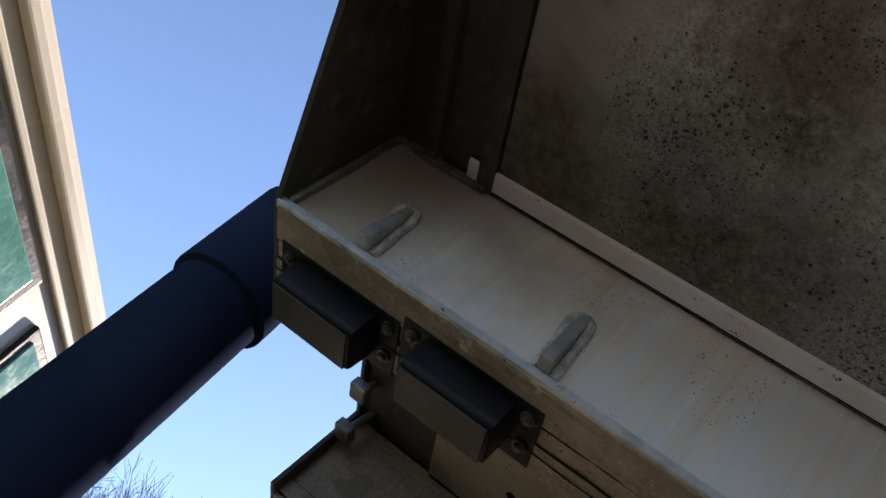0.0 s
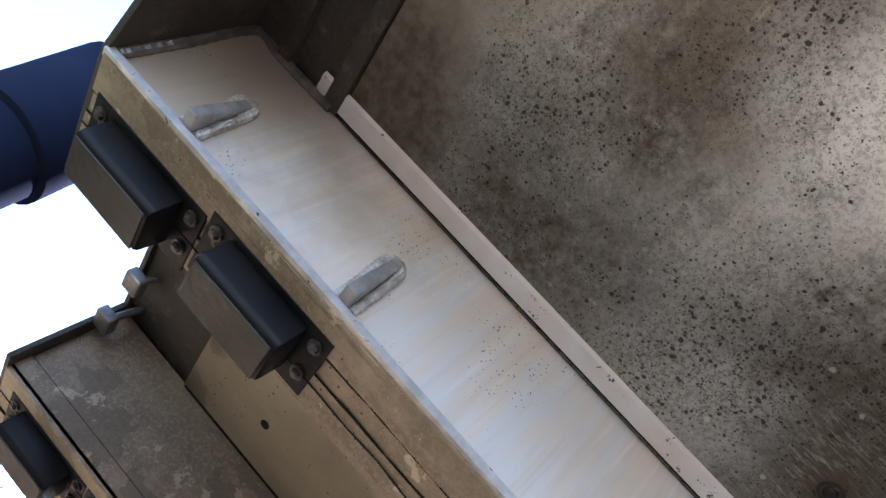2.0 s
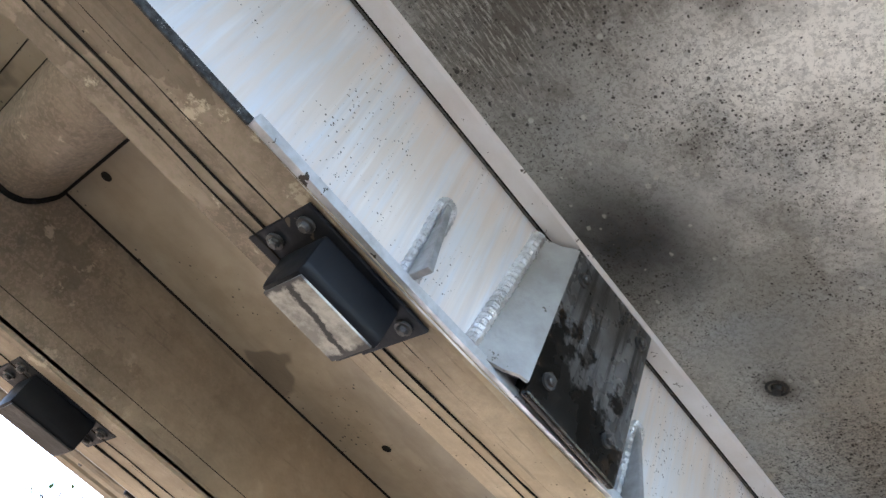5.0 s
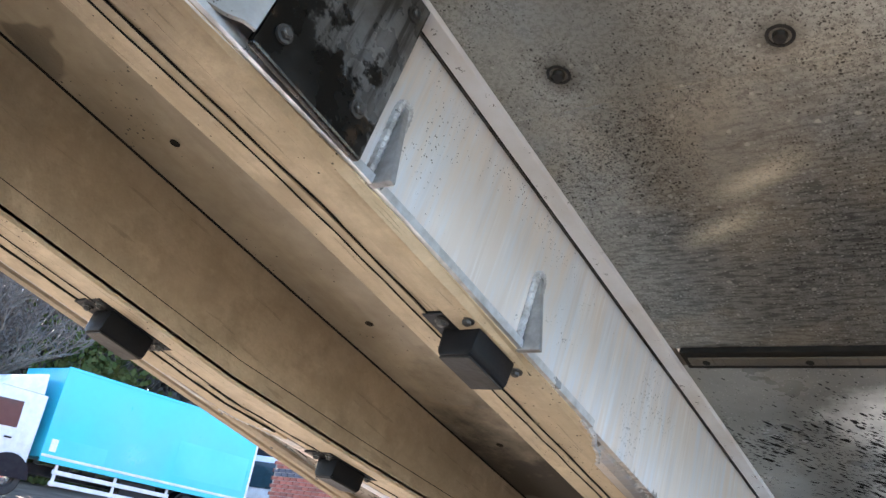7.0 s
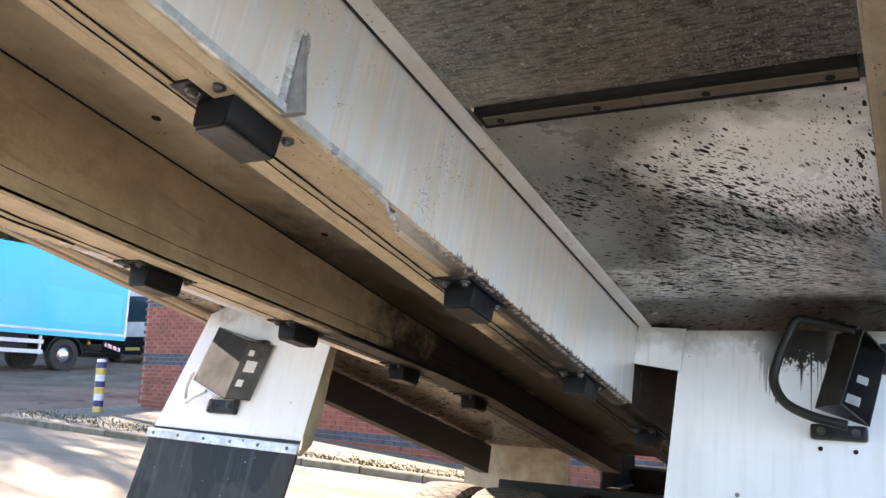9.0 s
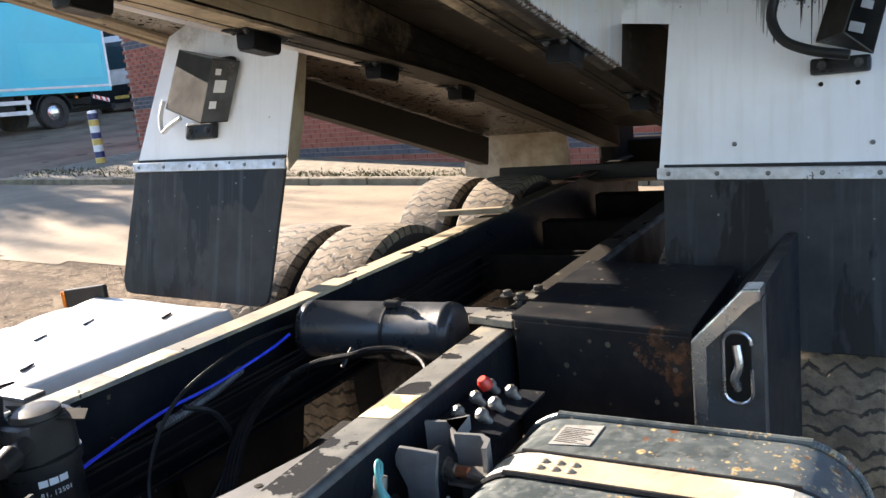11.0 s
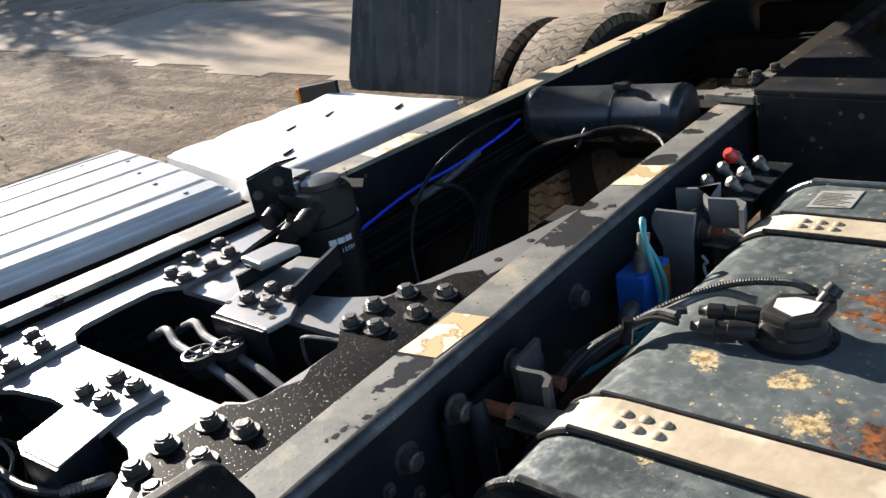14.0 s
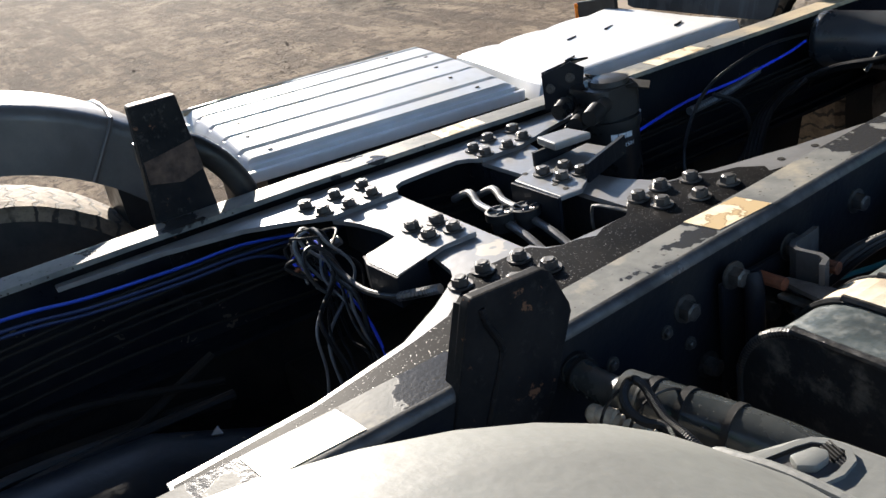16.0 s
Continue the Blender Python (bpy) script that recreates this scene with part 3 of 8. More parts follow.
def wet_steel():
    """Black wet paint under small standing drops."""
    k = Mat("wet_black_steel", 0.3)
    drop = k.math("MAXIMUM", k.specks(300, 0.45, 0.5, None, 0.4), k.specks(150, 0.10, 0.4, None, 0.35))
    k.put(k.b.inputs["Specular IOR Level"], k.range(drop, 0, 1, 0.02, 0.6))
    k.bump(drop, 0.35, 0.002)
    return k.done(k.mix((0.004, 0.004, 0.0045), (0.011, 0.0105, 0.010), k.range(k.noise(9, 5), 0.4, 0.65)), k.range(drop, 0, 1, 0.45, 0.15))


def tread_rubber():
    """Dusty worn tread: tan dirt on the blocks, thin dark wavy cuts across it."""
    k = Mat("dusty_tyre", 0.85)
    turn = k.math("MULTIPLY", k.math("ARCTAN2", k.z, k.y), 9.5)
    kink = k.math("MULTIPLY", k.math("PINGPONG", k.math("ADD", k.x, 0.4), 0.045), 9.0)
    f = k.math("FRACT", k.math("ADD", k.math("ADD", turn, kink), k.range(k.noise(16, 4), 0.3, 0.7, -0.22, 0.22)))
    cut = k.math("MULTIPLY", k.range(k.math("ABSOLUTE", k.math("SUBTRACT", f, 0.5)), 0.125, 0.075), k.range(k.noise(9, 3, shift=(1, 0, 2)), 0.30, 0.40))
    col = k.mix((0.20, 0.155, 0.108), (0.105, 0.083, 0.060), k.range(k.noise(14, 6), 0.38, 0.62))
    col = k.mix(col, (0.055, 0.046, 0.036), k.math("MULTIPLY", k.range(k.noise(60, 4, 0.7), 0.50, 0.64), 0.5))
    k.bump(k.math("SUBTRACT", k.noise(60, 4), k.math("MULTIPLY", cut, 2.0)), 0.5, 0.006)
    return k.done(k.mix(col, (0.03, 0.027, 0.023), cut))


def centre_floor():
    """Tan dust on the floor strip, with wet dark pools that end in crisp edges."""
    k = Mat("dusty_centre_floor", 0.6)
    col = k.mix((0.43, 0.365, 0.27), (0.29, 0.24, 0.172), k.range(k.noise(3.0, 7, 0.68), 0.38, 0.62))
    col = k.mix(col, (0.24, 0.195, 0.14), k.math("MULTIPLY", k.range(k.noise(1.0, 5, 0.65, stretch=(10, 2.2, 1)), 0.50, 0.66), 0.5))
    wet = k.range(k.noise(2.3, 4, 0.5, shift=(0.4, 1.3, 0)), 0.565, 0.58)
    col = k.mix(col, (0.095, 0.078, 0.058), k.math("MULTIPLY", wet, k.range(k.y, 0.6, -0.4, 0.25, 0.9)))
    col = k.mix(col, (0.17, 0.135, 0.095), k.range(k.math("ADD", k.y, k.range(k.noise(2.4, 5), 0.3, 0.7, -0.3, 0.3)), -0.1, -0.7, 0.0, 0.48))
    # near black towards the rear end of the strip
    blackened = k.range(k.math("ADD", k.y, k.range(k.noise(1.8, 7, 0.7), 0.3, 0.7, -0.4, 0.4)), 1.1, 1.6)
    col = k.mix(col, (0.014, 0.011, 0.008), k.math("MULTIPLY", blackened, 0.95))
    col = k.mix(col, (0.05, 0.038, 0.027), k.specks(120, 0.22, 0.42, k.range(k.noise(4, 3), 0.4, 0.6, 0.2, 1.1), 0.15))
    k.bump(k.noise(70, 4), 0.2)
    return k.done(col, k.range(wet, 0, 1, 0.6, 0.3))


def pale_face():
    """Black rubber scraped pale, with a dark stroke left in the middle."""
    k = Mat("scraped_rubber_face", 0.6)
    rag = k.range(k.noise(40, 5, 0.7), 0.3, 0.7, -0.006, 0.006)
    off = k.math("ABSOLUTE", k.math("ADD", k.math("ADD", k.x, k.math("MULTIPLY", k.y, 0.10)), rag))
    col = k.mix((0.50, 0.47, 0.41), (0.26, 0.24, 0.205), k.range(k.noise(24, 6, 0.7), 0.45, 0.62))
    col = k.mix((0.030, 0.028, 0.025), col, k.range(off, 0.004, 0.007))
    return k.done(k.mix(col, (0.06, 0.055, 0.05), k.range(k.math("ADD", k.math("ABSOLUTE", k.y), rag), 0.050, 0.056)))


M_ALU = sill_aluminium()
M_ALU_EDGE = surf("cut_aluminium", (0.62, 0.63, 0.65), (0.42, 0.42, 0.42), 22, 0.4, 0.6, 0.12, spots=((0.06, 0.05, 0.04), 60.0, 0.12, 0.03))
M_STRIP = surf("pale_dusty_strip", (0.80, 0.79, 0.80), (0.68, 0.64, 0.61), 5, 0.45, 0.35, 0.06, spots=((0.10, 0.08, 0.06), 90.0, 0.12, 0.03))
M_GRIT = surf("gritty_black_edge", (0.05, 0.05, 0.05), (0.015, 0.014, 0.013), 90, 0.8, 0.1, 0.6, fine=260, spots=((0.32, 0.31, 0.29), 220.0, 0.35, 0.01))
M_WELD = surf("weld_bead", (0.62, 0.62, 0.63), (0.36, 0.35, 0.34), 40, 0.42, 0.7, 0.5, fine=220)
M_FLOOR_A = sooty_floor()
M_FLOOR_B = dripping_floor()
M_TAN = muddy("muddy_tan_steel", (0.60, 0.505, 0.37), (0.30, 0.235, 0.16), 0.7, 0.45, blackened=1.55)
M_BROWN = muddy("road_dirt_brown", (0.085, 0.070, 0.055), (0.050, 0.040, 0.031), 0.75, 0.5, 0.05, blackened=1.5)
M_CORE = muddy("rusty_mud_brown", (0.44, 0.365, 0.27), (0.25, 0.20, 0.142), 0.72, 0.3, 0.8, blackened=2.0)
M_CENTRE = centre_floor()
M_RAVE = muddy("tan_channel_dirt", (0.34, 0.29, 0.22), (0.19, 0.155, 0.115), 0.6, 0.5, 0.4)
M_RIB = surf("dull_rib_aluminium", (0.40, 0.40, 0.41), (0.24, 0.235, 0.23), 16, 0.45, 0.5, 0.2)
M_BRACKET = surf("grey_bent_steel", (0.42, 0.42, 0.42), (0.27, 0.26, 0.245), 9, 0.42, 0.35, 0.15, spots=((0.09, 0.075, 0.06), 70.0, 0.12, 0.03))
M_PALEFACE = pale_face()
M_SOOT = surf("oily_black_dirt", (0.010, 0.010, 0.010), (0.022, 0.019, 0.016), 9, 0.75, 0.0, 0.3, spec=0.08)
M_DARK = surf("black_chassis_paint", (0.007, 0.009, 0.014), (0.015, 0.016, 0.018), 7, 0.40, 0.0, 0.12, spots=((0.09, 0.075, 0.055), 24.0, 0.07), spec=0.11)
M_DUSTY = rail_top_paint()
M_FIXING = surf("rusty_fixing", (0.022, 0.016, 0.011), (0.008, 0.007, 0.006), 60, 0.5, 0.2, 0.3)
M_WET = wet_steel()
M_GREYPLATE = surf("grey_painted_plate", (0.19, 0.19, 0.19), (0.12, 0.12, 0.123), 6, 0.40, 0.25, 0.05, rough_var=0.07, spec=0.6, spots=((0.30, 0.27, 0.22), 14.0, 0.10))
M_BEND = surf("worn_rail_edge", (0.085, 0.088, 0.092), (0.03, 0.032, 0.036), 12, 0.4, 0.1, 0.12, spec=0.35)
M_DULLRUST = surf("dull_brown_rust", (0.075, 0.046, 0.032), (0.03, 0.02, 0.016), 30, 0.8, 0.0, 0.4)
M_DATAPLATE = surf("pale_grey_plate", (0.45, 0.45, 0.43), (0.30, 0.29, 0.27), 40, 0.4, 0.3, 0.1)
M_PLUG = surf("dusty_beige_plug", (0.42, 0.38, 0.31), (0.24, 0.215, 0.175), 40, 0.6, 0.0, 0.2)
def film_patch_skin():
    """Cream film with crisp brown-edged damp stains."""
    k = Mat("yellowed_film_patch", 0.4)
    f = k.noise(15, 4, 0.55)
    col = k.mix((0.70, 0.60, 0.43), (0.56, 0.45, 0.29), k.range(k.noise(30, 5), 0.4, 0.6))
    col = k.mix(col, (0.42, 0.31, 0.17), k.range(f, 0.545, 0.552))
    ring = k.range(k.math("ABSOLUTE", k.math("SUBTRACT", f, 0.548)), 0.018, 0.006)
    return k.done(k.mix(col, (0.20, 0.12, 0.05), k.math("MULTIPLY", ring, 0.75)))


M_PATCH = film_patch_skin()
M_RUBBER = surf("black_rubber", (0.010, 0.010, 0.011), (0.02, 0.02, 0.02), 8, 0.42, 0.0, 0.12, spec=0.25)
M_PAD = surf("pad_rubber", (0.006, 0.0065, 0.008), (0.010, 0.010, 0.011), 6, 0.38, 0.0, 0.06, spots=((0.05, 0.045, 0.04), 40.0, 0.05), spec=0.12)
M_PADFACE = surf("worn_rubber_face", (0.013, 0.012, 0.011), (0.036, 0.031, 0.026), 14, 0.6, 0.0, 0.2)
M_HOSE = surf("shiny_black_hose", (0.008, 0.008, 0.009), (0.016, 0.016, 0.016), 12, 0.4, 0.0, 0.1, spec=0.08)
M_FLAP = flap_rubber()
M_WHITE = white_sheet()
M_WHITEPLASTIC = surf("white_plastic", (0.60, 0.60, 0.595), (0.50, 0.50, 0.485), 5, 0.42, 0.0, 0.04)
M_CREAM = surf("cream_cab_paint", (0.66, 0.60, 0.47), (0.60, 0.54, 0.42), 3, 0.35, 0.0, 0.03, coat=0.3)
M_GLASS = surf("green_tinted_glass", (0.10, 0.27, 0.23), (0.13, 0.33, 0.29), 14, 0.12, 0.0, 0.12)
M_NAVY = surf("navy_ram_paint", (0.013, 0.018, 0.036), (0.019, 0.025, 0.047), 4, 0.7, 0.0, 0.02, spec=0.0)
M_TANK = tank_paint()
M_RUST = surf("rust", (0.20, 0.055, 0.018), (0.085, 0.03, 0.013), 22, 0.85, 0.0, 0.5)
M_BRACKETGREY = surf("grey_bracket_paint", (0.17, 0.175, 0.18), (0.11, 0.112, 0.115), 9, 0.42, 0.1, 0.12, spots=((0.10, 0.06, 0.04), 40.0, 0.1), spec=0.4)
M_STRAP = surf("dusty_steel_strap", (0.36, 0.30, 0.215), (0.24, 0.19, 0.13), 9, 0.6, 0.1, 0.12)
M_STRAPTAN = surf("tan_strap_dust", (0.42, 0.355, 0.26), (0.30, 0.245, 0.175), 9, 0.55, 0.05, 0.12, third=((0.66, 0.60, 0.48), 5.0, 0.50))
M_STEEL = surf("dull_steel", (0.19, 0.185, 0.18), (0.10, 0.095, 0.088), 20, 0.5, 0.5, 0.2)
M_GREYPLASTIC = surf("grey_plastic", (0.165, 0.172, 0.165), (0.12, 0.125, 0.12), 6, 0.5, 0.0, 0.1)
M_BLACKPLASTIC = surf("black_plastic", (0.012, 0.012, 0.013), (0.025, 0.025, 0.025), 10, 0.35, 0.0, 0.06, spec=0.22)
def worn_plate():
    """Wet grey steel with upright streaks, oily black over its lower half."""
    k = Mat("wet_worn_steel", 0.3, 0.4)
    col = k.mix((0.17, 0.17, 0.175), (0.085, 0.08, 0.075), k.range(k.noise(9, 6, 0.65), 0.4, 0.6))
    run = k.range(k.noise(1.0, 5, 0.65, stretch=(20, 70, 5)), 0.48, 0.60)
    col = k.mix(col, (0.030, 0.027, 0.024), k.math("MULTIPLY", run, 0.85))
    blackened = k.range(k.math("ADD", k.math("ADD", k.z, k.math("MULTIPLY", k.y, 0.5)), k.range(k.noise(9, 6, 0.7), 0.3, 0.7, -0.11, 0.11)), -0.165, -0.19)
    col = k.mix(col, k.mix((0.007, 0.006, 0.005), (0.04, 0.024, 0.014), k.range(k.noise(26, 5), 0.56, 0.66)), blackened)
    k.bump(k.math("ADD", k.noise(50, 4), blackened), 0.2, 0.003)
    return k.done(col, k.range(k.noise(20, 4), 0.35, 0.65, 0.18, 0.42))


M_WORNPLATE = worn_plate()


def scuffed_black():
    """Black paint, scuffed grey in fine specks with a few rusty chips."""
    k = Mat("scuffed_black_paint", 0.5)
    k.b.inputs["Specular IOR Level"].default_value = 0.06
    col = k.mix((0.007, 0.008, 0.010), (0.016, 0.016, 0.017), k.range(k.noise(8, 5), 0.4, 0.6))
    scuff = k.range(k.noise(55, 7, 0.75), 0.56, 0.66)
    col = k.mix(col, (0.060, 0.058, 0.054), k.math("MULTIPLY", scuff, k.range(k.noise(6, 4), 0.42, 0.62, 0.05, 0.75)))
    chip = k.range(k.noise(24, 6, 0.7, shift=(2, 1, 4)), 0.63, 0.66)
    col = k.mix(col, (0.14, 0.075, 0.045), k.math("MULTIPLY", chip, 0.85))
    k.bump(k.noise(70, 4), 0.15)
    return k.done(col)


M_SCUFFED = scuffed_black()


def chipped_black():
    """Black paint, chipped to rust in a ragged patch by one corner."""
    k = Mat("chipped_black_paint", 0.45)
    k.b.inputs["Specular IOR Level"].default_value = 0.2
    col = k.mix((0.009, 0.010, 0.013), (0.02, 0.02, 0.021), k.range(k.noise(7, 5), 0.4, 0.6))
    d = k.math("ADD", k.math("POWER", k.math("SUBTRACT", k.x, 0.83), 2.0), k.math("POWER", k.math("SUBTRACT", k.z, 1.0), 2.0))
    d = k.range(k.math("ADD", k.math("SQRT", d), k.range(k.noise(24, 6, 0.7), 0.3, 0.7, -0.09, 0.09)), 0.055, 0.045)
    d = k.math("MULTIPLY", d, k.range(k.y, 1.475, 1.462))
    col = k.mix(col, k.mix((0.085, 0.042, 0.024), (0.03, 0.018, 0.013), k.range(k.noise(50, 4), 0.42, 0.58)), d)
    col = k.mix(col, (0.10, 0.085, 0.065), k.specks(45, 0.3, 0.4))
    k.bump(k.noise(60, 4), 0.15)
    return k.done(col)


M_CHIPPED = chipped_black()
M_AIRTANK = surf("satin_blue_black", (0.022, 0.027, 0.034), (0.034, 0.039, 0.046), 6, 0.30, 0.0, 0.04, spec=0.6)
M_DUSTYBLACK = surf("dusty_black_plate", (0.020, 0.018, 0.014), (0.012, 0.011, 0.009), 5, 0.7, 0.0, 0.02, spec=0.2)
M_GREYCABLE = surf("grey_cable", (0.10, 0.103, 0.108), (0.06, 0.06, 0.066), 20, 0.4, 0.0, 0.05)
M_STEELDARK = surf("grey_primed_steel", (0.075, 0.078, 0.082), (0.04, 0.04, 0.042), 9, 0.5, 0.1, 0.15, spots=((0.16, 0.12, 0.08), 40.0, 0.1), spec=0.3)
M_GREYGUARD = surf("dark_grey_plastic", (0.085, 0.086, 0.09), (0.055, 0.055, 0.058), 6, 0.42, 0.0, 0.08)
M_PIPE = surf("dusty_black_pipe", (0.022, 0.027, 0.030), (0.042, 0.046, 0.046), 9, 0.24, 0.0, 0.06, spots=((0.16, 0.16, 0.15), 60.0, 0.08), spec=0.55)
M_BLUE = surf("blue_enamel", (0.01, 0.10, 0.42), (0.012, 0.08, 0.32), 8, 0.4, 0.0, 0.05)
M_BLUECABLE = surf("blue_cable", (0.012, 0.06, 0.85), None, 8, 0.35, 0.0, 0.0)
# two darker copies of the cable blue, for lines out of the sun
M_BLUEMID = surf("dull_blue_cable", (0.008, 0.05, 0.42), None, 8, 0.5, 0.0, 0.0)
M_BLUEDIM = surf("sunless_blue_cable", (0.005, 0.016, 0.075), None, 8, 0.5, 0.0, 0.0)
M_TEAL = surf("teal_hose", (0.05, 0.30, 0.33), None, 8, 0.4, 0.0, 0.0)
M_RED = surf("red_plastic", (0.55, 0.03, 0.02), None, 8, 0.35, 0.0, 0.0)
M_ORANGE = surf("orange_lens", (0.8, 0.20, 0.01), None, 8, 0.25, 0.0, 0.0)
M_ORANGELABEL = surf("orange_label", (0.45, 0.12, 0.02), None, 8, 0.5, 0.0, 0.0)
M_LABEL = surf("pale_label", (0.70, 0.70, 0.70), None, 8, 0.5, 0.0, 0.0)
M_CHROMETANK = surf("bright_alloy", (0.6, 0.6, 0.62), (0.42, 0.42, 0.43), 10, 0.25, 0.9, 0.05)
M_TYRE = tread_rubber()
M_BOLT = surf("worn_bolt_steel", (0.085, 0.08, 0.075), (0.035, 0.033, 0.032), 30, 0.45, 0.4, 0.2)
M_TYREDARK = surf("tyre_sidewall", (0.022, 0.022, 0.022), (0.045, 0.042, 0.038), 8, 0.75, 0.0, 0.2, spec=0.2)
M_BRICK = surf("red_brick", (0.30, 0.085, 0.055), (0.22, 0.06, 0.04), 5, 0.85, 0.0, 0.3, per_piece=0.28)
M_BLUEBRICK = surf("blue_brick", (0.055, 0.06, 0.085), (0.04, 0.042, 0.06), 5, 0.7, 0.0, 0.3, per_piece=0.2)
M_MORTAR = surf("mortar", (0.30, 0.26, 0.22), None, 12, 0.9, 0.0, 0.3)
M_CURTAIN = surf("turquoise_curtain", (0.009, 0.38, 0.50), (0.012, 0.43, 0.55), 0.5, 0.4, 0.0, 0.03)
M_CURTAINPALE = surf("pale_curtain", (0.03, 0.46, 0.55), (0.02, 0.42, 0.53), 0.8, 0.4, 0.0, 0.03)
M_BARK = surf("bark", (0.13, 0.105, 0.085), (0.06, 0.05, 0.042), 6, 0.9, 0.0, 0.3)
M_IVY = surf("ivy_leaves", (0.035, 0.055, 0.016), (0.08, 0.085, 0.03), 1.2, 0.9, 0.0, 0.0, spec=0.05)
M_SCRUB = surf("bare_scrub", (0.075, 0.066, 0.054), (0.045, 0.044, 0.04), 0.6, 0.9, 0.0, 0.0, spec=0.05)
M_GRASS = surf("mossy_grass", (0.075, 0.075, 0.028), (0.115, 0.092, 0.045), 5, 0.9, 0.0, 0.3, spec=0.1)
M_KERB = surf("concrete_kerb", (0.19, 0.155, 0.105), (0.115, 0.095, 0.062), 6, 0.9, 0.0, 0.3)
M_DIRT = yard_dirt()
M_CONC = yard_concrete()
M_ROAD = surf("dusty_asphalt", (0.20, 0.145, 0.098), (0.125, 0.092, 0.064), 0.8, 0.9, 0.0, 0.3, fine=60, spec=0.1, spots=((0.06, 0.048, 0.038), 3.0, 0.3))
M_YELLOW = surf("yellow_band", (0.62, 0.42, 0.10), None, 8, 0.5, 0.0, 0.0)
M_NAVYBAND = surf("navy_band", (0.03, 0.035, 0.12), None, 8, 0.5, 0.0, 0.0)
M_WINDOW = surf("dark_window", (0.02, 0.03, 0.035), None, 5, 0.08, 0.0, 0.0)


# ---- building blocks ----
def mesh_of(name, bm, material, smooth=False):
    bmesh.ops.recalc_face_normals(bm, faces=bm.faces)
    me = bpy.data.meshes.new(name)
    bm.to_mesh(me)
    bm.free()
    if smooth:
        me.shade_smooth()
        me.set_sharp_from_angle(angle=radians(38))
    for m in material if isinstance(material, (list, tuple)) else (material,):
        me.materials.append(m)
    return me


def part(name, bm, material, parent, label="", smooth=False):
    ob = new(name, mesh_of(name, bm, material, smooth))
    ob.parent = parent
    if label:
        tagged(ob, label)
    return ob


def thing(name, label, category, group="", kind="", at=None):
    ob = new(name)
    ob.empty_display_size = 0.1
    if at is not None:
        ob.matrix_basis = at
    return tagged(ob, label, category, group, kind)


def box(x0, x1, y0, y1, z0, z1, bev=0.0, bm=None, seg=2):
    bm = bm or bmesh.new()
    vs = [bm.verts.new((x, y, z)) for z in (z0, z1) for x, y in ((x0, y0), (x1, y0), (x1, y1), (x0, y1))]
    fs = [bm.faces.new([vs[i] for i in f]) for f in ((3, 2, 1, 0), (4, 5, 6, 7), (0, 1, 5, 4), (1, 2, 6, 5), (2, 3, 7, 6), (3, 0, 4, 7))]
    if bev:
        es = list({e for f in fs for e in f.edges})
        bmesh.ops.bevel(bm, geom=es, offset=bev, segments=seg, profile=0.6, affect="EDGES")
    return bm


def prism(pts, axis, lo, hi, bm=None, bev=0.0):
    """A flat outline in the two other axes, pulled along one axis from lo to hi."""
    bm = bm or bmesh.new()
    order = {"x": lambda p, h: (h, p[0], p[1]), "y": lambda p, h: (p[0], h, p[1]), "z": lambda p, h: (p[0], p[1], h)}[axis]
    a = [bm.verts.new(order(p, lo)) for p in pts]
    b = [bm.verts.new(order(p, hi)) for p in pts]
    fs = [bm.faces.new(a[::-1]), bm.faces.new(b)]
    for i in range(len(pts)):
        j = (i + 1) % len(pts)
        fs.append(bm.faces.new((a[i], a[j], b[j], b[i])))
    if bev:
        bmesh.ops.bevel(bm, geom=list({e for f in fs for e in f.edges}), offset=bev, segments=2, profile=0.6, affect="EDGES")
    return bm


def rod(p0, p1, r0, r1=None, seg=14, bm=None, caps=True):
    bm = bm or bmesh.new()
    p0, p1 = Vector(p0), Vector(p1)
    r1 = r0 if r1 is None else r1
    q = (p1 - p0).to_track_quat("Z", "Y")
    rings = []
    for p, r in ((p0, r0), (p1, r1)):
        rings.append([bm.verts.new(p + q @ Vector((r * math.cos(2 * math.pi * k / seg), r * math.sin(2 * math.pi * k / seg), 0))) for k in range(seg)])
    for k in range(seg):
        j = (k + 1) % seg
        bm.faces.new((rings[0][k], rings[0][j], rings[1][j], rings[1][k]))
    if caps:
        bm.faces.new(rings[0][::-1])
        bm.faces.new(rings[1])
    return bm


def lathe(profile, p0, p1, seg=20, bm=None):
    """A turned shape: profile of (share of the way from p0 to p1, radius)."""
    bm = bm or bmesh.new()
    p0, p1 = Vector(p0), Vector(p1)
    q = (p1 - p0).to_track_quat("Z", "Y")
    rings = []
    for f, r in profile:
        c = p0.lerp(p1, f)
        rings.append([bm.verts.new(c + q @ Vector((r * math.cos(2 * math.pi * k / seg), r * math.sin(2 * math.pi * k / seg), 0))) for k in range(seg)])
    for u, v in zip(rings, rings[1:]):
        for k in range(seg):
            j = (k + 1) % seg
            bm.faces.new((u[k], u[j], v[j], v[k]))
    bm.faces.new(rings[0][::-1])
    bm.faces.new(rings[-1])
    return bm


def smooth_path(pts, per=6):
    pts = [Vector(p) for p in pts]
    out = []
    for i in range(len(pts) - 1):
        a, b = pts[max(i - 1, 0)], pts[i]
        c, d = pts[i + 1], pts[min(i + 2, len(pts) - 1)]
        for k in range(per):
            t = k / per
            out.append(0.5 * (2 * b + (c - a) * t + (2 * a - 5 * b + 4 * c - d) * t * t + (3 * b - a - 3 * c + d) * t ** 3))
    return out + [pts[-1]]


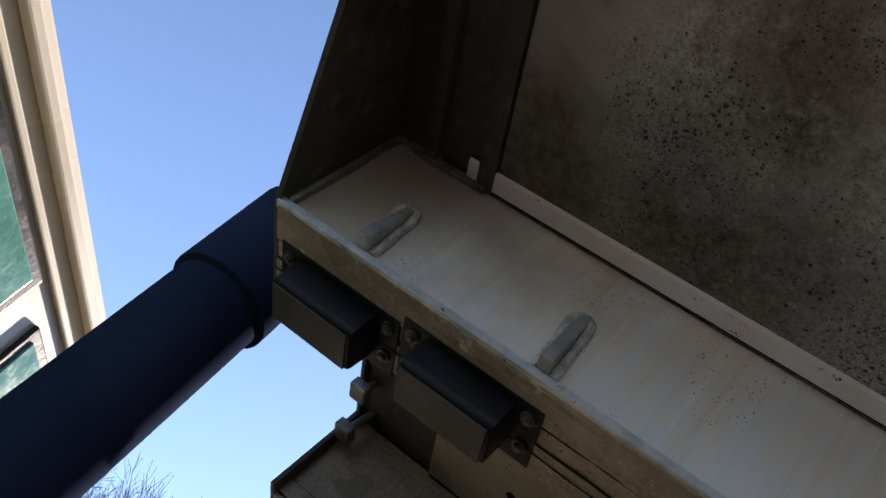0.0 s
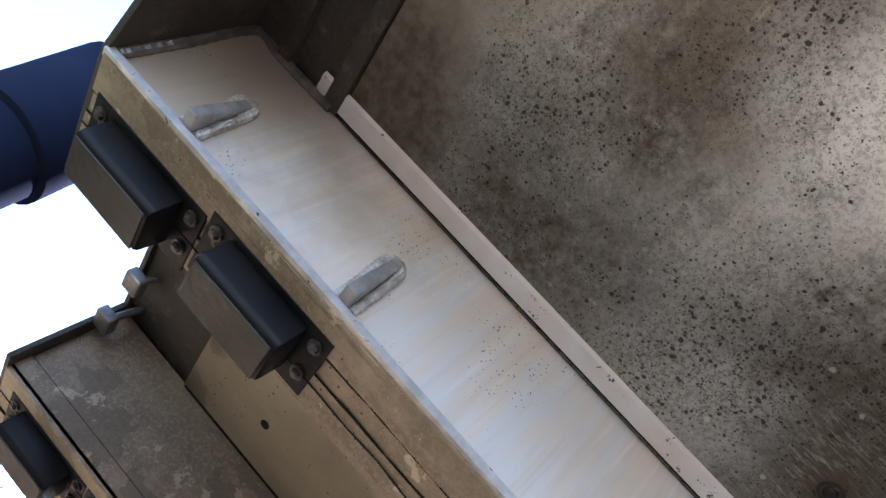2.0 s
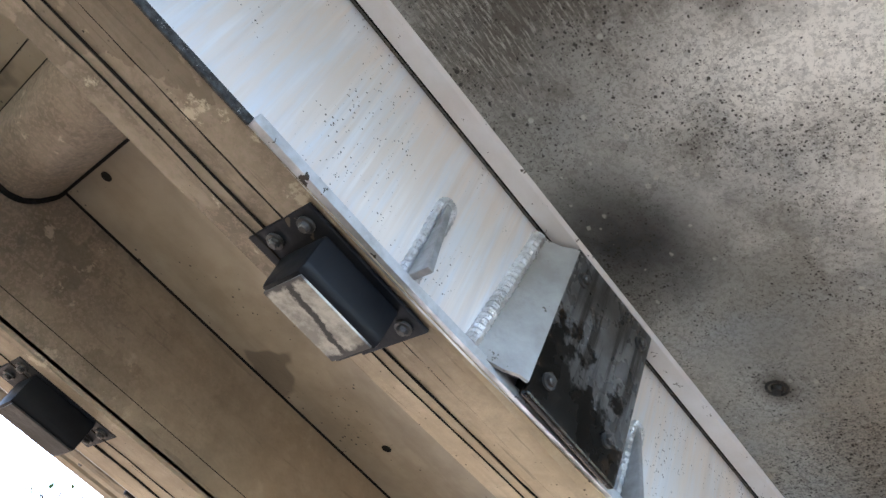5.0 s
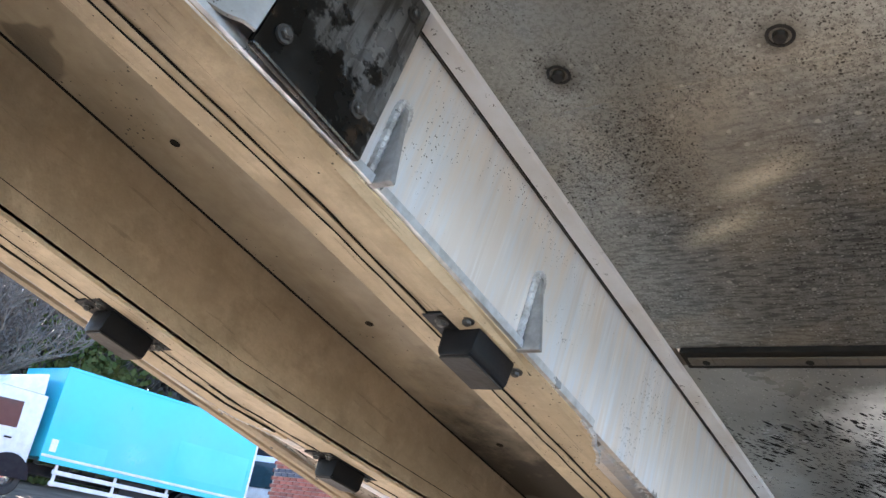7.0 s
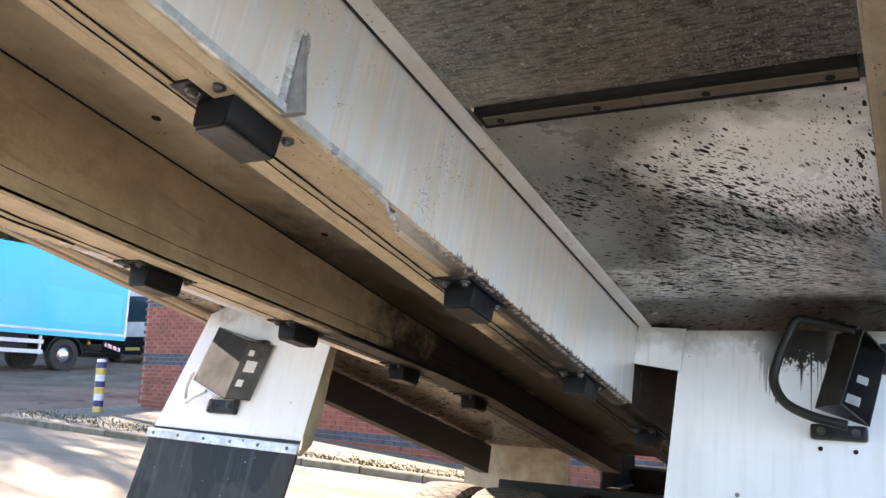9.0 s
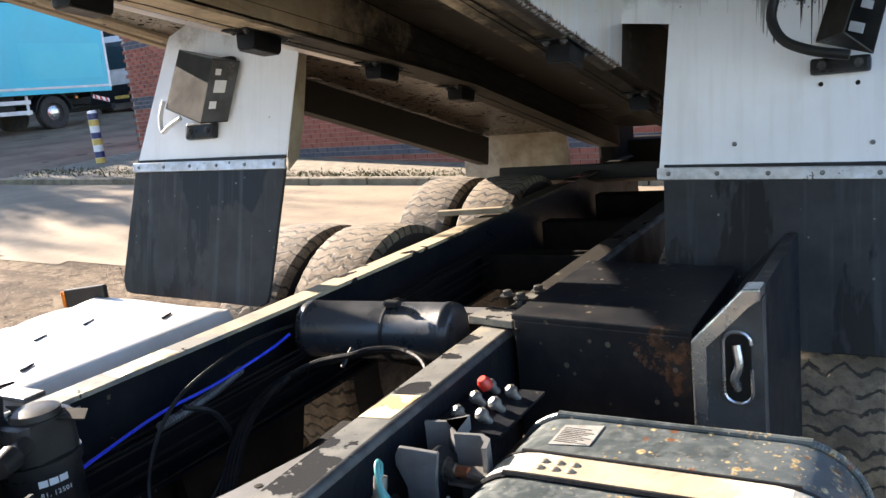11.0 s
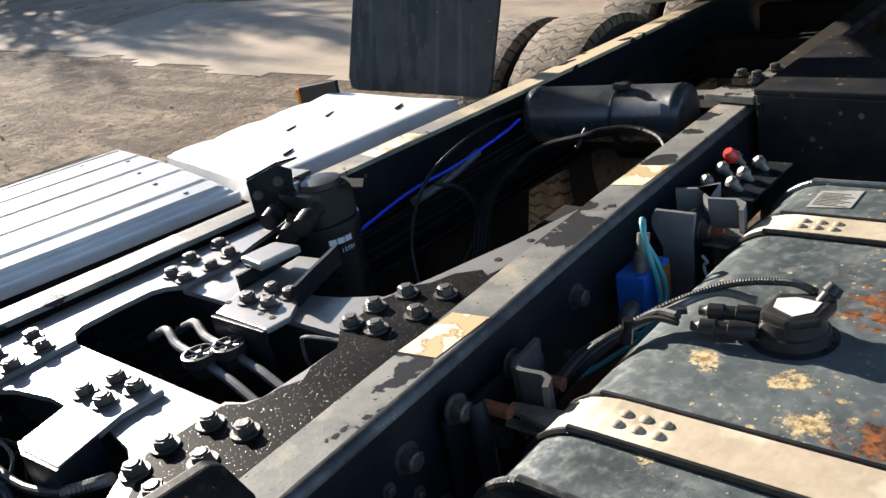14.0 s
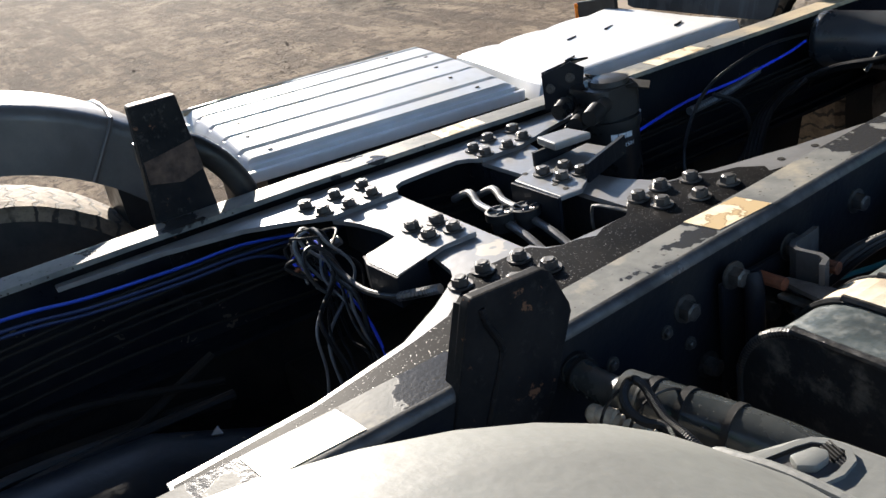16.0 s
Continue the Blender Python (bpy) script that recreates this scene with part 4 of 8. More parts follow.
def hose(pts, r, seg=8, per=6, bm=None, ribs=0.0):
    """A round hose or cable through the points; ribs: a corrugation."""
    bm = bm or bmesh.new()
    path = smooth_path(pts, per) if per > 1 else [Vector(p) for p in pts]
    rings, up = [], Vector((0, 0, 1))
    for i, p in enumerate(path):
        way = (path[min(i + 1, len(path) - 1)] - path[max(i - 1, 0)]).normalized()
        side = way.cross(up)
        if side.length < 0.05:
            side = way.cross(Vector((1, 0, 0)))
        side.normalize()
        top = side.cross(way)
        up = top
        rr = r * (1 + (ribs if i % 2 else 0))
        rings.append([bm.verts.new(p + rr * (math.cos(2 * math.pi * k / seg) * side + math.sin(2 * math.pi * k / seg) * top)) for k in range(seg)])
    for u, v in zip(rings, rings[1:]):
        for k in range(seg):
            j = (k + 1) % seg
            bm.faces.new((u[k], u[j], v[j], v[k]))
    bm.faces.new(rings[0][::-1])
    bm.faces.new(rings[-1])
    return bm


def sheet(outline, holes, z0, z1):
    """A flat plate of any outline with holes."""
    bm = bmesh.new()
    edges = []
    for loop in (outline, *holes):
        vs = [bm.verts.new((x, y, z0)) for x, y in loop]
        edges += [bm.edges.new((vs[i], vs[(i + 1) % len(vs)])) for i in range(len(vs))]
    bmesh.ops.triangle_fill(bm, use_beauty=True, use_dissolve=False, edges=edges)
    got = bmesh.ops.extrude_face_region(bm, geom=list(bm.faces))
    bmesh.ops.translate(bm, vec=(0, 0, z1 - z0), verts=[v for v in got["geom"] if isinstance(v, bmesh.types.BMVert)])
    return bm


def bolt_mesh(r=0.015, h=0.016, flange=0.021, name="bolt"):
    bm = rod((0, 0, 0), (0, 0, 0.004), flange, flange, 14)
    rod((0, 0, 0.004), (0, 0, h), r, r * 0.97, 6, bm)
    rod((0, 0, h), (0, 0, h + 0.002), r * 0.8, r * 0.6, 10, bm)
    return mesh_of(name, bm, M_BOLT)


BOLT = bolt_mesh()
SMALL_BOLT = bolt_mesh(0.008, 0.009, 0.012, "small_bolt")
HEAVY_BOLT = bolt_mesh(0.017, 0.022, 0.024, "heavy_bolt")
STEEL_RIVET = mesh_of("rivet", rod((0, 0, 0), (0, 0, 0.004), 0.007, 0.005, 10), M_STEEL)


def fixed(name, me, parent, m, label=""):
    """A piece on shared mesh data, placed in its parent's space."""
    ob = new(name, me)
    ob.parent = parent
    ob.matrix_basis = m
    if label:
        tagged(ob, label)
    return ob


def plate(pts, thick):
    """A flat plate from its corners in space, thickened along its normal."""
    bm = bmesh.new()
    p = [Vector(q) for q in pts]
    nrm = (p[1] - p[0]).cross(p[2] - p[0]).normalized() * thick
    a = [bm.verts.new(q) for q in p]
    c = [bm.verts.new(q + nrm) for q in p]
    bm.faces.new(a[::-1])
    bm.faces.new(c)
    for i in range(len(p)):
        j = (i + 1) % len(p)
        bm.faces.new((a[i], a[j], c[j], c[i]))
    return bm


def strip(pts, thick, z0, z1):
    """A flat bar on edge, bent along a line in plan."""
    p = [Vector(q) for q in pts]
    left, right = [], []
    for i, q in enumerate(p):
        way = (p[min(i + 1, len(p) - 1)] - p[max(i - 1, 0)]).normalized()
        side = Vector((-way.y, way.x)) * thick / 2
        left.append(tuple(q + side))
        right.append(tuple(q - side))
    return prism(left + right[::-1], "z", z0, z1)


# ---- tipper body, raised ----
BODY_Z, BODY_TILT = 2.484, 14.74
body_pose = pose(0, 0, BODY_Z, -BODY_TILT)
tipper_body = thing("tipper_body", "raised aluminium tipper body, muddy and sooty underneath, on two long sills", "tipper body", at=body_pose)
WEB = 0.508          # outer face of the sills
FRONT, REAR = -1.665, 4.95

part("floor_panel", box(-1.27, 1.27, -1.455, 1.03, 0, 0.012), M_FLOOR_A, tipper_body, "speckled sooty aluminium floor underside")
part("floor_panel", box(-1.27, 1.27, 1.10, 2.45, 0, 0.012), M_FLOOR_B, tipper_body, "wet black-streaked floor underside")
part("floor_panel", box(-1.27, 1.27, 2.45, REAR, 0, 0.012), M_FLOOR_B, tipper_body)
for sx in (1, -1):
    bm = box(*sorted((sx * 0.572, sx * 1.262)), 1.034, 1.097, -0.010, 0.006, 0.003)
    for k in range(4):
        rod((sx * (0.62 + 0.2 * k), 1.066, -0.016), (sx * (0.62 + 0.2 * k), 1.066, -0.009), 0.008, 0.008, 10, bm)
    seam = part("seam_bar", bm, M_SOOT, tipper_body, "dark riveted joint strip across the floor")
    part("inner_strip", box(*sorted((sx * 0.585, sx * 1.262)), 1.052, 1.078, -0.0145, -0.0095, 0.002), M_BROWN, seam, "muddy raised strip")
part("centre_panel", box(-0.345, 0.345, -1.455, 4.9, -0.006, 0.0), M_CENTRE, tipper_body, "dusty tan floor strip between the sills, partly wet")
part("seam_bar", box(-0.565, 0.565, 1.03, 1.10, 0.0005, 0.012), M_BROWN, tipper_body)
# tub above the floor: two sides, headboard and tailboard
for sx in (1, -1):
    part("side_wall", box(*sorted((sx * 1.225, sx * 1.268)), -1.6, REAR, 0.014, 1.25, 0.01), M_FLOOR_B, tipper_body)
part("headboard", box(-1.22, 1.22, -1.6, -1.56, 0.014, 1.45, 0.01), M_BROWN, tipper_body)
part("tailboard", box(-1.22, 1.22, REAR - 0.05, REAR, 0.014, 1.25, 0.01), M_FLOOR_B, tipper_body)
for sx in (1, -1):
    prof = [(sx * x, z) for x, z in ((1.272, 0.06), (1.272, -0.012), (1.285, -0.022), (1.315, -0.022), (1.32, 0.0), (1.34, 0.0), (1.345, -0.022), (1.385, -0.022), (1.395, -0.01), (1.395, 0.06))]
    rave = part("side_rave", prism(prof, "y", -1.6, REAR), M_RAVE, tipper_body, "folded dirty channel along the floor edge")
    for k in range(16):
        fixed("rivet", STEEL_RIVET, rave, Matrix.Translation((sx * 1.30, -1.4 + 0.28 * k, -0.022)) @ pose(0, 0, 0, 180))

# front bearer: tapered plates outside the sills and a folded channel behind them
for sx in (1, -1):
    pts = [(sx * 0.27, -0.285), (sx * 0.515, -0.285), (sx * 0.80, -0.172), (sx * 1.265, -0.01), (sx * 1.265, 0.03), (sx * 0.27, 0.03)]
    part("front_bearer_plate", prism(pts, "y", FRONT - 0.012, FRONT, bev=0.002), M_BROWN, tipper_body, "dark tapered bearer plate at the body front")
    # dark brown carries the shadow inside the channel as well as its dirt
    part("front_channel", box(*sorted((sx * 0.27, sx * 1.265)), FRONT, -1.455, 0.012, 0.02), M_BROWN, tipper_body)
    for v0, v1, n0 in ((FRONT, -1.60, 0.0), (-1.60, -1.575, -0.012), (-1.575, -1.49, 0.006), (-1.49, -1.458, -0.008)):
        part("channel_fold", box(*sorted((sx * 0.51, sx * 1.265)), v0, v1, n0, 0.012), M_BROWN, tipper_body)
    part("weld_bead", hose([(sx * 0.512, FRONT + 0.006, -0.27), (sx * 0.512, FRONT + 0.006, -0.15), (sx * 0.512, FRONT + 0.006, -0.006), (sx * 0.512, -1.60, -0.006), (sx * 0.512, -1.47, -0.006)], 0.0085, 8, 14, ribs=0.15), M_STEEL, tipper_body)
part("front_bearer_plate", box(-0.27, 0.27, FRONT - 0.012, FRONT, -0.015, 0.03, 0.002), M_BROWN, tipper_body)
part("front_closing_plate", box(-0.27, 0.27, FRONT, -1.455, 0.0, 0.012), M_BROWN, tipper_body)
# small fittings hung between the sill ends
for x, n in ((-0.145, -0.045), (-0.255, -0.085)):
    fit = part("hose_clip", box(x - 0.026, x + 0.026, FRONT - 0.005, FRONT + 0.04, n - 0.014, n + 0.014, 0.006), M_STEEL, tipper_body, "grey clip between the sill ends")
    part("clip_stem", rod((x, FRONT + 0.02, n + 0.018), (x, FRONT + 0.03, 0.0), 0.009, None, 8), M_STEEL, fit)
bm = hose([(0.70, FRONT - 0.10, 0.30), (0.78, FRONT - 0.12, 0.16), (0.86, FRONT - 0.10, 0.04), (1.0, FRONT - 0.05, 0.0)], 0.03, 12, 6)
part("front_pipe", bm, M_GREYPLASTIC, tipper_body, "grey bent pipe at the body front", True)

def low(v, sx=1):
    """Underside of the sills: nearly level on the near one, the far one rises towards the hinge."""
    if sx < 0:
        return -0.282 + 0.076 * max(0.0, min(v, 2.9) - 0.78)
    f = min(1.0, max(0.0, (v + 0.4) / 0.7))
    return -0.284 + 0.018 * f * f * (3 - 2 * f)


def ribbon(x0, x1, v0, v1, top, bottom, n=14):
    """A long strip between two curves of height."""
    vs_ = [v0 + (v1 - v0) * k / n for k in range(n + 1)]
    return prism([(v, bottom(v)) for v in vs_] + [(v, top(v)) for v in vs_[::-1]], "x", *sorted((x0, x1)))


RIBS = (-1.505, -1.178, -0.729, -0.286, 0.177, 0.592)


def sill(sx, inner):
    s = lambda a, b: sorted((sx * a, sx * b))
    lo = lambda v: low(v, sx)
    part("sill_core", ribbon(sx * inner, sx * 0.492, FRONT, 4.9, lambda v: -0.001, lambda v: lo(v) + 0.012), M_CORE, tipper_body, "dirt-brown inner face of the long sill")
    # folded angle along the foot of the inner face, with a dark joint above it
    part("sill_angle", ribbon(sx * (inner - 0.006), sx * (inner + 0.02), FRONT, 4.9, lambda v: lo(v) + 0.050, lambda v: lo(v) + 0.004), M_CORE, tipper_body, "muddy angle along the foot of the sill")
    part("joint_line", ribbon(sx * (inner - 0.002), sx * (inner + 0.01), FRONT, 4.9, lambda v: lo(v) + 0.0535, lambda v: lo(v) + 0.0502), M_SOOT, tipper_body)
    part("sill_web", ribbon(sx * (WEB - 0.012), sx * WEB, FRONT, 2.41, lambda v: -0.004, lambda v: lo(v) + 0.004), M_ALU, tipper_body, "bare aluminium sill side with streaks and grit")
    part("sill_strip", prism([(sx * 0.5175, -0.006), (sx * 0.551, -0.006), (sx * 0.556, -0.001), (sx * 0.5175, -0.001)], "y", -1.512, 2.41), M_STRIP, tipper_body, "pale flat strip between sill and floor")
    part("joint_line", box(*s(0.5125, 0.5175), -1.512, 2.41, -0.0035, -0.001), M_SOOT, tipper_body, "thin black joint beside the strip")
    # lower flange: thick outer plate with a stepped edge, then two lapped strips
    for v0, v1 in ((FRONT - 0.004, -0.80), (-0.545, 0.86)):
        part("sill_lip", ribbon(sx * (WEB - 0.002), sx * (WEB + 0.013), v0, v1, lambda v: lo(v) + 0.011, lambda v: lo(v) - 0.003), M_ALU_EDGE, tipper_body, "bright cut edge of the sill")
    outer = [(0.4455, FRONT)] + [(0.512 if v < -0.8 or v > -0.55 else 0.506, v) for v in (FRONT, -0.9, -0.6, -0.3, 0.0, 0.3, 0.6, 0.82)] + [(0.508, 0.86), (0.503, 0.90), (0.487, 0.935), (0.479, 0.97), (0.459, 1.01), (0.4455, 1.02), (0.4455, 0.3), (0.4455, -0.4)]
    bm = prism([(sx * x, v) for x, v in outer], "z", -0.005, 0.005)
    for q in bm.verts:
        q.co.z += lo(q.co.y)
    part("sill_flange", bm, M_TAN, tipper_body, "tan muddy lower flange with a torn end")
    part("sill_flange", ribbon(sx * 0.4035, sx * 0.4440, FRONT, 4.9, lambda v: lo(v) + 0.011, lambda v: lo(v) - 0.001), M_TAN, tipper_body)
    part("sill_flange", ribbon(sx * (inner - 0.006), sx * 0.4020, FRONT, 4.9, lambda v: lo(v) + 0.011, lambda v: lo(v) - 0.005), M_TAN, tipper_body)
    rs = random.Random(7)
    for x, end, rad in ((0.4448, 0.98, 0.0024), (0.4028, 4.8, 0.0016), (0.3860, 4.8, 0.0011)):
        n_ = int((end - FRONT) / 0.06)
        drop = 0.0045 if x < 0.4 else 0.0
        bm = hose([(sx * (x + rs.gauss(0, 0.0014)), FRONT + 0.06 * k, lo(FRONT + 0.06 * k) - 0.002 - drop - 0.001 * rs.random()) for k in range(n_ + 1)], rad, 6, 2, ribs=0.35)
        part("sealant_line", bm, M_SOOT, tipper_body, "black cracked sealant along the joint")
    part("gritty_edge", box(*s(0.5065, 0.5115), -0.80, -0.545, low(-0.7, sx) - 0.005, low(-0.7, sx) + 0.008, 0.0015), M_GRIT, tipper_body, "black gritty cut edge")
    part("torn_flange_edge", hose([(sx * x, v, lo(v) - 0.001) for x, v in ((0.512, 0.83), (0.508, 0.86), (0.503, 0.90), (0.487, 0.935), (0.479, 0.97), (0.459, 1.012))], 0.0045, 6, 5, ribs=0.5), M_WELD, tipper_body, "bright torn metal edge")
    fold = prism([(sx * x, n) for x, n in ((0.446, -0.002), (0.470, -0.004), (0.488, 0.0), (0.500, 0.010), (0.5065, 0.030), (0.4955, 0.030), (0.49, 0.018), (0.478, 0.010), (0.446, 0.010))], "y", 0.95, 2.41)
    for q in fold.verts:
        q.co.z += lo(q.co.y)
    part("sill_fold", fold, M_ALU, tipper_body, "rounded lower fold of the sill side")
    for k, v in enumerate(RIBS):
        slim = k > 2
        top = -0.142 if not slim else -0.128
        w, d = (0.010, 0.040) if not slim else (0.0055, 0.046)
        lean = 0.012 if k < 2 else 0.0
        bm = prism([(sx * WEB, -0.272), (sx * (WEB + d), -0.272), (sx * (WEB + 0.009), top), (sx * WEB, top)], "y", v - w, v + w, bev=0.0025)
        for q in bm.verts:
            q.co.y -= lean * (q.co.z - lo(v)) / (top - lo(v))
        rib = part("rib", bm, M_RIB, tipper_body, "welded aluminium stiffening rib")
        for dv in (-w - 0.005, w + 0.005):
            part("weld_bead", hose([(sx * (WEB + 0.004), v + dv, -0.268), (sx * (WEB + 0.004), v + dv - 0.5 * lean, -0.2), (sx * (WEB + 0.004), v + dv - lean, top - 0.006), (sx * (WEB + 0.004), v - lean, top + 0.007)], 0.0058 if slim else 0.0068, 8, 12, ribs=0.24), M_WELD, rib)
    # bolted wear plate standing proud on a bent bracket
    plate = part("wear_plate", box(*s(WEB + 0.030, WEB + 0.042), -0.082, 0.118, -0.286, -0.004, 0.004), M_WORNPLATE, tipper_body, "oily black bolted wear plate on the sill")
    part("plate_packer", box(*s(WEB, WEB + 0.029), -0.070, 0.110, -0.270, -0.012, 0.003), M_SOOT, tipper_body)
    for v, n in ((-0.055, -0.050), (0.092, -0.040), (-0.055, -0.245), (0.078, -0.235)):
        fixed("bolt", SMALL_BOLT, plate, Matrix.Translation((sx * (WEB + 0.042), v, n)) @ pose(0, 0, 0, 0, 90 * sx))
    bm = bmesh.new()
    cols = [(-0.158, -0.126, 0.003), (-0.138, -0.112, 0.006), (-0.112, -0.094, 0.020), (-0.098, -0.084, 0.034), (-0.084, -0.078, 0.038)]
    grid_ = [[bm.verts.new((sx * (WEB + d_), v_, n_)) for v_, n_ in ((lo_v, -0.272), ((lo_v + hi_v) / 2, -0.14), (hi_v, -0.012))] for lo_v, hi_v, d_ in cols]
    for u, w_ in zip(grid_, grid_[1:]):
        for k in range(2):
            bm.faces.new((u[k], u[k + 1], w_[k + 1], w_[k]))
    bm.normal_update()
    bmesh.ops.solidify(bm, geom=list(bm.faces), thickness=0.006)
    part("plate_bracket", bm, M_BRACKET, tipper_body, "grey bent bracket beside the wear plate", True)
    part("weld_bead", hose([(sx * (WEB + 0.006), -0.166, -0.268), (sx * (WEB + 0.006), -0.148, -0.14), (sx * (WEB + 0.006), -0.132, -0.018)], 0.0095, 8, 24, ribs=0.28), M_WELD, tipper_body)


sill(1, 0.345)
sill(-1, 0.31)


def pad(x, v, length, size=1.0, pale=False):
    p = tagged(new("rest_pad"), "black rubber rest pad with worn face under the sill")
    p.parent = tipper_body
    p.matrix_basis = pose(x, v, low(v, 1 if x > 0 else -1) - 0.006, 4.35 if v > 0.8 and x < 0 else 0)
    w, h = 0.046 * size, 0.062 * size
    block = prism([(-w, 0.0), (w, 0.0), (w * 0.92, -h * 0.82), (w * 0.78, -h), (-w * 0.78, -h), (-w * 0.92, -h * 0.82)], "y", -length / 2, length / 2, bev=0.006)
    part("rubber_block", block, M_PAD, p, "", True)
    part("worn_face", box(-w * 0.80, w * 0.80, -length / 2 + 0.006, length / 2 - 0.006, -h - 0.0025, -h + 0.001, 0.001), M_PALEFACE if pale else M_PADFACE, p, "pale scraped lower face of the pad" if pale else "scuffed lower face of the pad")
    part("base_plate", box(-w * 1.45, w * 1.25, -length / 2 - 0.042, length / 2 + 0.042, -0.001, 0.005, 0.002), M_DARK, p)
    for dv in (-1, 1):
        for dx in (-0.03, 0.032):
            fixed("bolt", SMALL_BOLT, p, Matrix.Translation((dx * size, dv * (length / 2 + 0.022), -0.001)) @ pose(0, 0, 0, 180))
    return p


for x, v, ln in ((0.395, -1.527, 0.165), (0.414, -1.272, 0.165), (0.438, -0.325, 0.135)):
    pad(x, v, ln, pale=v > -1)
for v in (0.572, 1.36, 2.10, 2.85):
    pad(0.448, v, 0.115, 0.82)
for v, ln in ((-1.505, 0.165), (-1.25, 0.17), (-0.335, 0.145)):
    pad(-0.40, v, ln)
for v in (0.44, 1.20, 1.80, 2.45, 3.05):
    pad(-0.40, v, 0.12, 0.8)

# tapered tube across, between the sills, with a weld where it meets the far one
TV = -0.69
tube = [(TV - 0.090, -0.004), (TV - 0.086, -0.030), (TV - 0.066, -0.066), (TV - 0.046, -0.084), (TV - 0.02, -0.090), (TV + 0.02, -0.090), (TV + 0.046, -0.080), (TV + 0.066, -0.058), (TV + 0.082, -0.026), (TV + 0.084, -0.004)]
part("cross_tube", prism(tube, "x", -0.31, 0.345), M_CORE, tipper_body, "tapered cross tube between the sills", True)
part("weld_bead", hose([(-0.303, v, n - 0.002) for v, n in tube], 0.0065, 8, 9, ribs=0.12), M_SOOT, tipper_body)
part("weld_bead", hose([(-0.30 + 0.1 * k, TV - 0.088, -0.006) for k in range(7)], 0.004, 6, 4), M_SOOT, tipper_body)
part("weld_bead", hose([(-0.30 + 0.1 * k, TV + 0.086, -0.006) for k in range(7)], 0.004, 6, 4), M_SOOT, tipper_body)
for v in (-1.25, -0.578, 0.217, 0.885, 1.55):
    part("floor_hole", rod((-0.172, v, -0.0075), (-0.172, v, -0.006), 0.011, 0.011, 14), M_SOOT, tipper_body, "small dark hole in the floor strip")
part("floor_joint", box(-0.309, -0.303, -1.45, 4.8, -0.0085, -0.006), M_SOOT, tipper_body, "black joint where floor and sill meet")
part("floor_joint", box(-0.30, 0.34, -0.822, -0.8195, -0.0072, -0.006), M_SOOT, tipper_body)

# countersunk fixings in rusty dimples of the floor
for sx in (1, -1):
    for x, v in ((0.671, -0.584), (0.985, -0.575), (0.974, 0.301), (0.671, 0.28)):
        fx = part("floor_fixing", lathe([(0, 0.020), (0.3, 0.018), (0.35, 0.014), (0.1, 0.013), (0.2, 0.010), (1, 0.008)], (sx * x, v, 0.002), (sx * x, v, -0.007), 20), M_FIXING, tipper_body, "rusty countersunk floor fixing", True)

# mudguard sheets, flaps and lamp brackets, carried by the body
def mud_sheet(sx, v, outline, strip, flap, inner):
    sheet_ = part("mudguard_sheet", prism(outline, "y", v, v + 0.004), M_WHITE, tipper_body, "white painted mudguard sheet, grimy at its top")
    (x0, n0), (x1, n1) = strip
    part("clamp_strip", prism([(x0, n0), (x1, n1), (x1, n1 + 0.034), (x0, n0 + 0.034)], "y", v - 0.012, v - 0.001, bev=0.002), M_ALU_EDGE, tipper_body, "riveted aluminium clamp strip")
    for k in range(6):
        f = (k + 0.25) / 5.6
        fixed("rivet", STEEL_RIVET, sheet_, Matrix.Translation((x0 + (x1 - x0) * f, v - 0.012, n0 + (n1 - n0) * f + 0.017)) @ pose(0, 0, 0, 90))
    part("rubber_edge", prism([(x0 + 0.02, n0 + 0.036), (x1, n1 + 0.036), (x1, n1 + 0.048), (x0 + 0.02, n0 + 0.044)], "y", v - 0.006, v - 0.001), M_RUBBER, tipper_body)
    part("mud_flap", prism(flap, "y", v - 0.003, v + 0.010, bev=0.002), M_FLAP, tipper_body, "worn grey-black rubber mud flap")
    return sheet_


VR, VL = 2.42, 2.12
right = mud_sheet(1, VR, [(0.655, -0.012), (1.40, -0.012), (1.40, -0.62), (0.625, -0.60)], ((0.622, -0.612), (1.40, -0.635)),
                  [(0.64, -0.60), (1.40, -0.62), (1.40, -1.06), (1.37, -1.10), (0.70, -1.09), (0.655, -1.05)], 1)
left = mud_sheet(-1, VL, [(-0.50, -0.02), (-1.02, 0.0), (-1.14, -0.05), (-1.29, -0.53), (-0.56, -0.55)], ((-1.30, -0.55), (-0.555, -0.565)),
                 [(-0.56, -0.555), (-1.295, -0.54), (-1.345, -0.96), (-1.33, -1.0), (-1.30, -1.01), (-0.66, -1.035), (-0.625, -1.02), (-0.615, -0.99)], -1)
part("sheet_return", prism([(VL + 0.004, -0.02), (VL + 0.085, -0.02), (VL + 0.075, -0.40), (VL + 0.055, -0.52), (VL + 0.004, -0.57)], "x", -0.552, -0.548), M_STRAP, tipper_body, "tan dirty folded edge of the mudguard sheet")
part("sheet_return", box(0.650, 0.654, VR + 0.004, VR + 0.5, -0.55, -0.02), M_WHITE, tipper_body)
for x, n in ((1.066, -0.365), (1.157, -0.368), (1.257, -0.371)):
    part("sheet_hole", rod((x, VR - 0.0025, n), (x, VR + 0.001, n), 0.0065, None, 12), M_SOOT, tipper_body, "small dark hole in the white sheet")
for x, n in ((0.841, -0.516), (1.194, -0.530)):
    fixed("rivet", STEEL_RIVET, right, Matrix.Translation((x, VR, n)) @ pose(0, 0, 0, 90))
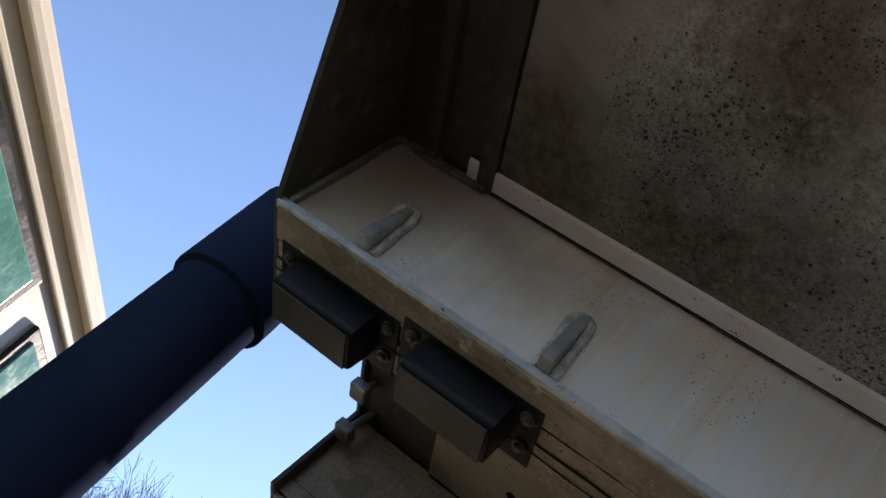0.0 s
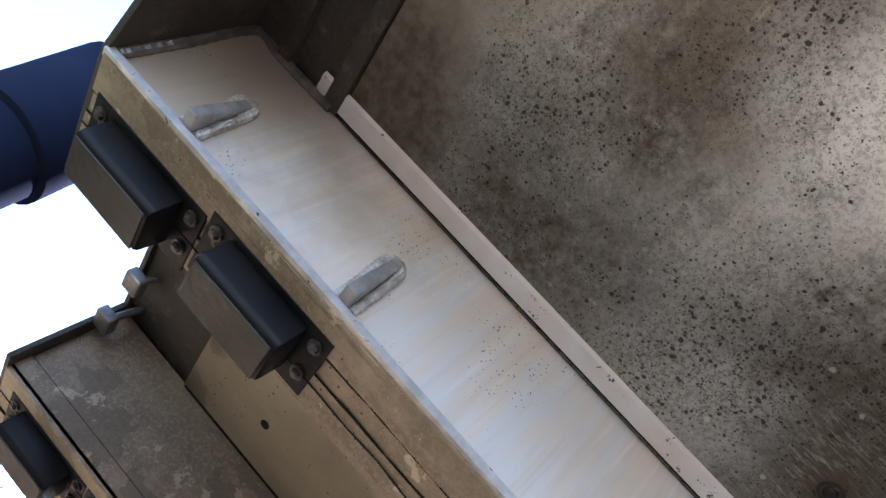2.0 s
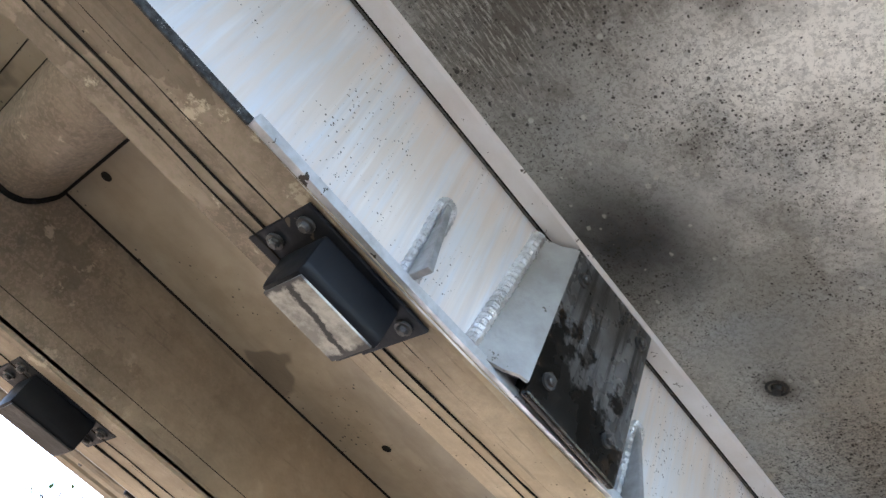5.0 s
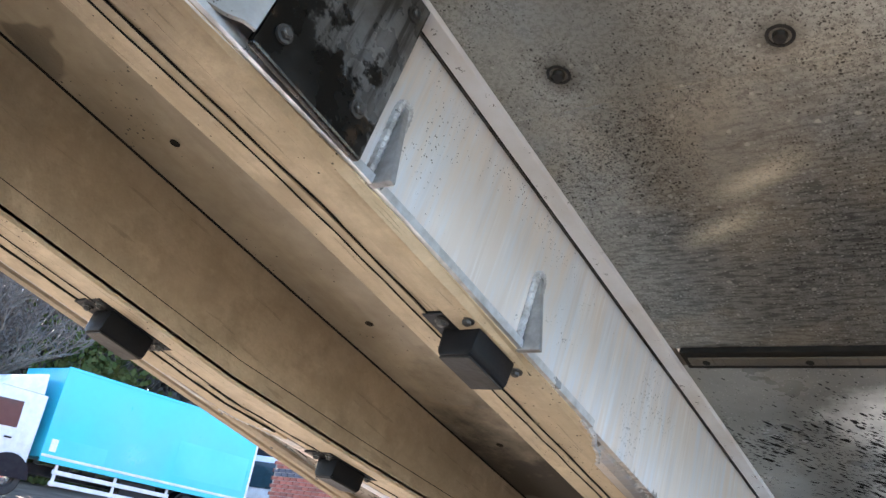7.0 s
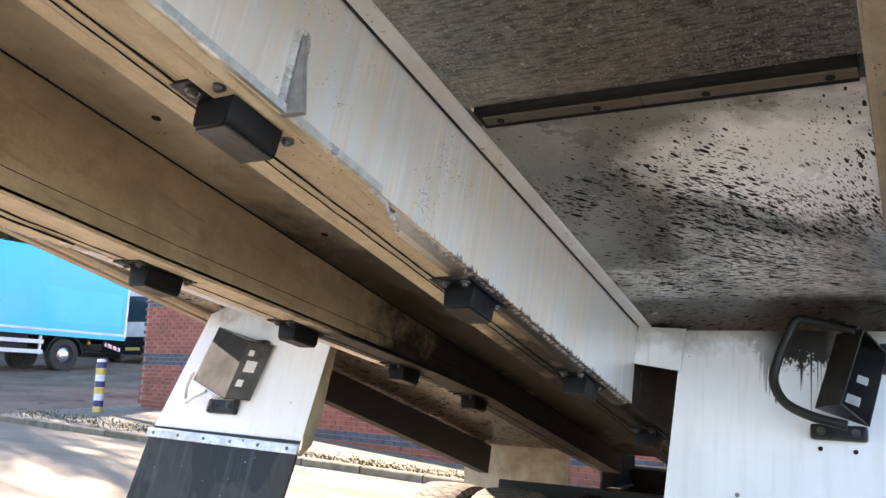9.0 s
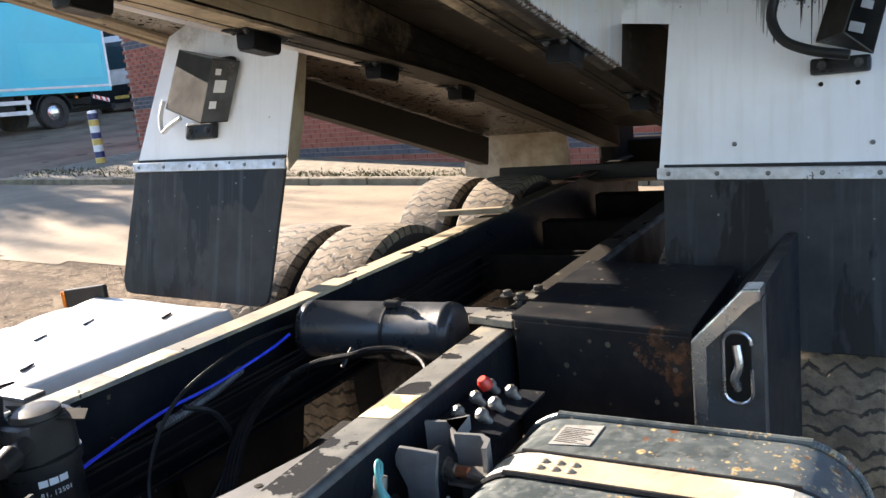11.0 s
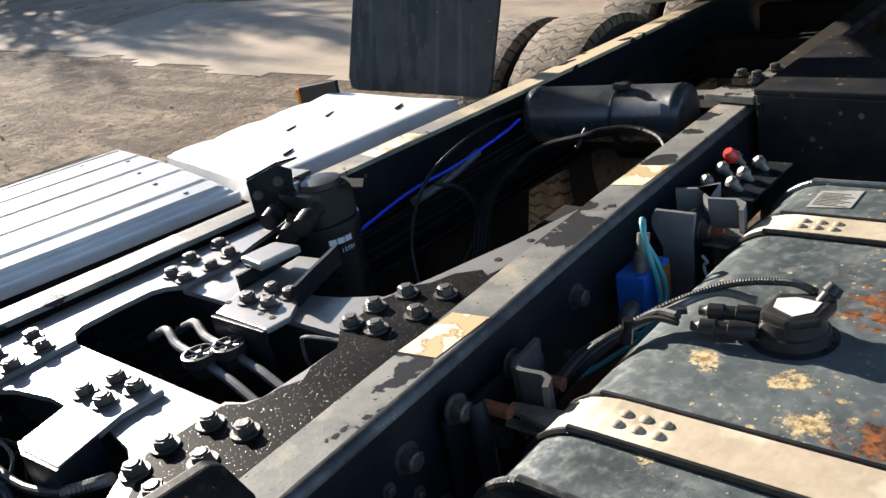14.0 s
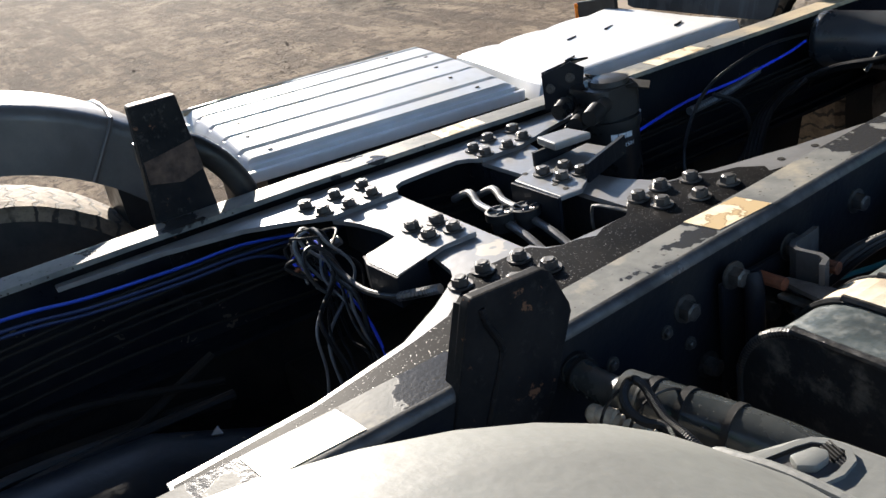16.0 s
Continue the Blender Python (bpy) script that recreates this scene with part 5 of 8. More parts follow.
part("white_bracket", prism([(0.515, -0.005), (0.672, -0.012), (0.660, -0.152), (0.487, -0.128)], "y", VR - 0.018, VR - 0.012), M_WHITE, tipper_body, "small white joining bracket")


def lamp_holder(label, corners, feet, hoop, tags, hoop_mat, r, shut=False):
    """An open folded housing on the sheet: outer plate a-b-c-d, inner plate b-e-f-c and two end plates."""
    h = tagged(new("lamp_holder"), label)
    h.parent = tipper_body
    a, b, c_, d, e, f = corners
    part("outer_plate", plate((a, b, c_, d), 0.004), M_DUSTYBLACK, h, "dusty dark outer plate")
    part("back_plate", plate((b, e, f, c_) if shut else (a, e, f, d), 0.004), M_STEELDARK if shut else M_BLACKPLASTIC, h, "grey inner plate" if shut else "")
    part("end_plate", plate((a, b, e), 0.004), M_BLACKPLASTIC, h)
    part("end_plate", plate((d, c_, f), 0.004), M_BLACKPLASTIC, h)
    for x, v, n, wx, wn in feet:
        part("foot", box(x - wx, x + wx, v - 0.03, v, n - wn, n + wn, 0.01), M_BLACKPLASTIC, h)
        for dx in (-0.6 * wx, 0.6 * wx):
            fixed("bolt", SMALL_BOLT, h, Matrix.Translation((x + dx, v - 0.03, n)) @ pose(0, 0, 0, 90))
    part("guard_hoop", hose(hoop, r, 10, 6), hoop_mat, h, "bent tube guard hoop", True)
    a, d = (b, c_) if shut else (a, d)
    ae, df = (Vector(e) - Vector(a)), (Vector(f) - Vector(d))
    for g0, g1, w0, w1 in tags:
        pt = lambda u, w: Vector(a).lerp(Vector(d), w) + (ae.lerp(df, w)) * u + Vector((0, -0.007, 0))
        part("label", plate((pt(g0, w0), pt(g1, w0), pt(g1, w1), pt(g0, w1)), 0.003), M_LABEL, h, "small pale label")


lamp_holder("black open lamp holder with a big bent guard hoop, lamp missing",
            ((1.112, VR - 0.02, -0.03), (1.191, VR - 0.15, -0.055), (1.131, VR - 0.15, -0.268), (1.053, VR - 0.02, -0.252), (1.243, VR - 0.06, -0.10), (1.195, VR - 0.06, -0.308)),
            ((1.115, VR, -0.32, 0.075, 0.022), (1.245, VR, -0.10, 0.022, 0.045)),
            [(1.145, VR - 0.12, -0.320), (1.058, VR - 0.12, -0.300), (0.985, VR - 0.11, -0.262), (0.952, VR - 0.10, -0.20), (0.960, VR - 0.10, -0.14), (0.985, VR - 0.10, -0.068), (1.012, VR - 0.10, -0.012), (1.05, VR - 0.10, 0.0 - 0.016), (1.11, VR - 0.10, -0.028), (1.175, VR - 0.12, -0.05)],
            ((0.60, 0.80, 0.40, 0.5), (0.5, 0.75, 0.68, 0.8)), M_RUBBER, 0.014)
lamp_holder("dusty open lamp holder with broken white rods, lamp missing",
            ((-1.018, VL - 0.06, -0.126), (-0.820, VL - 0.09, -0.187), (-0.870, VL - 0.09, -0.405), (-1.079, VL - 0.06, -0.333), (-0.765, VL - 0.015, -0.185), (-0.815, VL - 0.015, -0.39)),
            ((-0.94, VL, -0.415, 0.07, 0.030), (-0.82, VL, -0.20, 0.028, 0.04)),
            [(-1.10, VL - 0.05, -0.30), (-1.115, VL - 0.05, -0.36), (-1.10, VL - 0.05, -0.415), (-1.06, VL - 0.06, -0.40), (-0.99, VL - 0.07, -0.375)],
            ((0.30, 0.72, 0.32, 0.52), (0.25, 0.45, 0.14, 0.24), (0.25, 0.50, 0.66, 0.78)), M_WHITEPLASTIC, 0.008, True)

# rear hinge end of the body
part("rear_crossbeam", box(-0.95, 0.95, 4.55, 4.75, -0.36, -0.27, 0.01), M_BROWN, tipper_body)

for sx in (1, -1):
    part("rear_side_beam", prism([(2.9, -0.02), (2.95, -0.17), (4.9, -0.20), (4.9, -0.02)], "x", *sorted((sx * 1.20, sx * 1.27))), M_BROWN, tipper_body, "deep dirty side beam at the rear of the body")


def fix_m(bm, m):
    bmesh.ops.transform(bm, matrix=m, verts=bm.verts)
    return bm


# ---- hydraulic ram and cab ----
ram = thing("hydraulic_ram", "navy blue painted tipping ram, extended, behind the cab", "hydraulic ram")
part("cylinder", lathe([(0, 0.113), (0.985, 0.113), (1.0, 0.107)], (0, -2.13, 1.0), (0, -1.94, 2.83), 28), M_NAVY, ram, "", True)
part("cylinder", lathe([(0, 0.108), (0.03, 0.127), (0.93, 0.127), (1.0, 0.11)], (0, -1.943, 2.80), (0, -1.91, 3.13), 28), M_NAVY, ram, "", True)
part("rod", rod((0, -1.912, 3.10), (0, -1.82, 3.95), 0.055, None, 20), M_NAVY, ram, "", True)

cab = thing("truck_cab", "cream painted lorry cab with two tinted rear windows", "truck cab")
CB = -2.42
bm = prism([(-1.03, 1.02), (1.2, 1.02), (1.2, 2.60), (1.16, 2.78), (1.08, 2.905), (0.96, 2.955), (-0.80, 2.955), (-0.92, 2.905), (-0.99, 2.78), (-1.03, 2.60)], "y", -4.3, CB, bev=0.02)
part("shell", bm, M_CREAM, cab, "", True)
part("roof_gutter", box(-0.86, 1.02, CB, CB + 0.03, 2.862, 2.90, 0.008), M_CREAM, cab)
part("roof_gutter", box(-0.86, 1.02, CB, CB + 0.015, 2.79, 2.815, 0.006), M_CREAM, cab)
for x0, x1, z0, z1 in ((-0.12, 0.92, 2.05, 2.74), (-0.80, -0.30, 2.15, 2.70)):
    bm = box(x0 - 0.03, x1 + 0.03, CB - 0.01, CB + 0.012, z0 - 0.03, z1 + 0.03, 0.006)
    w = part("rear_window", bm, M_RUBBER, cab, "rear window in a black rubber seal")
    part("pane", box(x0, x1, CB - 0.01, CB + 0.016, z0, z1, 0.004), M_GLASS, w, "green tinted glass")


def round_rect(x0, x1, z0, z1, r, n=6):
    out = []
    for cx, cz, a0 in ((x1 - r, z1 - r, 0), (x0 + r, z1 - r, 90), (x0 + r, z0 + r, 180), (x1 - r, z0 + r, 270)):
        for k in range(n + 1):
            a = radians(a0 + 90 * k / n)
            out.append((cx + r * math.cos(a), cz + r * math.sin(a)))
    return out


# ---- chassis frame ----
frame_ = thing("chassis_frame", "black bolted lorry chassis frame with dusty rail tops", "chassis frame")


RAIL_TOP = {1: 1.009, -1: 1.028}
RAIL_LINE = ((-2.6, 0.522), (-0.5, 0.516), (-0.1, 0.505), (0.15, 0.488), (0.35, 0.475), (0.6, 0.457), (0.9, 0.441), (1.5, 0.418), (2.2, 0.406), (3.2, 0.400), (5.3, 0.395))
RAIL_W = 0.092


def rail_x(y):
    """Outer face of a rail: wide at the front, drawn in towards the rear axles."""
    for (y0, x0), (y1, x1) in zip(RAIL_LINE, RAIL_LINE[1:]):
        if y <= y1:
            f = max(0.0, (y - y0) / (y1 - y0))
            return x0 + (x1 - x0) * f
    return RAIL_LINE[-1][1]


RAIL_YS = [-2.6, -1.5, -0.8, -0.5] + [-0.3 + 0.1 * k for k in range(26)] + [2.6, 3.2, 4.2, 5.3]


def rail(sx, name, lo_x, hi_x, z0, z1, mat, label=""):
    """A strip of the rail between two insets from its outer face."""
    bm = bmesh.new()
    rings = []
    for y in RAIL_YS:
        xo = rail_x(y)
        rings.append([bm.verts.new((sx * (xo - i), y, z)) for i, z in ((lo_x, z0), (hi_x, z0), (hi_x, z1), (lo_x, z1))])
    for u, v in zip(rings, rings[1:]):
        for k in range(4):
            bm.faces.new((u[k], u[(k + 1) % 4], v[(k + 1) % 4], v[k]))
    bm.faces.new(rings[0][::-1])
    bm.faces.new(rings[-1])
    return part(name, bm, mat, frame_, label)


def rail_bend(sx, zt, r=0.016):
    """The rounded outer edge between a rail's top and its side."""
    bm = bmesh.new()
    rings = []
    for y in RAIL_YS:
        xo = rail_x(y)
        arc = [(xo - r + r * math.cos(a), zt - r + r * math.sin(a)) for a in [radians(15 * k) for k in range(7)]]
        rings.append([bm.verts.new((sx * x, y, z)) for x, z in arc + [(xo - r, zt - 0.010), (xo - 0.010, zt - r)]])
    n = len(rings[0])
    for u, v in zip(rings, rings[1:]):
        for k in range(n):
            bm.faces.new((u[k], u[(k + 1) % n], v[(k + 1) % n], v[k]))
    bm.faces.new(rings[0][::-1])
    bm.faces.new(rings[-1])
    part("rail_edge", bm, M_BEND, frame_, "rounded rail edge, worn grey", True)


for sx in (1, -1):
    zt = RAIL_TOP[sx]
    rail(sx, "rail_web", 0.0, 0.010, 0.72, zt - 0.016, M_DARK, "dark painted rail side")
    rail(sx, "rail_top", 0.016, RAIL_W, zt - 0.012, zt, M_DUSTY, "dusty worn rail top flange")
    rail(sx, "rail_bottom", 0.006, RAIL_W, 0.71, 0.721, M_DARK)
    rail_bend(sx, zt)
    web_bolts = [(0.62, 0.93), (0.30, 0.86), (-0.02, 0.86), (0.9, 0.86), (1.3, 0.9), (0.18, 0.80), (0.5, 0.80), (-0.5, 0.88), (0.45, 0.90), (0.13, 0.93)]
    for y, z in web_bolts:
        fixed("bolt", HEAVY_BOLT, frame_, Matrix.Translation((sx * rail_x(y), y, z)) @ pose(0, 0, 0, 0, 90 * sx))

# two side plates with long tapered wings, and a cross plate between them that lies a little lower
SIDE_Z, MID_Z = 1.004, 0.994
rail_in = lambda y: rail_x(y) - RAIL_W - 0.003
wing = [(0.400, -0.66), (0.384, -0.45), (0.342, -0.286), (0.285, -0.195), (0.231, -0.126), (0.232, 0.036), (0.262, 0.048), (0.278, 0.07), (0.281, 0.15), (0.278, 0.222), (0.262, 0.245), (0.232, 0.265), (0.225, 0.38), (0.258, 0.469), (0.283, 0.56), (0.307, 0.642), (0.340, 0.80)]
for sx in (1, -1):
    out = wing + [(rail_in(y), y) for y in (0.84, 0.7, 0.5, 0.3, 0.1, -0.2, -0.5, -0.66)]
    part("side_plate", sheet([(sx * x, y) for x, y in out], [], SIDE_Z - 0.010, SIDE_Z), M_GREYPLATE, frame_, "smooth grey side plate bolted along the rail")
front_mid = [(0.236, 0.036), (0.236, -0.126), (0.18, -0.098), (0.10, -0.085), (-0.09, -0.085), (-0.18, -0.102), (-0.236, -0.126), (-0.236, 0.036)]
rear_mid = [(0.236, 0.265), (-0.236, 0.265), (-0.236, 0.405), (-0.191, 0.392), (-0.131, 0.365), (-0.073, 0.352), (0.073, 0.352), (0.131, 0.365), (0.191, 0.392), (0.236, 0.405)]
for out in (front_mid, rear_mid):
    part("cross_plate", sheet(out, [], MID_Z - 0.010, MID_Z), M_GREYPLATE, frame_, "smooth grey cross plate between the rails")
near_skin = [(0.412, -0.655), (0.394, -0.46), (0.352, -0.272), (0.33, -0.20), (0.262, -0.118), (0.236, -0.10), (0.238, 0.030), (0.268, 0.046), (0.280, 0.07), (0.283, 0.10), (0.300, 0.13), (0.284, 0.16), (0.279, 0.22), (0.240, 0.262), (0.229, 0.37), (0.252, 0.44), (0.272, 0.455), (0.29, 0.50), (0.33, 0.53), (0.352, 0.515), (0.366, 0.56), (0.378, 0.5), (rail_in(0.4) - 0.001, 0.40), (rail_in(0.1) - 0.001, 0.1), (rail_in(-0.3) - 0.001, -0.3), (rail_in(-0.655) - 0.001, -0.655)]
part("wet_skin", sheet(near_skin, [], SIDE_Z + 0.0002, SIDE_Z + 0.0008), M_WET, frame_, "wet black area of the side plate")
for y, z in ((0.575, SIDE_Z), (0.665, SIDE_Z)):
    part("plate_hole", rod((0.334 + 0.1 * (y - 0.6), y, z + 0.0002), (0.334 + 0.1 * (y - 0.6), y, z + 0.0012), 0.0075, None, 14), M_SOOT, frame_)
for y0, y1, zd in ((-0.080, 0.030, 0.90), (0.268, 0.345, 0.90)):
    bm = box(-0.29, 0.29, y0, y0 + 0.006, zd, MID_Z - 0.011)
    box(-0.29, 0.29, y1 - 0.006, y1, zd, MID_Z - 0.011, 0, bm)
    part("cross_member", bm, M_DARK, frame_)
INNER = [(0.26, 0.405), (0.24, 0.345), (0.245, 0.284), (0.263, -0.011), (0.248, -0.075), (0.262, -0.130)]
OUTER = [(0.33, 0.428), (0.33, 0.352), (0.30, 0.288), (0.33, 0.0), (0.33, -0.07), (0.33, -0.142)]
for sx in (1, -1):
    for x, y in INNER + OUTER:
        fixed("bolt", BOLT, frame_, Matrix.Translation((sx * x, y, SIDE_Z + 0.0005)) @ pose(0, 0, 0, 0, 0, 17 * (x + y) * 9))
TAB_Z = MID_Z + 0.0115
for x, y in ((-0.014, -0.057), (0.002, -0.01), (0.061, -0.01), (0.048, -0.057), (-0.018, 0.271), (-0.004, 0.318), (0.04, 0.274), (0.049, 0.318)):
    fixed("bolt", BOLT, frame_, Matrix.Translation((x, y, TAB_Z)) @ pose(0, 0, 0, 0, 0, 400 * x))
part("hanger_bracket", prism([(-0.03, 0.012), (0.105, 0.012), (0.10, -0.06), (0.142, -0.18), (0.05, -0.186), (0.012, -0.174), (-0.004, -0.108), (-0.03, -0.06)], "z", MID_Z + 0.001, TAB_Z, bev=0.003), M_GREYPLATE, frame_, "folded grey bracket on the cross plate")
# fold in black paint, so the grey bracket's shadow side is dark by colour
part("bracket_fold", strip([(0.012, -0.176), (0.05, -0.188), (0.142, -0.182), (0.118, -0.11)], 0.008, 0.945, TAB_Z - 0.002), M_DARK, frame_)
part("filter_bracket", prism([(-0.045, 0.215), (0.11, 0.21), (0.115, 0.262), (0.075, 0.311), (0.012, 0.465), (-0.088, 0.455), (-0.072, 0.285)], "z", MID_Z + 0.001, TAB_Z, bev=0.003), M_GREYPLATE, frame_, "folded grey filter bracket")
# these folds take the black paint for their shadow side too
part("bracket_fold", box(-0.045, 0.11, 0.204, 0.212, 0.905, TAB_Z - 0.002, 0.002), M_DARK, frame_)
part("bracket_fold", strip([(0.082, 0.305), (0.055, 0.37), (0.016, 0.470)], 0.008, MID_Z + 0.002, 1.036), M_DARK, frame_)
part("bracket_fold", strip([(-0.090, 0.305), (-0.092, 0.36), (-0.092, 0.405)], 0.008, MID_Z + 0.002, 1.030), M_DARK, frame_)
for x, y in ((-0.055, 0.252), (0.05, 0.247), (0.085, 0.245)):
    part("plate_hole", rod((x, y, TAB_Z + 0.0002), (x, y, TAB_Z + 0.001), 0.0065, None, 12), M_SOOT, frame_)
part("filter_bracket", prism([(-0.125, 0.345), (-0.050, 0.335), (-0.040, 0.43), (-0.115, 0.425)], "z", 1.030, 1.047, bev=0.005), M_GREYPLATE, frame_)
part("u_clip", hose([(0.16, 0.262, 0.90), (0.17, 0.235, 0.94), (0.175, 0.23, 0.985), (0.19, 0.232, 0.998), (0.262, 0.246, 0.998)], 0.0035, 6, 6), M_STEEL, frame_)
# gold film patches on the rail tops
for sx, y0, y1 in ((1, 0.245, 0.385), (1, 0.95, 1.08), (-1, 0.26, 0.40), (-1, 0.95, 1.15), (1, -0.575, -0.43)):
    ym = (y0 + y1) / 2
    x0, x1 = rail_x(ym) - 0.088, rail_x(ym) - 0.020
    part("film_patch", prism([(sx * x0, y0), (sx * x1, y0 + 0.01), (sx * x1, y1), (sx * x0, y1 - 0.01)], "z", RAIL_TOP[sx] + 0.0004, RAIL_TOP[sx] + 0.0012), M_PATCH, frame_, "yellowed peeling film patch")
# uprights beside the rails
part("upright_post", prism([(-0.385, 0.76), (-0.310, 0.985), (-0.270, 1.116), (-0.262, 1.127), (-0.148, 1.122), (-0.134, 1.113), (-0.110, 1.056), (-0.108, 1.042), (-0.168, 0.90), (-0.225, 0.76)], "x", 0.496, 0.516, bev=0.004), M_SCUFFED, frame_, "black leaning steel upright with clipped corners, scuffed")
part("upright_flange", plate(((0.480, -0.268, 1.112), (0.515, -0.268, 1.118), (0.515, -0.384, 0.76), (0.480, -0.384, 0.76)), 0.007), M_SCUFFED, frame_)
part("upright_weld", hose([(0.517, -0.250, 1.108), (0.518, -0.246, 1.085), (0.518, -0.230, 1.045), (0.518, -0.234, 1.02), (0.518, -0.258, 0.965), (0.518, -0.30, 0.86)], 0.0045, 6, 5, ribs=0.2), M_SCUFFED, frame_)
part("upright_post", prism([(-0.418, 0.80), (-0.420, 1.04), (-0.403, 1.287), (-0.300, 1.286), (-0.283, 1.03), (-0.283, 0.80)], "x", -0.535, -0.500, bev=0.006), M_SCUFFED, frame_, "black steel upright plate with rusty band")
part("rust_band", prism([(-0.409, 1.115), (-0.407, 1.165), (-0.36, 1.172), (-0.292, 1.185), (-0.288, 1.115), (-0.34, 1.10)], "x", -0.4985, -0.4975), M_DULLRUST, frame_, "dull brown rust where paint has gone")
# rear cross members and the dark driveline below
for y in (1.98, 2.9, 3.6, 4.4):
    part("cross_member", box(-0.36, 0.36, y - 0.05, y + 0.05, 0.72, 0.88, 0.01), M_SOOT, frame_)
part("rail_bracket", prism([(0.285, 1.545), (0.425, 1.515), (0.425, 1.60), (0.31, 1.64)], "z", 1.014, 1.034, bev=0.003), M_DUSTY, frame_, "dusty packing plate on the rail")
for x, y in ((0.36, 1.72), (0.33, 1.78), (0.35, 1.86), (0.28, 1.80)):
    fixed("bolt", BOLT, frame_, Matrix.Translation((x, y, 1.0135)))
part("rail_bracket", prism([(-0.30, 1.80), (0.28, 1.86), (0.28, 1.92), (-0.30, 1.86)], "z", 0.93, 0.942), M_GREYPLATE, frame_)
part("hinge_beam", box(-0.48, 0.48, 5.05, 5.3, 0.86, 1.12, 0.02), M_SOOT, frame_)
part("hinge_bracket", box(-0.46, -0.36, 4.75, 5.2, 0.95, 1.22, 0.02), M_SOOT, frame_)
part("hinge_bracket", box(0.36, 0.46, 4.75, 5.2, 0.95, 1.22, 0.02), M_SOOT, frame_)

gearbox = thing("running_gear", "oily black gearbox, axles and dusty wheels below the frame", "running gear")
part("gearbox", lathe([(0, 0.14), (0.1, 0.2), (0.7, 0.18), (0.85, 0.11), (1, 0.08)], (0, -1.5, 0.68), (0, -0.25, 0.62), 20), M_DARK, gearbox, "", True)
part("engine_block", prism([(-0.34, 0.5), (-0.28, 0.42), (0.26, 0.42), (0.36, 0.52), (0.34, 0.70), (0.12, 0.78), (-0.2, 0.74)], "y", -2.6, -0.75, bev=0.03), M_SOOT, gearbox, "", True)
# black sheets added to keep sunlit ground out of the frame's depths
part("undertray", prism([(-0.47, -2.6), (0.48, -2.6), (0.48, 0.32), (0.40, 0.60), (0.10, 0.95), (-0.05, 1.05), (-0.47, 1.10)], "z", 0.50, 0.52), M_SOOT, gearbox, "added black sheet that blocks the ground below the frame")
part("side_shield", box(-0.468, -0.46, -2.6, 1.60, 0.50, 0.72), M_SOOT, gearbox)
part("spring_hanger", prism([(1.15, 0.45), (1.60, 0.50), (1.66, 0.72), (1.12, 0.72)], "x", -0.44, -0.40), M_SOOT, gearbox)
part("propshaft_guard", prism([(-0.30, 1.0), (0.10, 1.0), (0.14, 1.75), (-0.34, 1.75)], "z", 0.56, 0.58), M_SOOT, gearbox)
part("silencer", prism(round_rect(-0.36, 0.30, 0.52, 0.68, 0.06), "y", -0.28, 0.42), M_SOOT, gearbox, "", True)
rg_h = random.Random(8)
for k in range(9):
    x0 = rg_h.uniform(-0.32, 0.30)
    part("hose", hose([(x0, -2.1, rg_h.uniform(0.74, 0.86))] + [(x0 + rg_h.gauss(0, 0.07), -1.7 + 0.42 * i, rg_h.uniform(0.66, 0.84)) for i in range(4)], rg_h.choice((0.008, 0.011, 0.016)), 8, 6), rg_h.choice((M_SOOT, M_RUBBER)), gearbox)
part("heat_shield", prism([(-0.16, -0.62), (-0.06, -0.60), (-0.07, -0.50), (-0.15, -0.53)], "z", 0.700, 0.706), M_DULLRUST, gearbox, "brown shield plate deep in the frame")
# bright triangles stand in for small glints deep in the frame
for x, y, z, a in ((0.02, -0.62, 0.76, 30), (-0.02, -0.52, 0.78, 70), (0.10, -0.75, 0.74, 10)):
    part("pipe_clip", fix_m(prism([(-0.010, -0.008), (0.012, -0.010), (0.002, 0.012)], "z", -0.002, 0.002), pose(x, y, z, 15, 0, a)), M_STEEL, gearbox, "small bright chip standing for a glint")
part("shaft", rod((0, -0.25, 0.62), (0, 2.8, 0.55), 0.055, None, 16), M_DARK, gearbox, "", True)
part("axle", rod((-0.95, 2.60, 0.53), (0.95, 2.60, 0.53), 0.085, None, 16), M_DARK, gearbox, "", True)
part("axle", rod((-0.95, 3.97, 0.53), (0.95, 3.97, 0.53), 0.085, None, 16), M_DARK, gearbox, "", True)
part("differential", lathe([(0, 0.06), (0.2, 0.19), (0.6, 0.22), (1, 0.1)], (0, 2.4, 0.53), (0, 2.9, 0.53), 18), M_DARK, gearbox, "", True)
part("differential", lathe([(0, 0.06), (0.2, 0.19), (0.6, 0.22), (1, 0.1)], (0, 3.72, 0.53), (0, 4.22, 0.53), 18), M_DARK, gearbox, "", True)

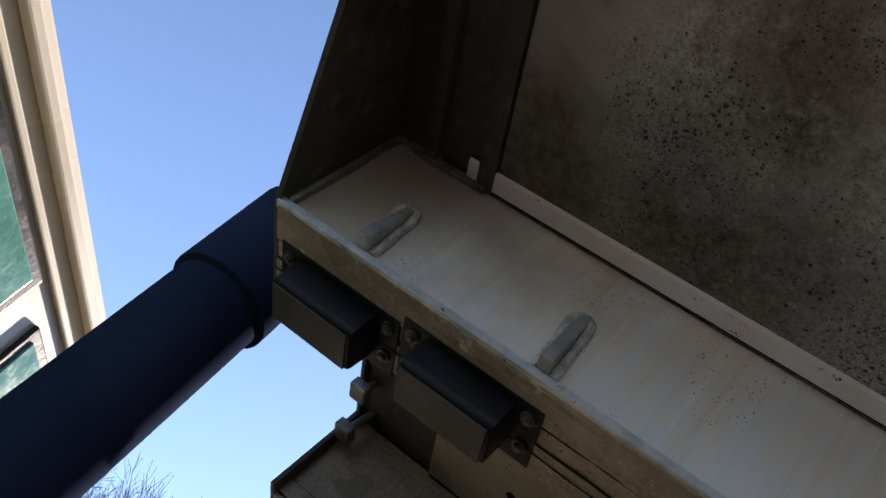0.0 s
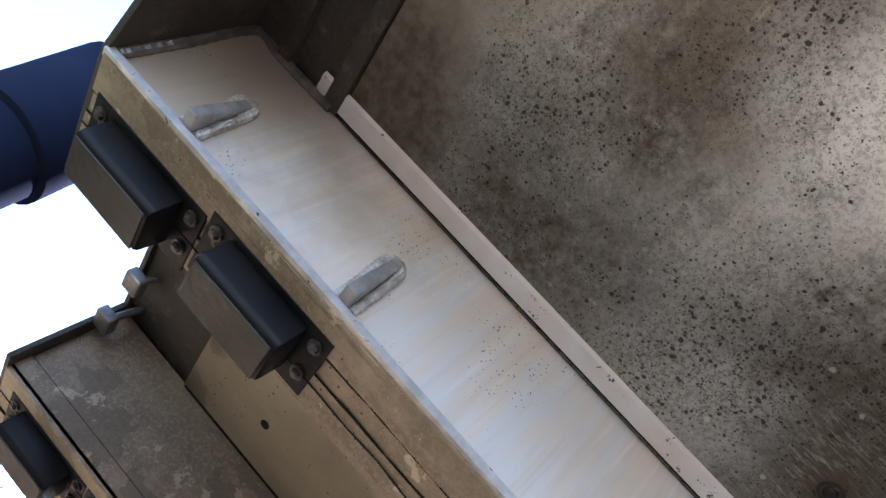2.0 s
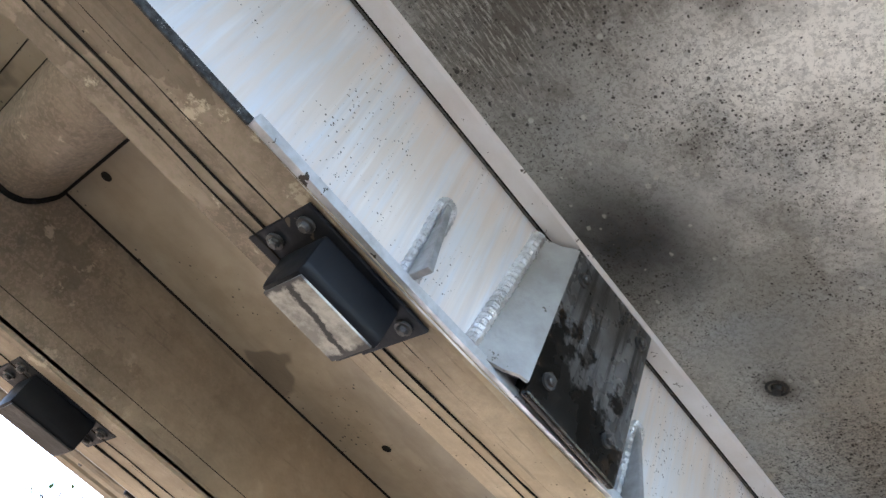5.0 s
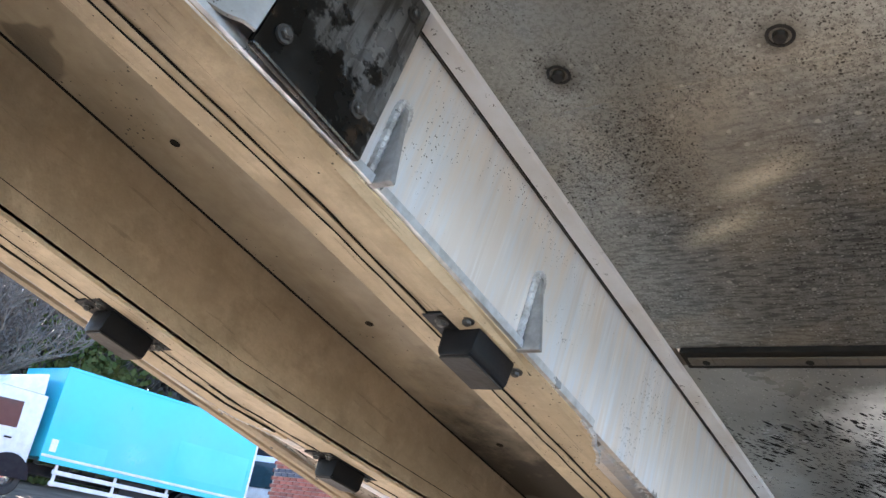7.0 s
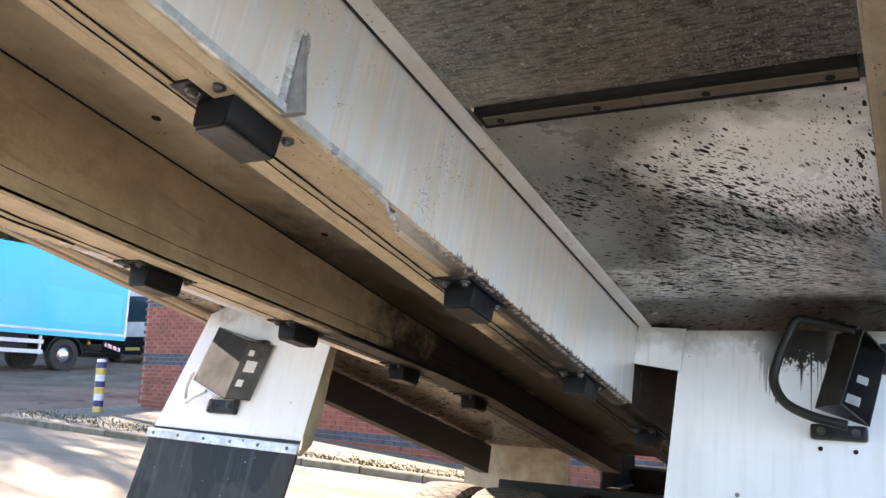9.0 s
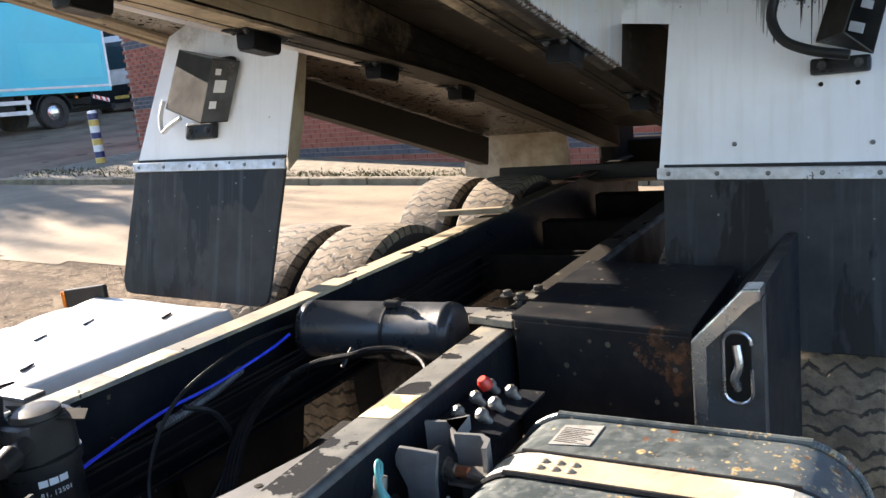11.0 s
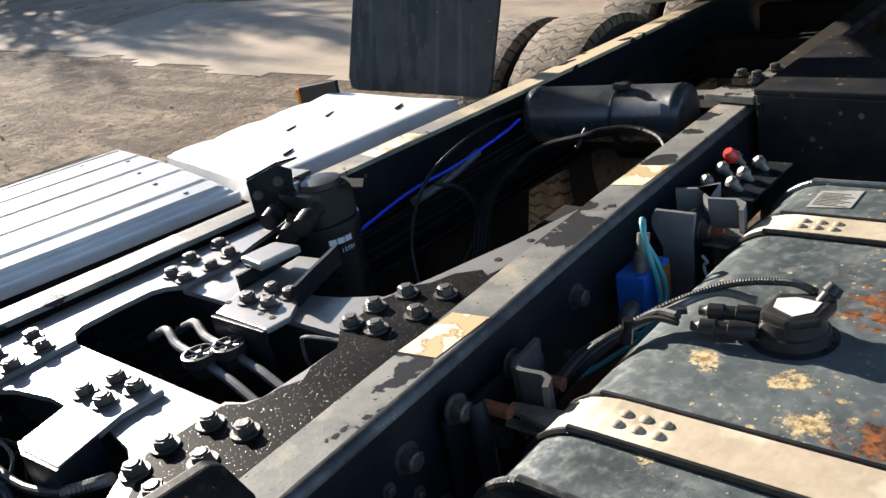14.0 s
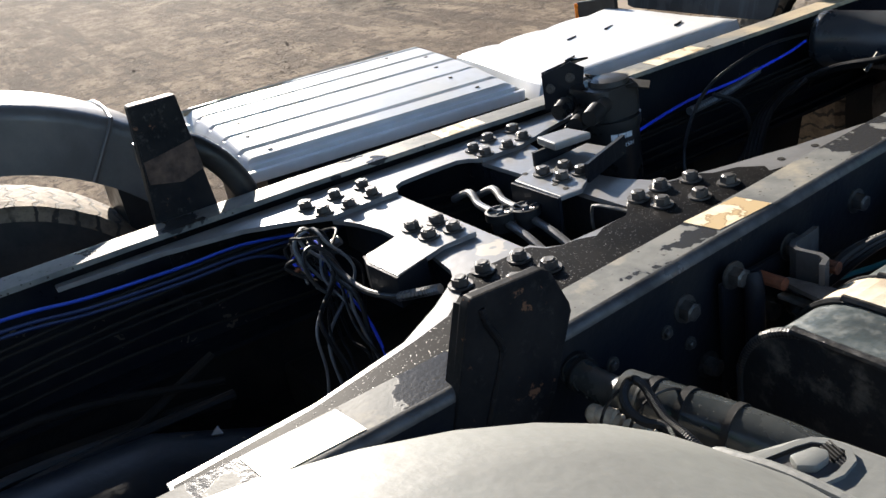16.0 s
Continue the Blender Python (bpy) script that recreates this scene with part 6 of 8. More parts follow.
# ---- wheels ----
def tyre_mesh(r=0.53, w=0.335):
    """A tyre with wavy ribs and cross cuts in its tread, axle along x."""
    bm = bmesh.new()
    seg = 144
    prof = [(-0.5, 0.62), (-0.5, 0.80), (-0.48, 0.92), (-0.455, 0.965), (-0.42, 0.988), (-0.30, 0.998), (-0.14, 1.003), (-0.05, 1.004), (0.05, 1.004), (0.14, 1.003), (0.30, 0.998), (0.42, 0.988), (0.455, 0.965), (0.48, 0.92), (0.5, 0.80), (0.5, 0.62)]
    rings = []
    for k in range(seg):
        a = 2 * math.pi * k / seg
        ring = []
        for i, (px_, pr) in enumerate(prof):
            cut = 0.004 if k % 3 == 0 and 2 < i < 13 and (i + k // 3) % 5 else 0
            ring.append(bm.verts.new((px_ * w, r * (pr - cut) * math.cos(a), r * (pr - cut) * math.sin(a))))
        rings.append(ring)
    for k in range(seg):
        u, v = rings[k], rings[(k + 1) % seg]
        for i in range(len(prof) - 1):
            f = bm.faces.new((u[i], u[i + 1], v[i + 1], v[i]))
            f.material_index = 0 if 1 < i < 13 else 1
    return mesh_of("tyre", bm, (M_TYRE, M_TYREDARK), False)


def rim_mesh(r=0.33, w=0.26):
    bm = lathe([(0.0, r), (0.05, r * 0.97), (0.08, r * 0.86), (0.30, r * 0.80), (0.34, r * 0.55), (0.30, r * 0.42), (0.10, r * 0.40), (0.10, 0.02)], (-w / 2, 0, 0), (w / 2, 0, 0), 32)
    for k in range(10):
        a = 2 * math.pi * k / 10
        rod((-0.09, 0.165 * math.cos(a), 0.165 * math.sin(a)), (-0.125, 0.165 * math.cos(a), 0.165 * math.sin(a)), 0.016, 0.014, 6, bm)
    return mesh_of("rim", bm, M_STEEL, True)


TYRE, RIM = tyre_mesh(), rim_mesh()


def wheel(x, y, outward, label):
    turn = pose(0, 0, 0) if outward < 0 else pose(0, 0, 0, 0, 0, 180)
    wl = fixed("wheel", TYRE, gearbox, Matrix.Translation((x, y, 0.53)) @ turn @ pose(0, 0, 0, 37 * (x + y)), label)
    fixed("rim", RIM, wl, Matrix())
    return wl


for y in (2.60, 3.97):
    for sx in (1, -1):
        wheel(sx * 1.085, y, sx, "dusty lorry tyre, outer of a twin pair")
        wheel(sx * 0.715, y, -sx, "dusty lorry tyre, inner of a twin pair")
for sx in (1, -1):
    wheel(sx * 1.15, -0.80, sx, "dark front tyre under a mudguard")
part("rear_mudguard", prism([(-1.48, 0.62), (-0.70, 0.62), (-0.72, 1.20), (-1.44, 1.42), (-1.48, 1.40)], "y", 4.88, 4.92), M_STRAP, gearbox, "tan muddy panel behind the rear wheels")
part("rear_mudguard", prism([(1.48, 0.62), (0.70, 0.62), (0.72, 1.20), (1.44, 1.42), (1.48, 1.40)], "y", 4.88, 4.92), M_SOOT, gearbox)
part("timber_batten", fix_m(box(-0.16, 0.16, -0.018, 0.018, -0.012, 0.012, 0.004), pose(-0.42, 2.95, 1.05, 0, 0, 15)), M_STRAP, gearbox, "weathered timber batten across the rail")
part("tail_lamp", box(-0.43, -0.33, 5.301, 5.33, 0.93, 0.99, 0.008), M_RED, gearbox, "red tail lamp")


# ---- mudguards of the second axle ----
def arc_guard(sx, mat, label, x0, x1, r, skirt, a0=4.0, joint=44):
    """An arched guard with rounded shoulders, an inner skirt and a bead where its two halves meet."""
    g = thing("front_mudguard", label, "mudguard")
    bm = bmesh.new()
    cy, cz = -0.80, 0.525
    rows_ = []
    for k in range(33):
        a = radians(a0 + (176 - a0) * k / 32)
        at = lambda rad: (cy + rad * math.cos(a), cz + rad * math.sin(a))
        rows_.append([bm.verts.new((sx * x, *at(rad))) for x, rad in ((x0, r - skirt), (x0, r - skirt + 0.006), (x0, r - 0.038), (x0, r - 0.03), (x0 + 0.006, r - 0.012), (x0 + 0.022, r), (x0 + 0.10, r + 0.012), (x1 - 0.10, r + 0.012), (x1 - 0.03, r), (x1, r - 0.025), (x1, r - 0.07))])
    for u, v in zip(rows_, rows_[1:]):
        for k in range(10):
            bm.faces.new((u[k], u[k + 1], v[k + 1], v[k]))
    bmesh.ops.recalc_face_normals(bm, faces=bm.faces)
    bm.normal_update()
    bmesh.ops.solidify(bm, geom=list(bm.faces), thickness=0.004)
    part("shell", bm, mat, g, "", True)
    a = radians(joint)
    part("joint_bead", hose([(sx * x, cy + (rad + 0.003) * math.cos(a), cz + (rad + 0.003) * math.sin(a)) for x, rad in ((x0 - 0.004, r - skirt), (x0 - 0.004, r - 0.02), (x0 + 0.03, r), (x0 + 0.12, r + 0.012), (x1 - 0.1, r + 0.012), (x1 - 0.02, r))], 0.006, 8, 5), mat, g)
    return g


near_guard = arc_guard(1, M_GREYPLASTIC, "grey plastic mudguard over the second axle wheel", 0.868, 1.27, 0.792, 0.11)
far_guard = arc_guard(-1, M_GREYGUARD, "dark grey plastic mudguard over the second axle wheel", 0.95, 1.29, 0.790, 0.17, 40, 57)
CZ = 1.06
cover = part("step_cover", prism([(0.850, -0.272), (0.862, -0.245), (0.900, -0.148), (0.915, -0.130), (0.935, -0.124), (1.0, -0.118), (1.25, -0.11), (1.25, -0.36), (0.93, -0.36)], "z", CZ - 0.03, CZ, bev=0.009), M_GREYPLASTIC, near_guard, "grey moulded step cover with a recessed grip", True)
part("cover_wall", prism([(0.855, -0.272), (0.903, -0.148), (0.93, -0.128), (1.24, -0.115), (1.24, -0.13), (0.94, -0.143), (0.915, -0.16), (0.87, -0.275)], "z", 0.80, CZ - 0.032), M_GREYPLASTIC, cover)
ring_o = [(0.880, -0.262), (0.905, -0.165), (0.912, -0.147), (0.930, -0.137), (0.947, -0.136), (0.960, -0.148), (0.964, -0.172), (0.952, -0.222), (0.928, -0.275)]
ring_i = [(0.888, -0.258), (0.911, -0.168), (0.917, -0.153), (0.932, -0.144), (0.945, -0.143), (0.954, -0.153), (0.957, -0.173), (0.945, -0.219), (0.924, -0.268)]
part("grip_rim", sheet(ring_o, [ring_i], CZ - 0.004, CZ + 0.005), M_GREYPLASTIC, cover)
part("grip_recess", prism(ring_i, "z", CZ - 0.01, CZ + 0.0006), M_GREYGUARD, cover, "dark recessed grip")
part("grip_wall", strip(ring_i[:4], 0.004, CZ + 0.0008, CZ + 0.004), M_BLACKPLASTIC, cover)
part("grip_pad", prism([(0.918, -0.188), (0.926, -0.162), (0.938, -0.158), (0.945, -0.166), (0.945, -0.184), (0.932, -0.196)], "z", CZ + 0.0008, CZ + 0.011, bev=0.004), M_GREYPLASTIC, cover, "", True)
for k in range(4):
    part("grip_rib", fix_m(box(-0.011, 0.011, -0.001, 0.001, 0, 0.005, 0.0008), pose(0.937, -0.157 + 0.0042 * k, CZ + 0.0008, 0, 0, -20)), M_BLACKPLASTIC, cover)
part("cover_seam", strip([(0.853, -0.268), (0.872, -0.290), (0.90, -0.318), (0.93, -0.345)], 0.005, CZ - 0.002, CZ + 0.0012), M_BLACKPLASTIC, cover)
# white step top and black elbow pipe beyond the far upright
far_step = thing("far_step", "white plastic step top beside the far mudguard", "step")
part("tread", prism([(-1.02, -0.42), (-1.30, -0.42), (-1.30, -0.16), (-1.02, -0.16)], "z", 1.06, 1.10, bev=0.01), M_WHITEPLASTIC, far_step)
part("riser", box(-1.28, -1.04, -0.40, -0.18, 0.60, 1.058), M_BLACKPLASTIC, far_step)
elbow = thing("far_pipe", "glossy black pipe behind the far upright", "pipe")
part("pipe", hose([(-0.60, -0.40, 1.16), (-0.59, -0.30, 1.155), (-0.58, -0.255, 1.125), (-0.575, -0.215, 1.07), (-0.57, -0.19, 1.0), (-0.57, -0.18, 0.85)], 0.030, 14, 6), M_BLACKPLASTIC, elbow, "", True)

# ---- fuel tank ----
tank = thing("fuel_tank", "dark weathered steel fuel tank with rust spots, strapped beside the rail", "fuel tank")


TX0, TX1, TZ0, TZ1 = 0.60, 1.24, 0.36, 0.965
part("shell", prism(round_rect(TX0, TX1, TZ0, TZ1, 0.12, 8), "y", 0.125, 1.16), M_TANK, tank, "", True)
for y in (0.125, 1.152):
    part("seam_rim", hose([(x, y + 0.004, z) for x, z in round_rect(TX0 - 0.002, TX1 + 0.002, TZ0 - 0.002, TZ1 + 0.002, 0.12, 16)] + [(TX1 + 0.002, y + 0.004, TZ1 - 0.122)], 0.0075, 10, 4, ribs=0.08), M_TANK, tank, "rolled tank seam")
for y0, y1 in ((0.245, 0.325), (0.90, 0.98)):
    ring = round_rect(TX0 - 0.006, TX1 + 0.006, TZ0 - 0.006, TZ1 + 0.006, 0.126, 8)
    inn = round_rect(TX0 + 0.001, TX1 - 0.001, TZ0 + 0.001, TZ1 - 0.001, 0.119, 8)
    bm = bmesh.new()
    va = [[bm.verts.new((x, y, z)) for x, z in lp] for lp in (ring, inn) for y in (y0, y1)]
    for k in range(len(ring)):
        j = (k + 1) % len(ring)
        for p_, q_ in ((0, 1), (1, 3), (3, 2), (2, 0)):
            bm.faces.new((va[p_][k], va[p_][j], va[q_][j], va[q_][k]))
    st = part("tank_strap", bm, M_STRAPTAN, tank, "dusty tan steel strap with rubber edging")
    for e in (y0 - 0.003, y1 + 0.003):
        part("rubber_edge", hose([(x, e, z) for x, z in round_rect(TX0 - 0.004, TX1 + 0.004, TZ0 - 0.004, TZ1 + 0.004, 0.125, 8)], 0.0055, 6, 2), M_RUBBER, st)
    for k in range(6):
        fixed("rivet", mesh_of("rivet", lathe([(0, 0.0085), (0.4, 0.008), (0.8, 0.0055), (1, 0.002)], (0, 0, 0), (0, 0, 0.0045), 12), M_STRAP, True) if (y0 < 0.5 and k == 0) else bpy.data.meshes["rivet.001"], st, Matrix.Translation((TX0 + 0.14 + 0.028 * (k // 2), y0 + (0.028 if k % 2 else 0.052), TZ1 + 0.006)))
    part("strap_end", prism([(0.555, y0 + 0.035), (TX0 + 0.075, y0 + 0.012), (TX0 + 0.075, y1 - 0.012), (0.555, y1 - 0.03)], "z", 0.930, 0.938), M_STEEL, tank, "tapered steel strap end")
    part("strap_end", box(0.55, TX0 + 0.05, y0 + 0.03, y1 - 0.035, 0.905, 0.913, 0.002), M_STEEL, tank)
rng = random.Random(5)
part("data_plate", prism([(0.716, 1.026), (0.791, 1.040), (0.790, 1.128), (0.717, 1.112)], "z", TZ1 + 0.0005, TZ1 + 0.002), M_DATAPLATE, tank, "pale grey maker's plate with worn print")
for k in range(9):
    part("print_bar", box(0.722, 0.784 - 0.010 * ((k * 5) % 3), 1.040 + 0.0075 * k, 1.0435 + 0.0075 * k, TZ1 + 0.0021, TZ1 + 0.0026), M_STEEL, tank)
# level sender with its cap and wires
SX, SY = 0.855, 0.565
snd = part("level_sender", lathe([(0, 0.060), (0.18, 0.062), (0.22, 0.052), (0.55, 0.050), (0.6, 0.046), (1, 0.044)], (SX, SY, TZ1 - 0.006), (SX, SY, TZ1 + 0.038), 26), M_BLACKPLASTIC, tank, "black plastic level sender with wet cap", True)
part("cap", prism([(SX - 0.035, SY - 0.03), (SX + 0.01, SY - 0.045), (SX + 0.045, SY - 0.02), (SX + 0.05, SY + 0.035), (SX + 0.03, SY + 0.05), (SX - 0.03, SY + 0.03)], "z", TZ1 + 0.034, TZ1 + 0.052, bev=0.006), M_BLACKPLASTIC, snd)
# thin white piece paints the sheen on top of the wet cap
part("cap_insert", prism([(SX - 0.02, SY - 0.015), (SX + 0.012, SY - 0.032), (SX + 0.032, SY - 0.012), (SX + 0.034, SY + 0.018), (SX + 0.0, SY + 0.022), (SX - 0.024, SY + 0.01)], "z", TZ1 + 0.0525, TZ1 + 0.0535), M_WHITEPLASTIC, snd, "white piece painting the sheen of the wet cap")
part("cap_stub", lathe([(0, 0.011), (0.5, 0.011), (0.6, 0.014), (1, 0.012)], (SX + 0.03, SY + 0.03, TZ1 + 0.045), (SX + 0.045, SY + 0.045, TZ1 + 0.068), 10), M_BLACKPLASTIC, snd, "", True)
for dy, z in ((-0.035, 0.022), (-0.005, 0.032)):
    part("plug", lathe([(0, 0.011), (0.15, 0.014), (0.4, 0.014), (0.42, 0.011), (0.6, 0.011), (0.62, 0.013), (0.85, 0.0125), (0.9, 0.008), (1, 0.007)], (SX - 0.035, SY + dy - 0.005, TZ1 + z), (SX - 0.125, SY + dy - 0.02, TZ1 + z), 14), M_BLACKPLASTIC, snd, "", True)

# ---- black tool box and alloy tank behind ----
tool_box = thing("tool_box", "black steel box with chipped rusty edge", "tool box")
tb = [(0.436, 1.490), (0.886, 1.436), (0.880, 1.990), (0.441, 2.045)]
part("body", prism([(x + (0.004 if x < 0.6 else -0.004), y + (0.004 if y < 1.7 else -0.004)) for x, y in tb], "z", 0.62, 1.046, bev=0.004), M_CHIPPED, tool_box)
part("lid", prism(tb, "z", 1.046, 1.062, bev=0.004), M_CHIPPED, tool_box, "black lid, rusty along its front edge")
part("lid_stop", rod((0.452, 1.474, 1.020), (0.452, 1.486, 1.020), 0.008, None, 12), M_SOOT, tool_box)
alloy = thing("alloy_locker", "narrow dark locker with a bright folded alloy edge and latch", "locker")
edge_o = [(0.895, 0.46), (0.895, 1.056), (1.000, 1.170), (1.035, 1.172), (1.035, 1.148), (1.012, 1.140), (0.922, 1.046), (0.922, 0.46)]
part("alloy_edge", prism(edge_o, "y", 1.385, 1.45, bev=0.004), M_CHROMETANK, alloy, "polished folded alloy edge")
face_ = [(0.922, 0.46), (0.922, 1.044), (1.010, 1.138), (1.035, 1.146), (1.035, 0.46)]
face = part("face_panel", prism(face_, "y", 1.405, 1.447), M_STEELDARK, alloy, "dull grey face panel")
latch = part("latch_recess", fix_m(prism(round_rect(-0.026, 0.026, -0.075, 0.075, 0.025), "y", -0.004, 0.0), pose(0.985, 1.4045, 1.0)), M_SOOT, face, "oval latch recess")
part("latch_rim", hose([(0.985 + x, 1.400, 1.0 + z) for x, z in round_rect(-0.028, 0.028, -0.077, 0.077, 0.026) + [(0.028, 0.0)]], 0.004, 6, 2), M_CHROMETANK, face)
part("latch_handle", hose([(0.985, 1.396, 0.955), (0.980, 1.388, 0.98), (0.990, 1.388, 1.01), (0.984, 1.396, 1.05)], 0.009, 8, 5), M_CHROMETANK, face, "bright bent latch handle", True)
part("body", prism([(0.905, 0.46), (0.905, 1.046), (1.004, 1.158), (1.033, 1.160), (1.033, 0.46)], "y", 1.452, 1.98), M_DARK, alloy)

# ---- air tank, filter, valves ----
air = thing("air_tank", "small black air tank slung across the frame", "air tank")
part("cylinder", lathe([(0, 0.03), (0.010, 0.064), (0.024, 0.080), (0.036, 0.0835), (0.055, 0.084), (0.06, 0.086), (0.085, 0.086), (0.09, 0.084), (0.91, 0.084), (0.915, 0.086), (0.94, 0.086), (0.945, 0.084), (0.964, 0.0835), (0.976, 0.080), (0.99, 0.064), (1, 0.03)], (-0.322, 1.615, 0.943), (0.196, 1.665, 0.943), 36), M_AIRTANK, air, "", True)
part("strap", hose([(-0.01 + 0.003 * math.cos(a), 1.648 + 0.089 * math.cos(a), 0.943 + 0.089 * math.sin(a)) for a in [2 * math.pi * k / 24 for k in range(25)]], 0.006, 6, 1), M_RUBBER, air)
part("buckle", box(-0.02, 0.028, 1.605, 1.63, 1.022, 1.042, 0.005), M_BLACKPLASTIC, air)
part("bung", rod((-0.352, 1.613, 0.943), (-0.31, 1.617, 0.943), 0.02, None, 12), M_BLACKPLASTIC, air)

filt = thing("fuel_filter", "black fuel filter canister with white print", "fuel filter")
FX, FY = -0.22, 0.635
part("canister", lathe([(0, 0.06), (0.06, 0.080), (0.85, 0.080), (0.9, 0.086), (1.0, 0.086)], (FX, FY, 0.78), (FX, FY, 1.0), 28), M_BLACKPLASTIC, filt, "", True)
part("head", prism(round_rect(FX - 0.07, FX + 0.065, FY - 0.065, FY + 0.07, 0.03), "z", 1.0, 1.078, bev=0.006), M_BLACKPLASTIC, filt, "", True)
part("head_cap", lathe([(0, 0.05), (0.7, 0.048), (1, 0.03)], (FX + 0.01, FY + 0.01, 1.078), (FX + 0.01, FY + 0.01, 1.096), 20), M_BLACKPLASTIC, filt, "", True)
mount = part("mount", plate(((FX - 0.125, FY - 0.085, 1.02), (FX - 0.055, FY - 0.020, 1.045), (FX - 0.050, FY - 0.010, 1.118), (FX - 0.075, FY - 0.030, 1.135), (FX - 0.125, FY - 0.085, 1.112)), 0.006), M_DARK, filt, "black bolted mounting plate")
part("mount_top", plate(((FX - 0.125, FY - 0.085, 1.112), (FX - 0.075, FY - 0.030, 1.135), (FX - 0.10, FY + 0.05, 1.120), (FX - 0.16, FY - 0.01, 1.10)), 0.005), M_DARK, filt)
part("mount_tail", plate(((FX - 0.050, FY - 0.010, 1.10), (FX + 0.085, FY + 0.075, 1.075), (FX + 0.11, FY + 0.045, 1.068), (FX + 0.02, FY - 0.02, 1.085)), 0.004), M_DUSTYBLACK, filt, "dusty tail of the mounting plate")
for p_ in ((FX - 0.108, FY - 0.076, 1.075), (FX - 0.070, FY - 0.041, 1.098)):
    fixed("bolt", SMALL_BOLT, mount, Matrix.Translation(p_) @ pose(0, 0, 0, 90, 0, 42))
for k, (dx, dy, z) in enumerate(((-0.05, -0.10, 1.05), (0.02, -0.11, 1.03), (0.06, -0.10, 1.05), (-0.02, -0.10, 1.0))):
    part("port", lathe([(0, 0.018), (0.4, 0.018), (0.5, 0.024), (1, 0.02)], (FX + dx, FY + 0.5 * dy, z), (FX + dx + 0.03, FY + dy - 0.03, z - 0.01), 12), M_BLACKPLASTIC, filt, "", True)


def writing(text, size, parent, m, mat, name="print"):
    cu = bpy.data.curves.new(name, "FONT")
    cu.body, cu.size, cu.extrude = text, size, 0.0006
    cu.materials.append(mat)
    ob = new(name, cu)
    me = bpy.data.meshes.new_from_object(ob)
    bpy.data.objects.remove(ob)
    me.materials.clear()
    me.materials.append(mat)
    ob = new(name, me)
    ob.parent = parent
    ob.matrix_basis = m
    return ob


valve = thing("air_valve", "blue solenoid valve block with teal hoses", "valve")
part("block", box(0.478, 0.538, 0.72, 0.82, 0.845, 0.930, 0.005), M_BLUE, valve)
part("label", box(0.538, 0.540, 0.765, 0.815, 0.85, 0.92), M_ORANGELABEL, valve)
part("stem", lathe([(0, 0.016), (0.5, 0.016), (0.55, 0.012), (1, 0.012)], (0.515, 0.755, 0.925), (0.515, 0.775, 0.995), 14), M_STEEL, valve, "", True)
part("stem", lathe([(0, 0.016), (0.6, 0.019), (1, 0.012)], (0.51, 0.72, 0.87), (0.52, 0.67, 0.858), 14), M_STEEL, valve, "", True)
part("hose", hose([(0.515, 0.772, 0.985), (0.515, 0.778, 1.012), (0.52, 0.765, 1.026), (0.528, 0.75, 1.012), (0.538, 0.745, 0.97), (0.55, 0.748, 0.91), (0.553, 0.738, 0.86), (0.54, 0.69, 0.835), (0.525, 0.665, 0.85)], 0.0052, 8, 6), M_TEAL, valve, "thin teal air hose")
part("hose", hose([(0.532, 0.748, 0.99), (0.548, 0.76, 0.94), (0.558, 0.76, 0.88), (0.55, 0.70, 0.838), (0.52, 0.62, 0.82), (0.50, 0.50, 0.83)], 0.0052, 8, 6), M_TEAL, valve)

bracket_a = thing("tank_bracket", "black bent steel tank bracket bolted to the rail", "bracket", "tank brackets")
part("hook", strip([(0.524, 0.410), (0.529, 0.370), (0.530, 0.345), (0.538, 0.330), (0.552, 0.325), (0.590, 0.329), (0.604, 0.322), (0.612, 0.300)], 0.009, 0.85, 0.975), M_STEELDARK, bracket_a)
part("upright", box(0.496, 0.506, 0.20, 0.40, 0.74, 0.945, 0.003), M_DARK, bracket_a)
part("tie_bar", hose([(0.525, 0.245, 0.955), (0.535, 0.240, 0.93), (0.54, 0.235, 0.85), (0.54, 0.235, 0.74)], 0.016, 12, 5), M_DARK, bracket_a, "muddy tie bar", True)
for y, z in ((0.225, 0.955), (0.365, 0.95), (0.30, 0.86)):
    fixed("bolt", HEAVY_BOLT, bracket_a, Matrix.Translation((0.506, y, z)) @ pose(0, 0, 0, 0, 90))
part("stud", rod((0.53, 0.26, 0.945), (0.575, 0.262, 0.945), 0.011, None, 10), M_RUST, bracket_a, "rusty stud")
part("stud", rod((0.53, 0.355, 0.94), (0.60, 0.36, 0.94), 0.011, None, 10), M_RUST, bracket_a)
bracket_b = thing("tank_bracket", "grey bent steel tank bracket bolted to the rail", "bracket", "tank brackets")
part("hook", strip([(0.458, 1.02), (0.50, 1.03), (0.533, 1.066), (0.529, 1.035), (0.531, 1.0), (0.545, 0.985), (0.598, 0.992), (0.618, 0.978), (0.628, 0.94)], 0.009, 0.885, 0.985), M_BRACKETGREY, bracket_b)
part("upright", prism([(0.470, 0.74), (0.545, 0.74), (0.549, 0.83), (0.549, 0.93), (0.563, 0.992), (0.480, 0.993), (0.470, 0.975), (0.470, 0.955), (0.494, 0.915), (0.494, 0.82)], "y", 0.885, 0.895, bev=0.003), M_BRACKETGREY, bracket_b)
part("cheek", prism([(0.897, 0.74), (0.99, 0.78), (0.99, 0.94), (0.93, 0.985), (0.897, 0.985)], "x", 0.538, 0.547, bev=0.003), M_DARK, bracket_b)
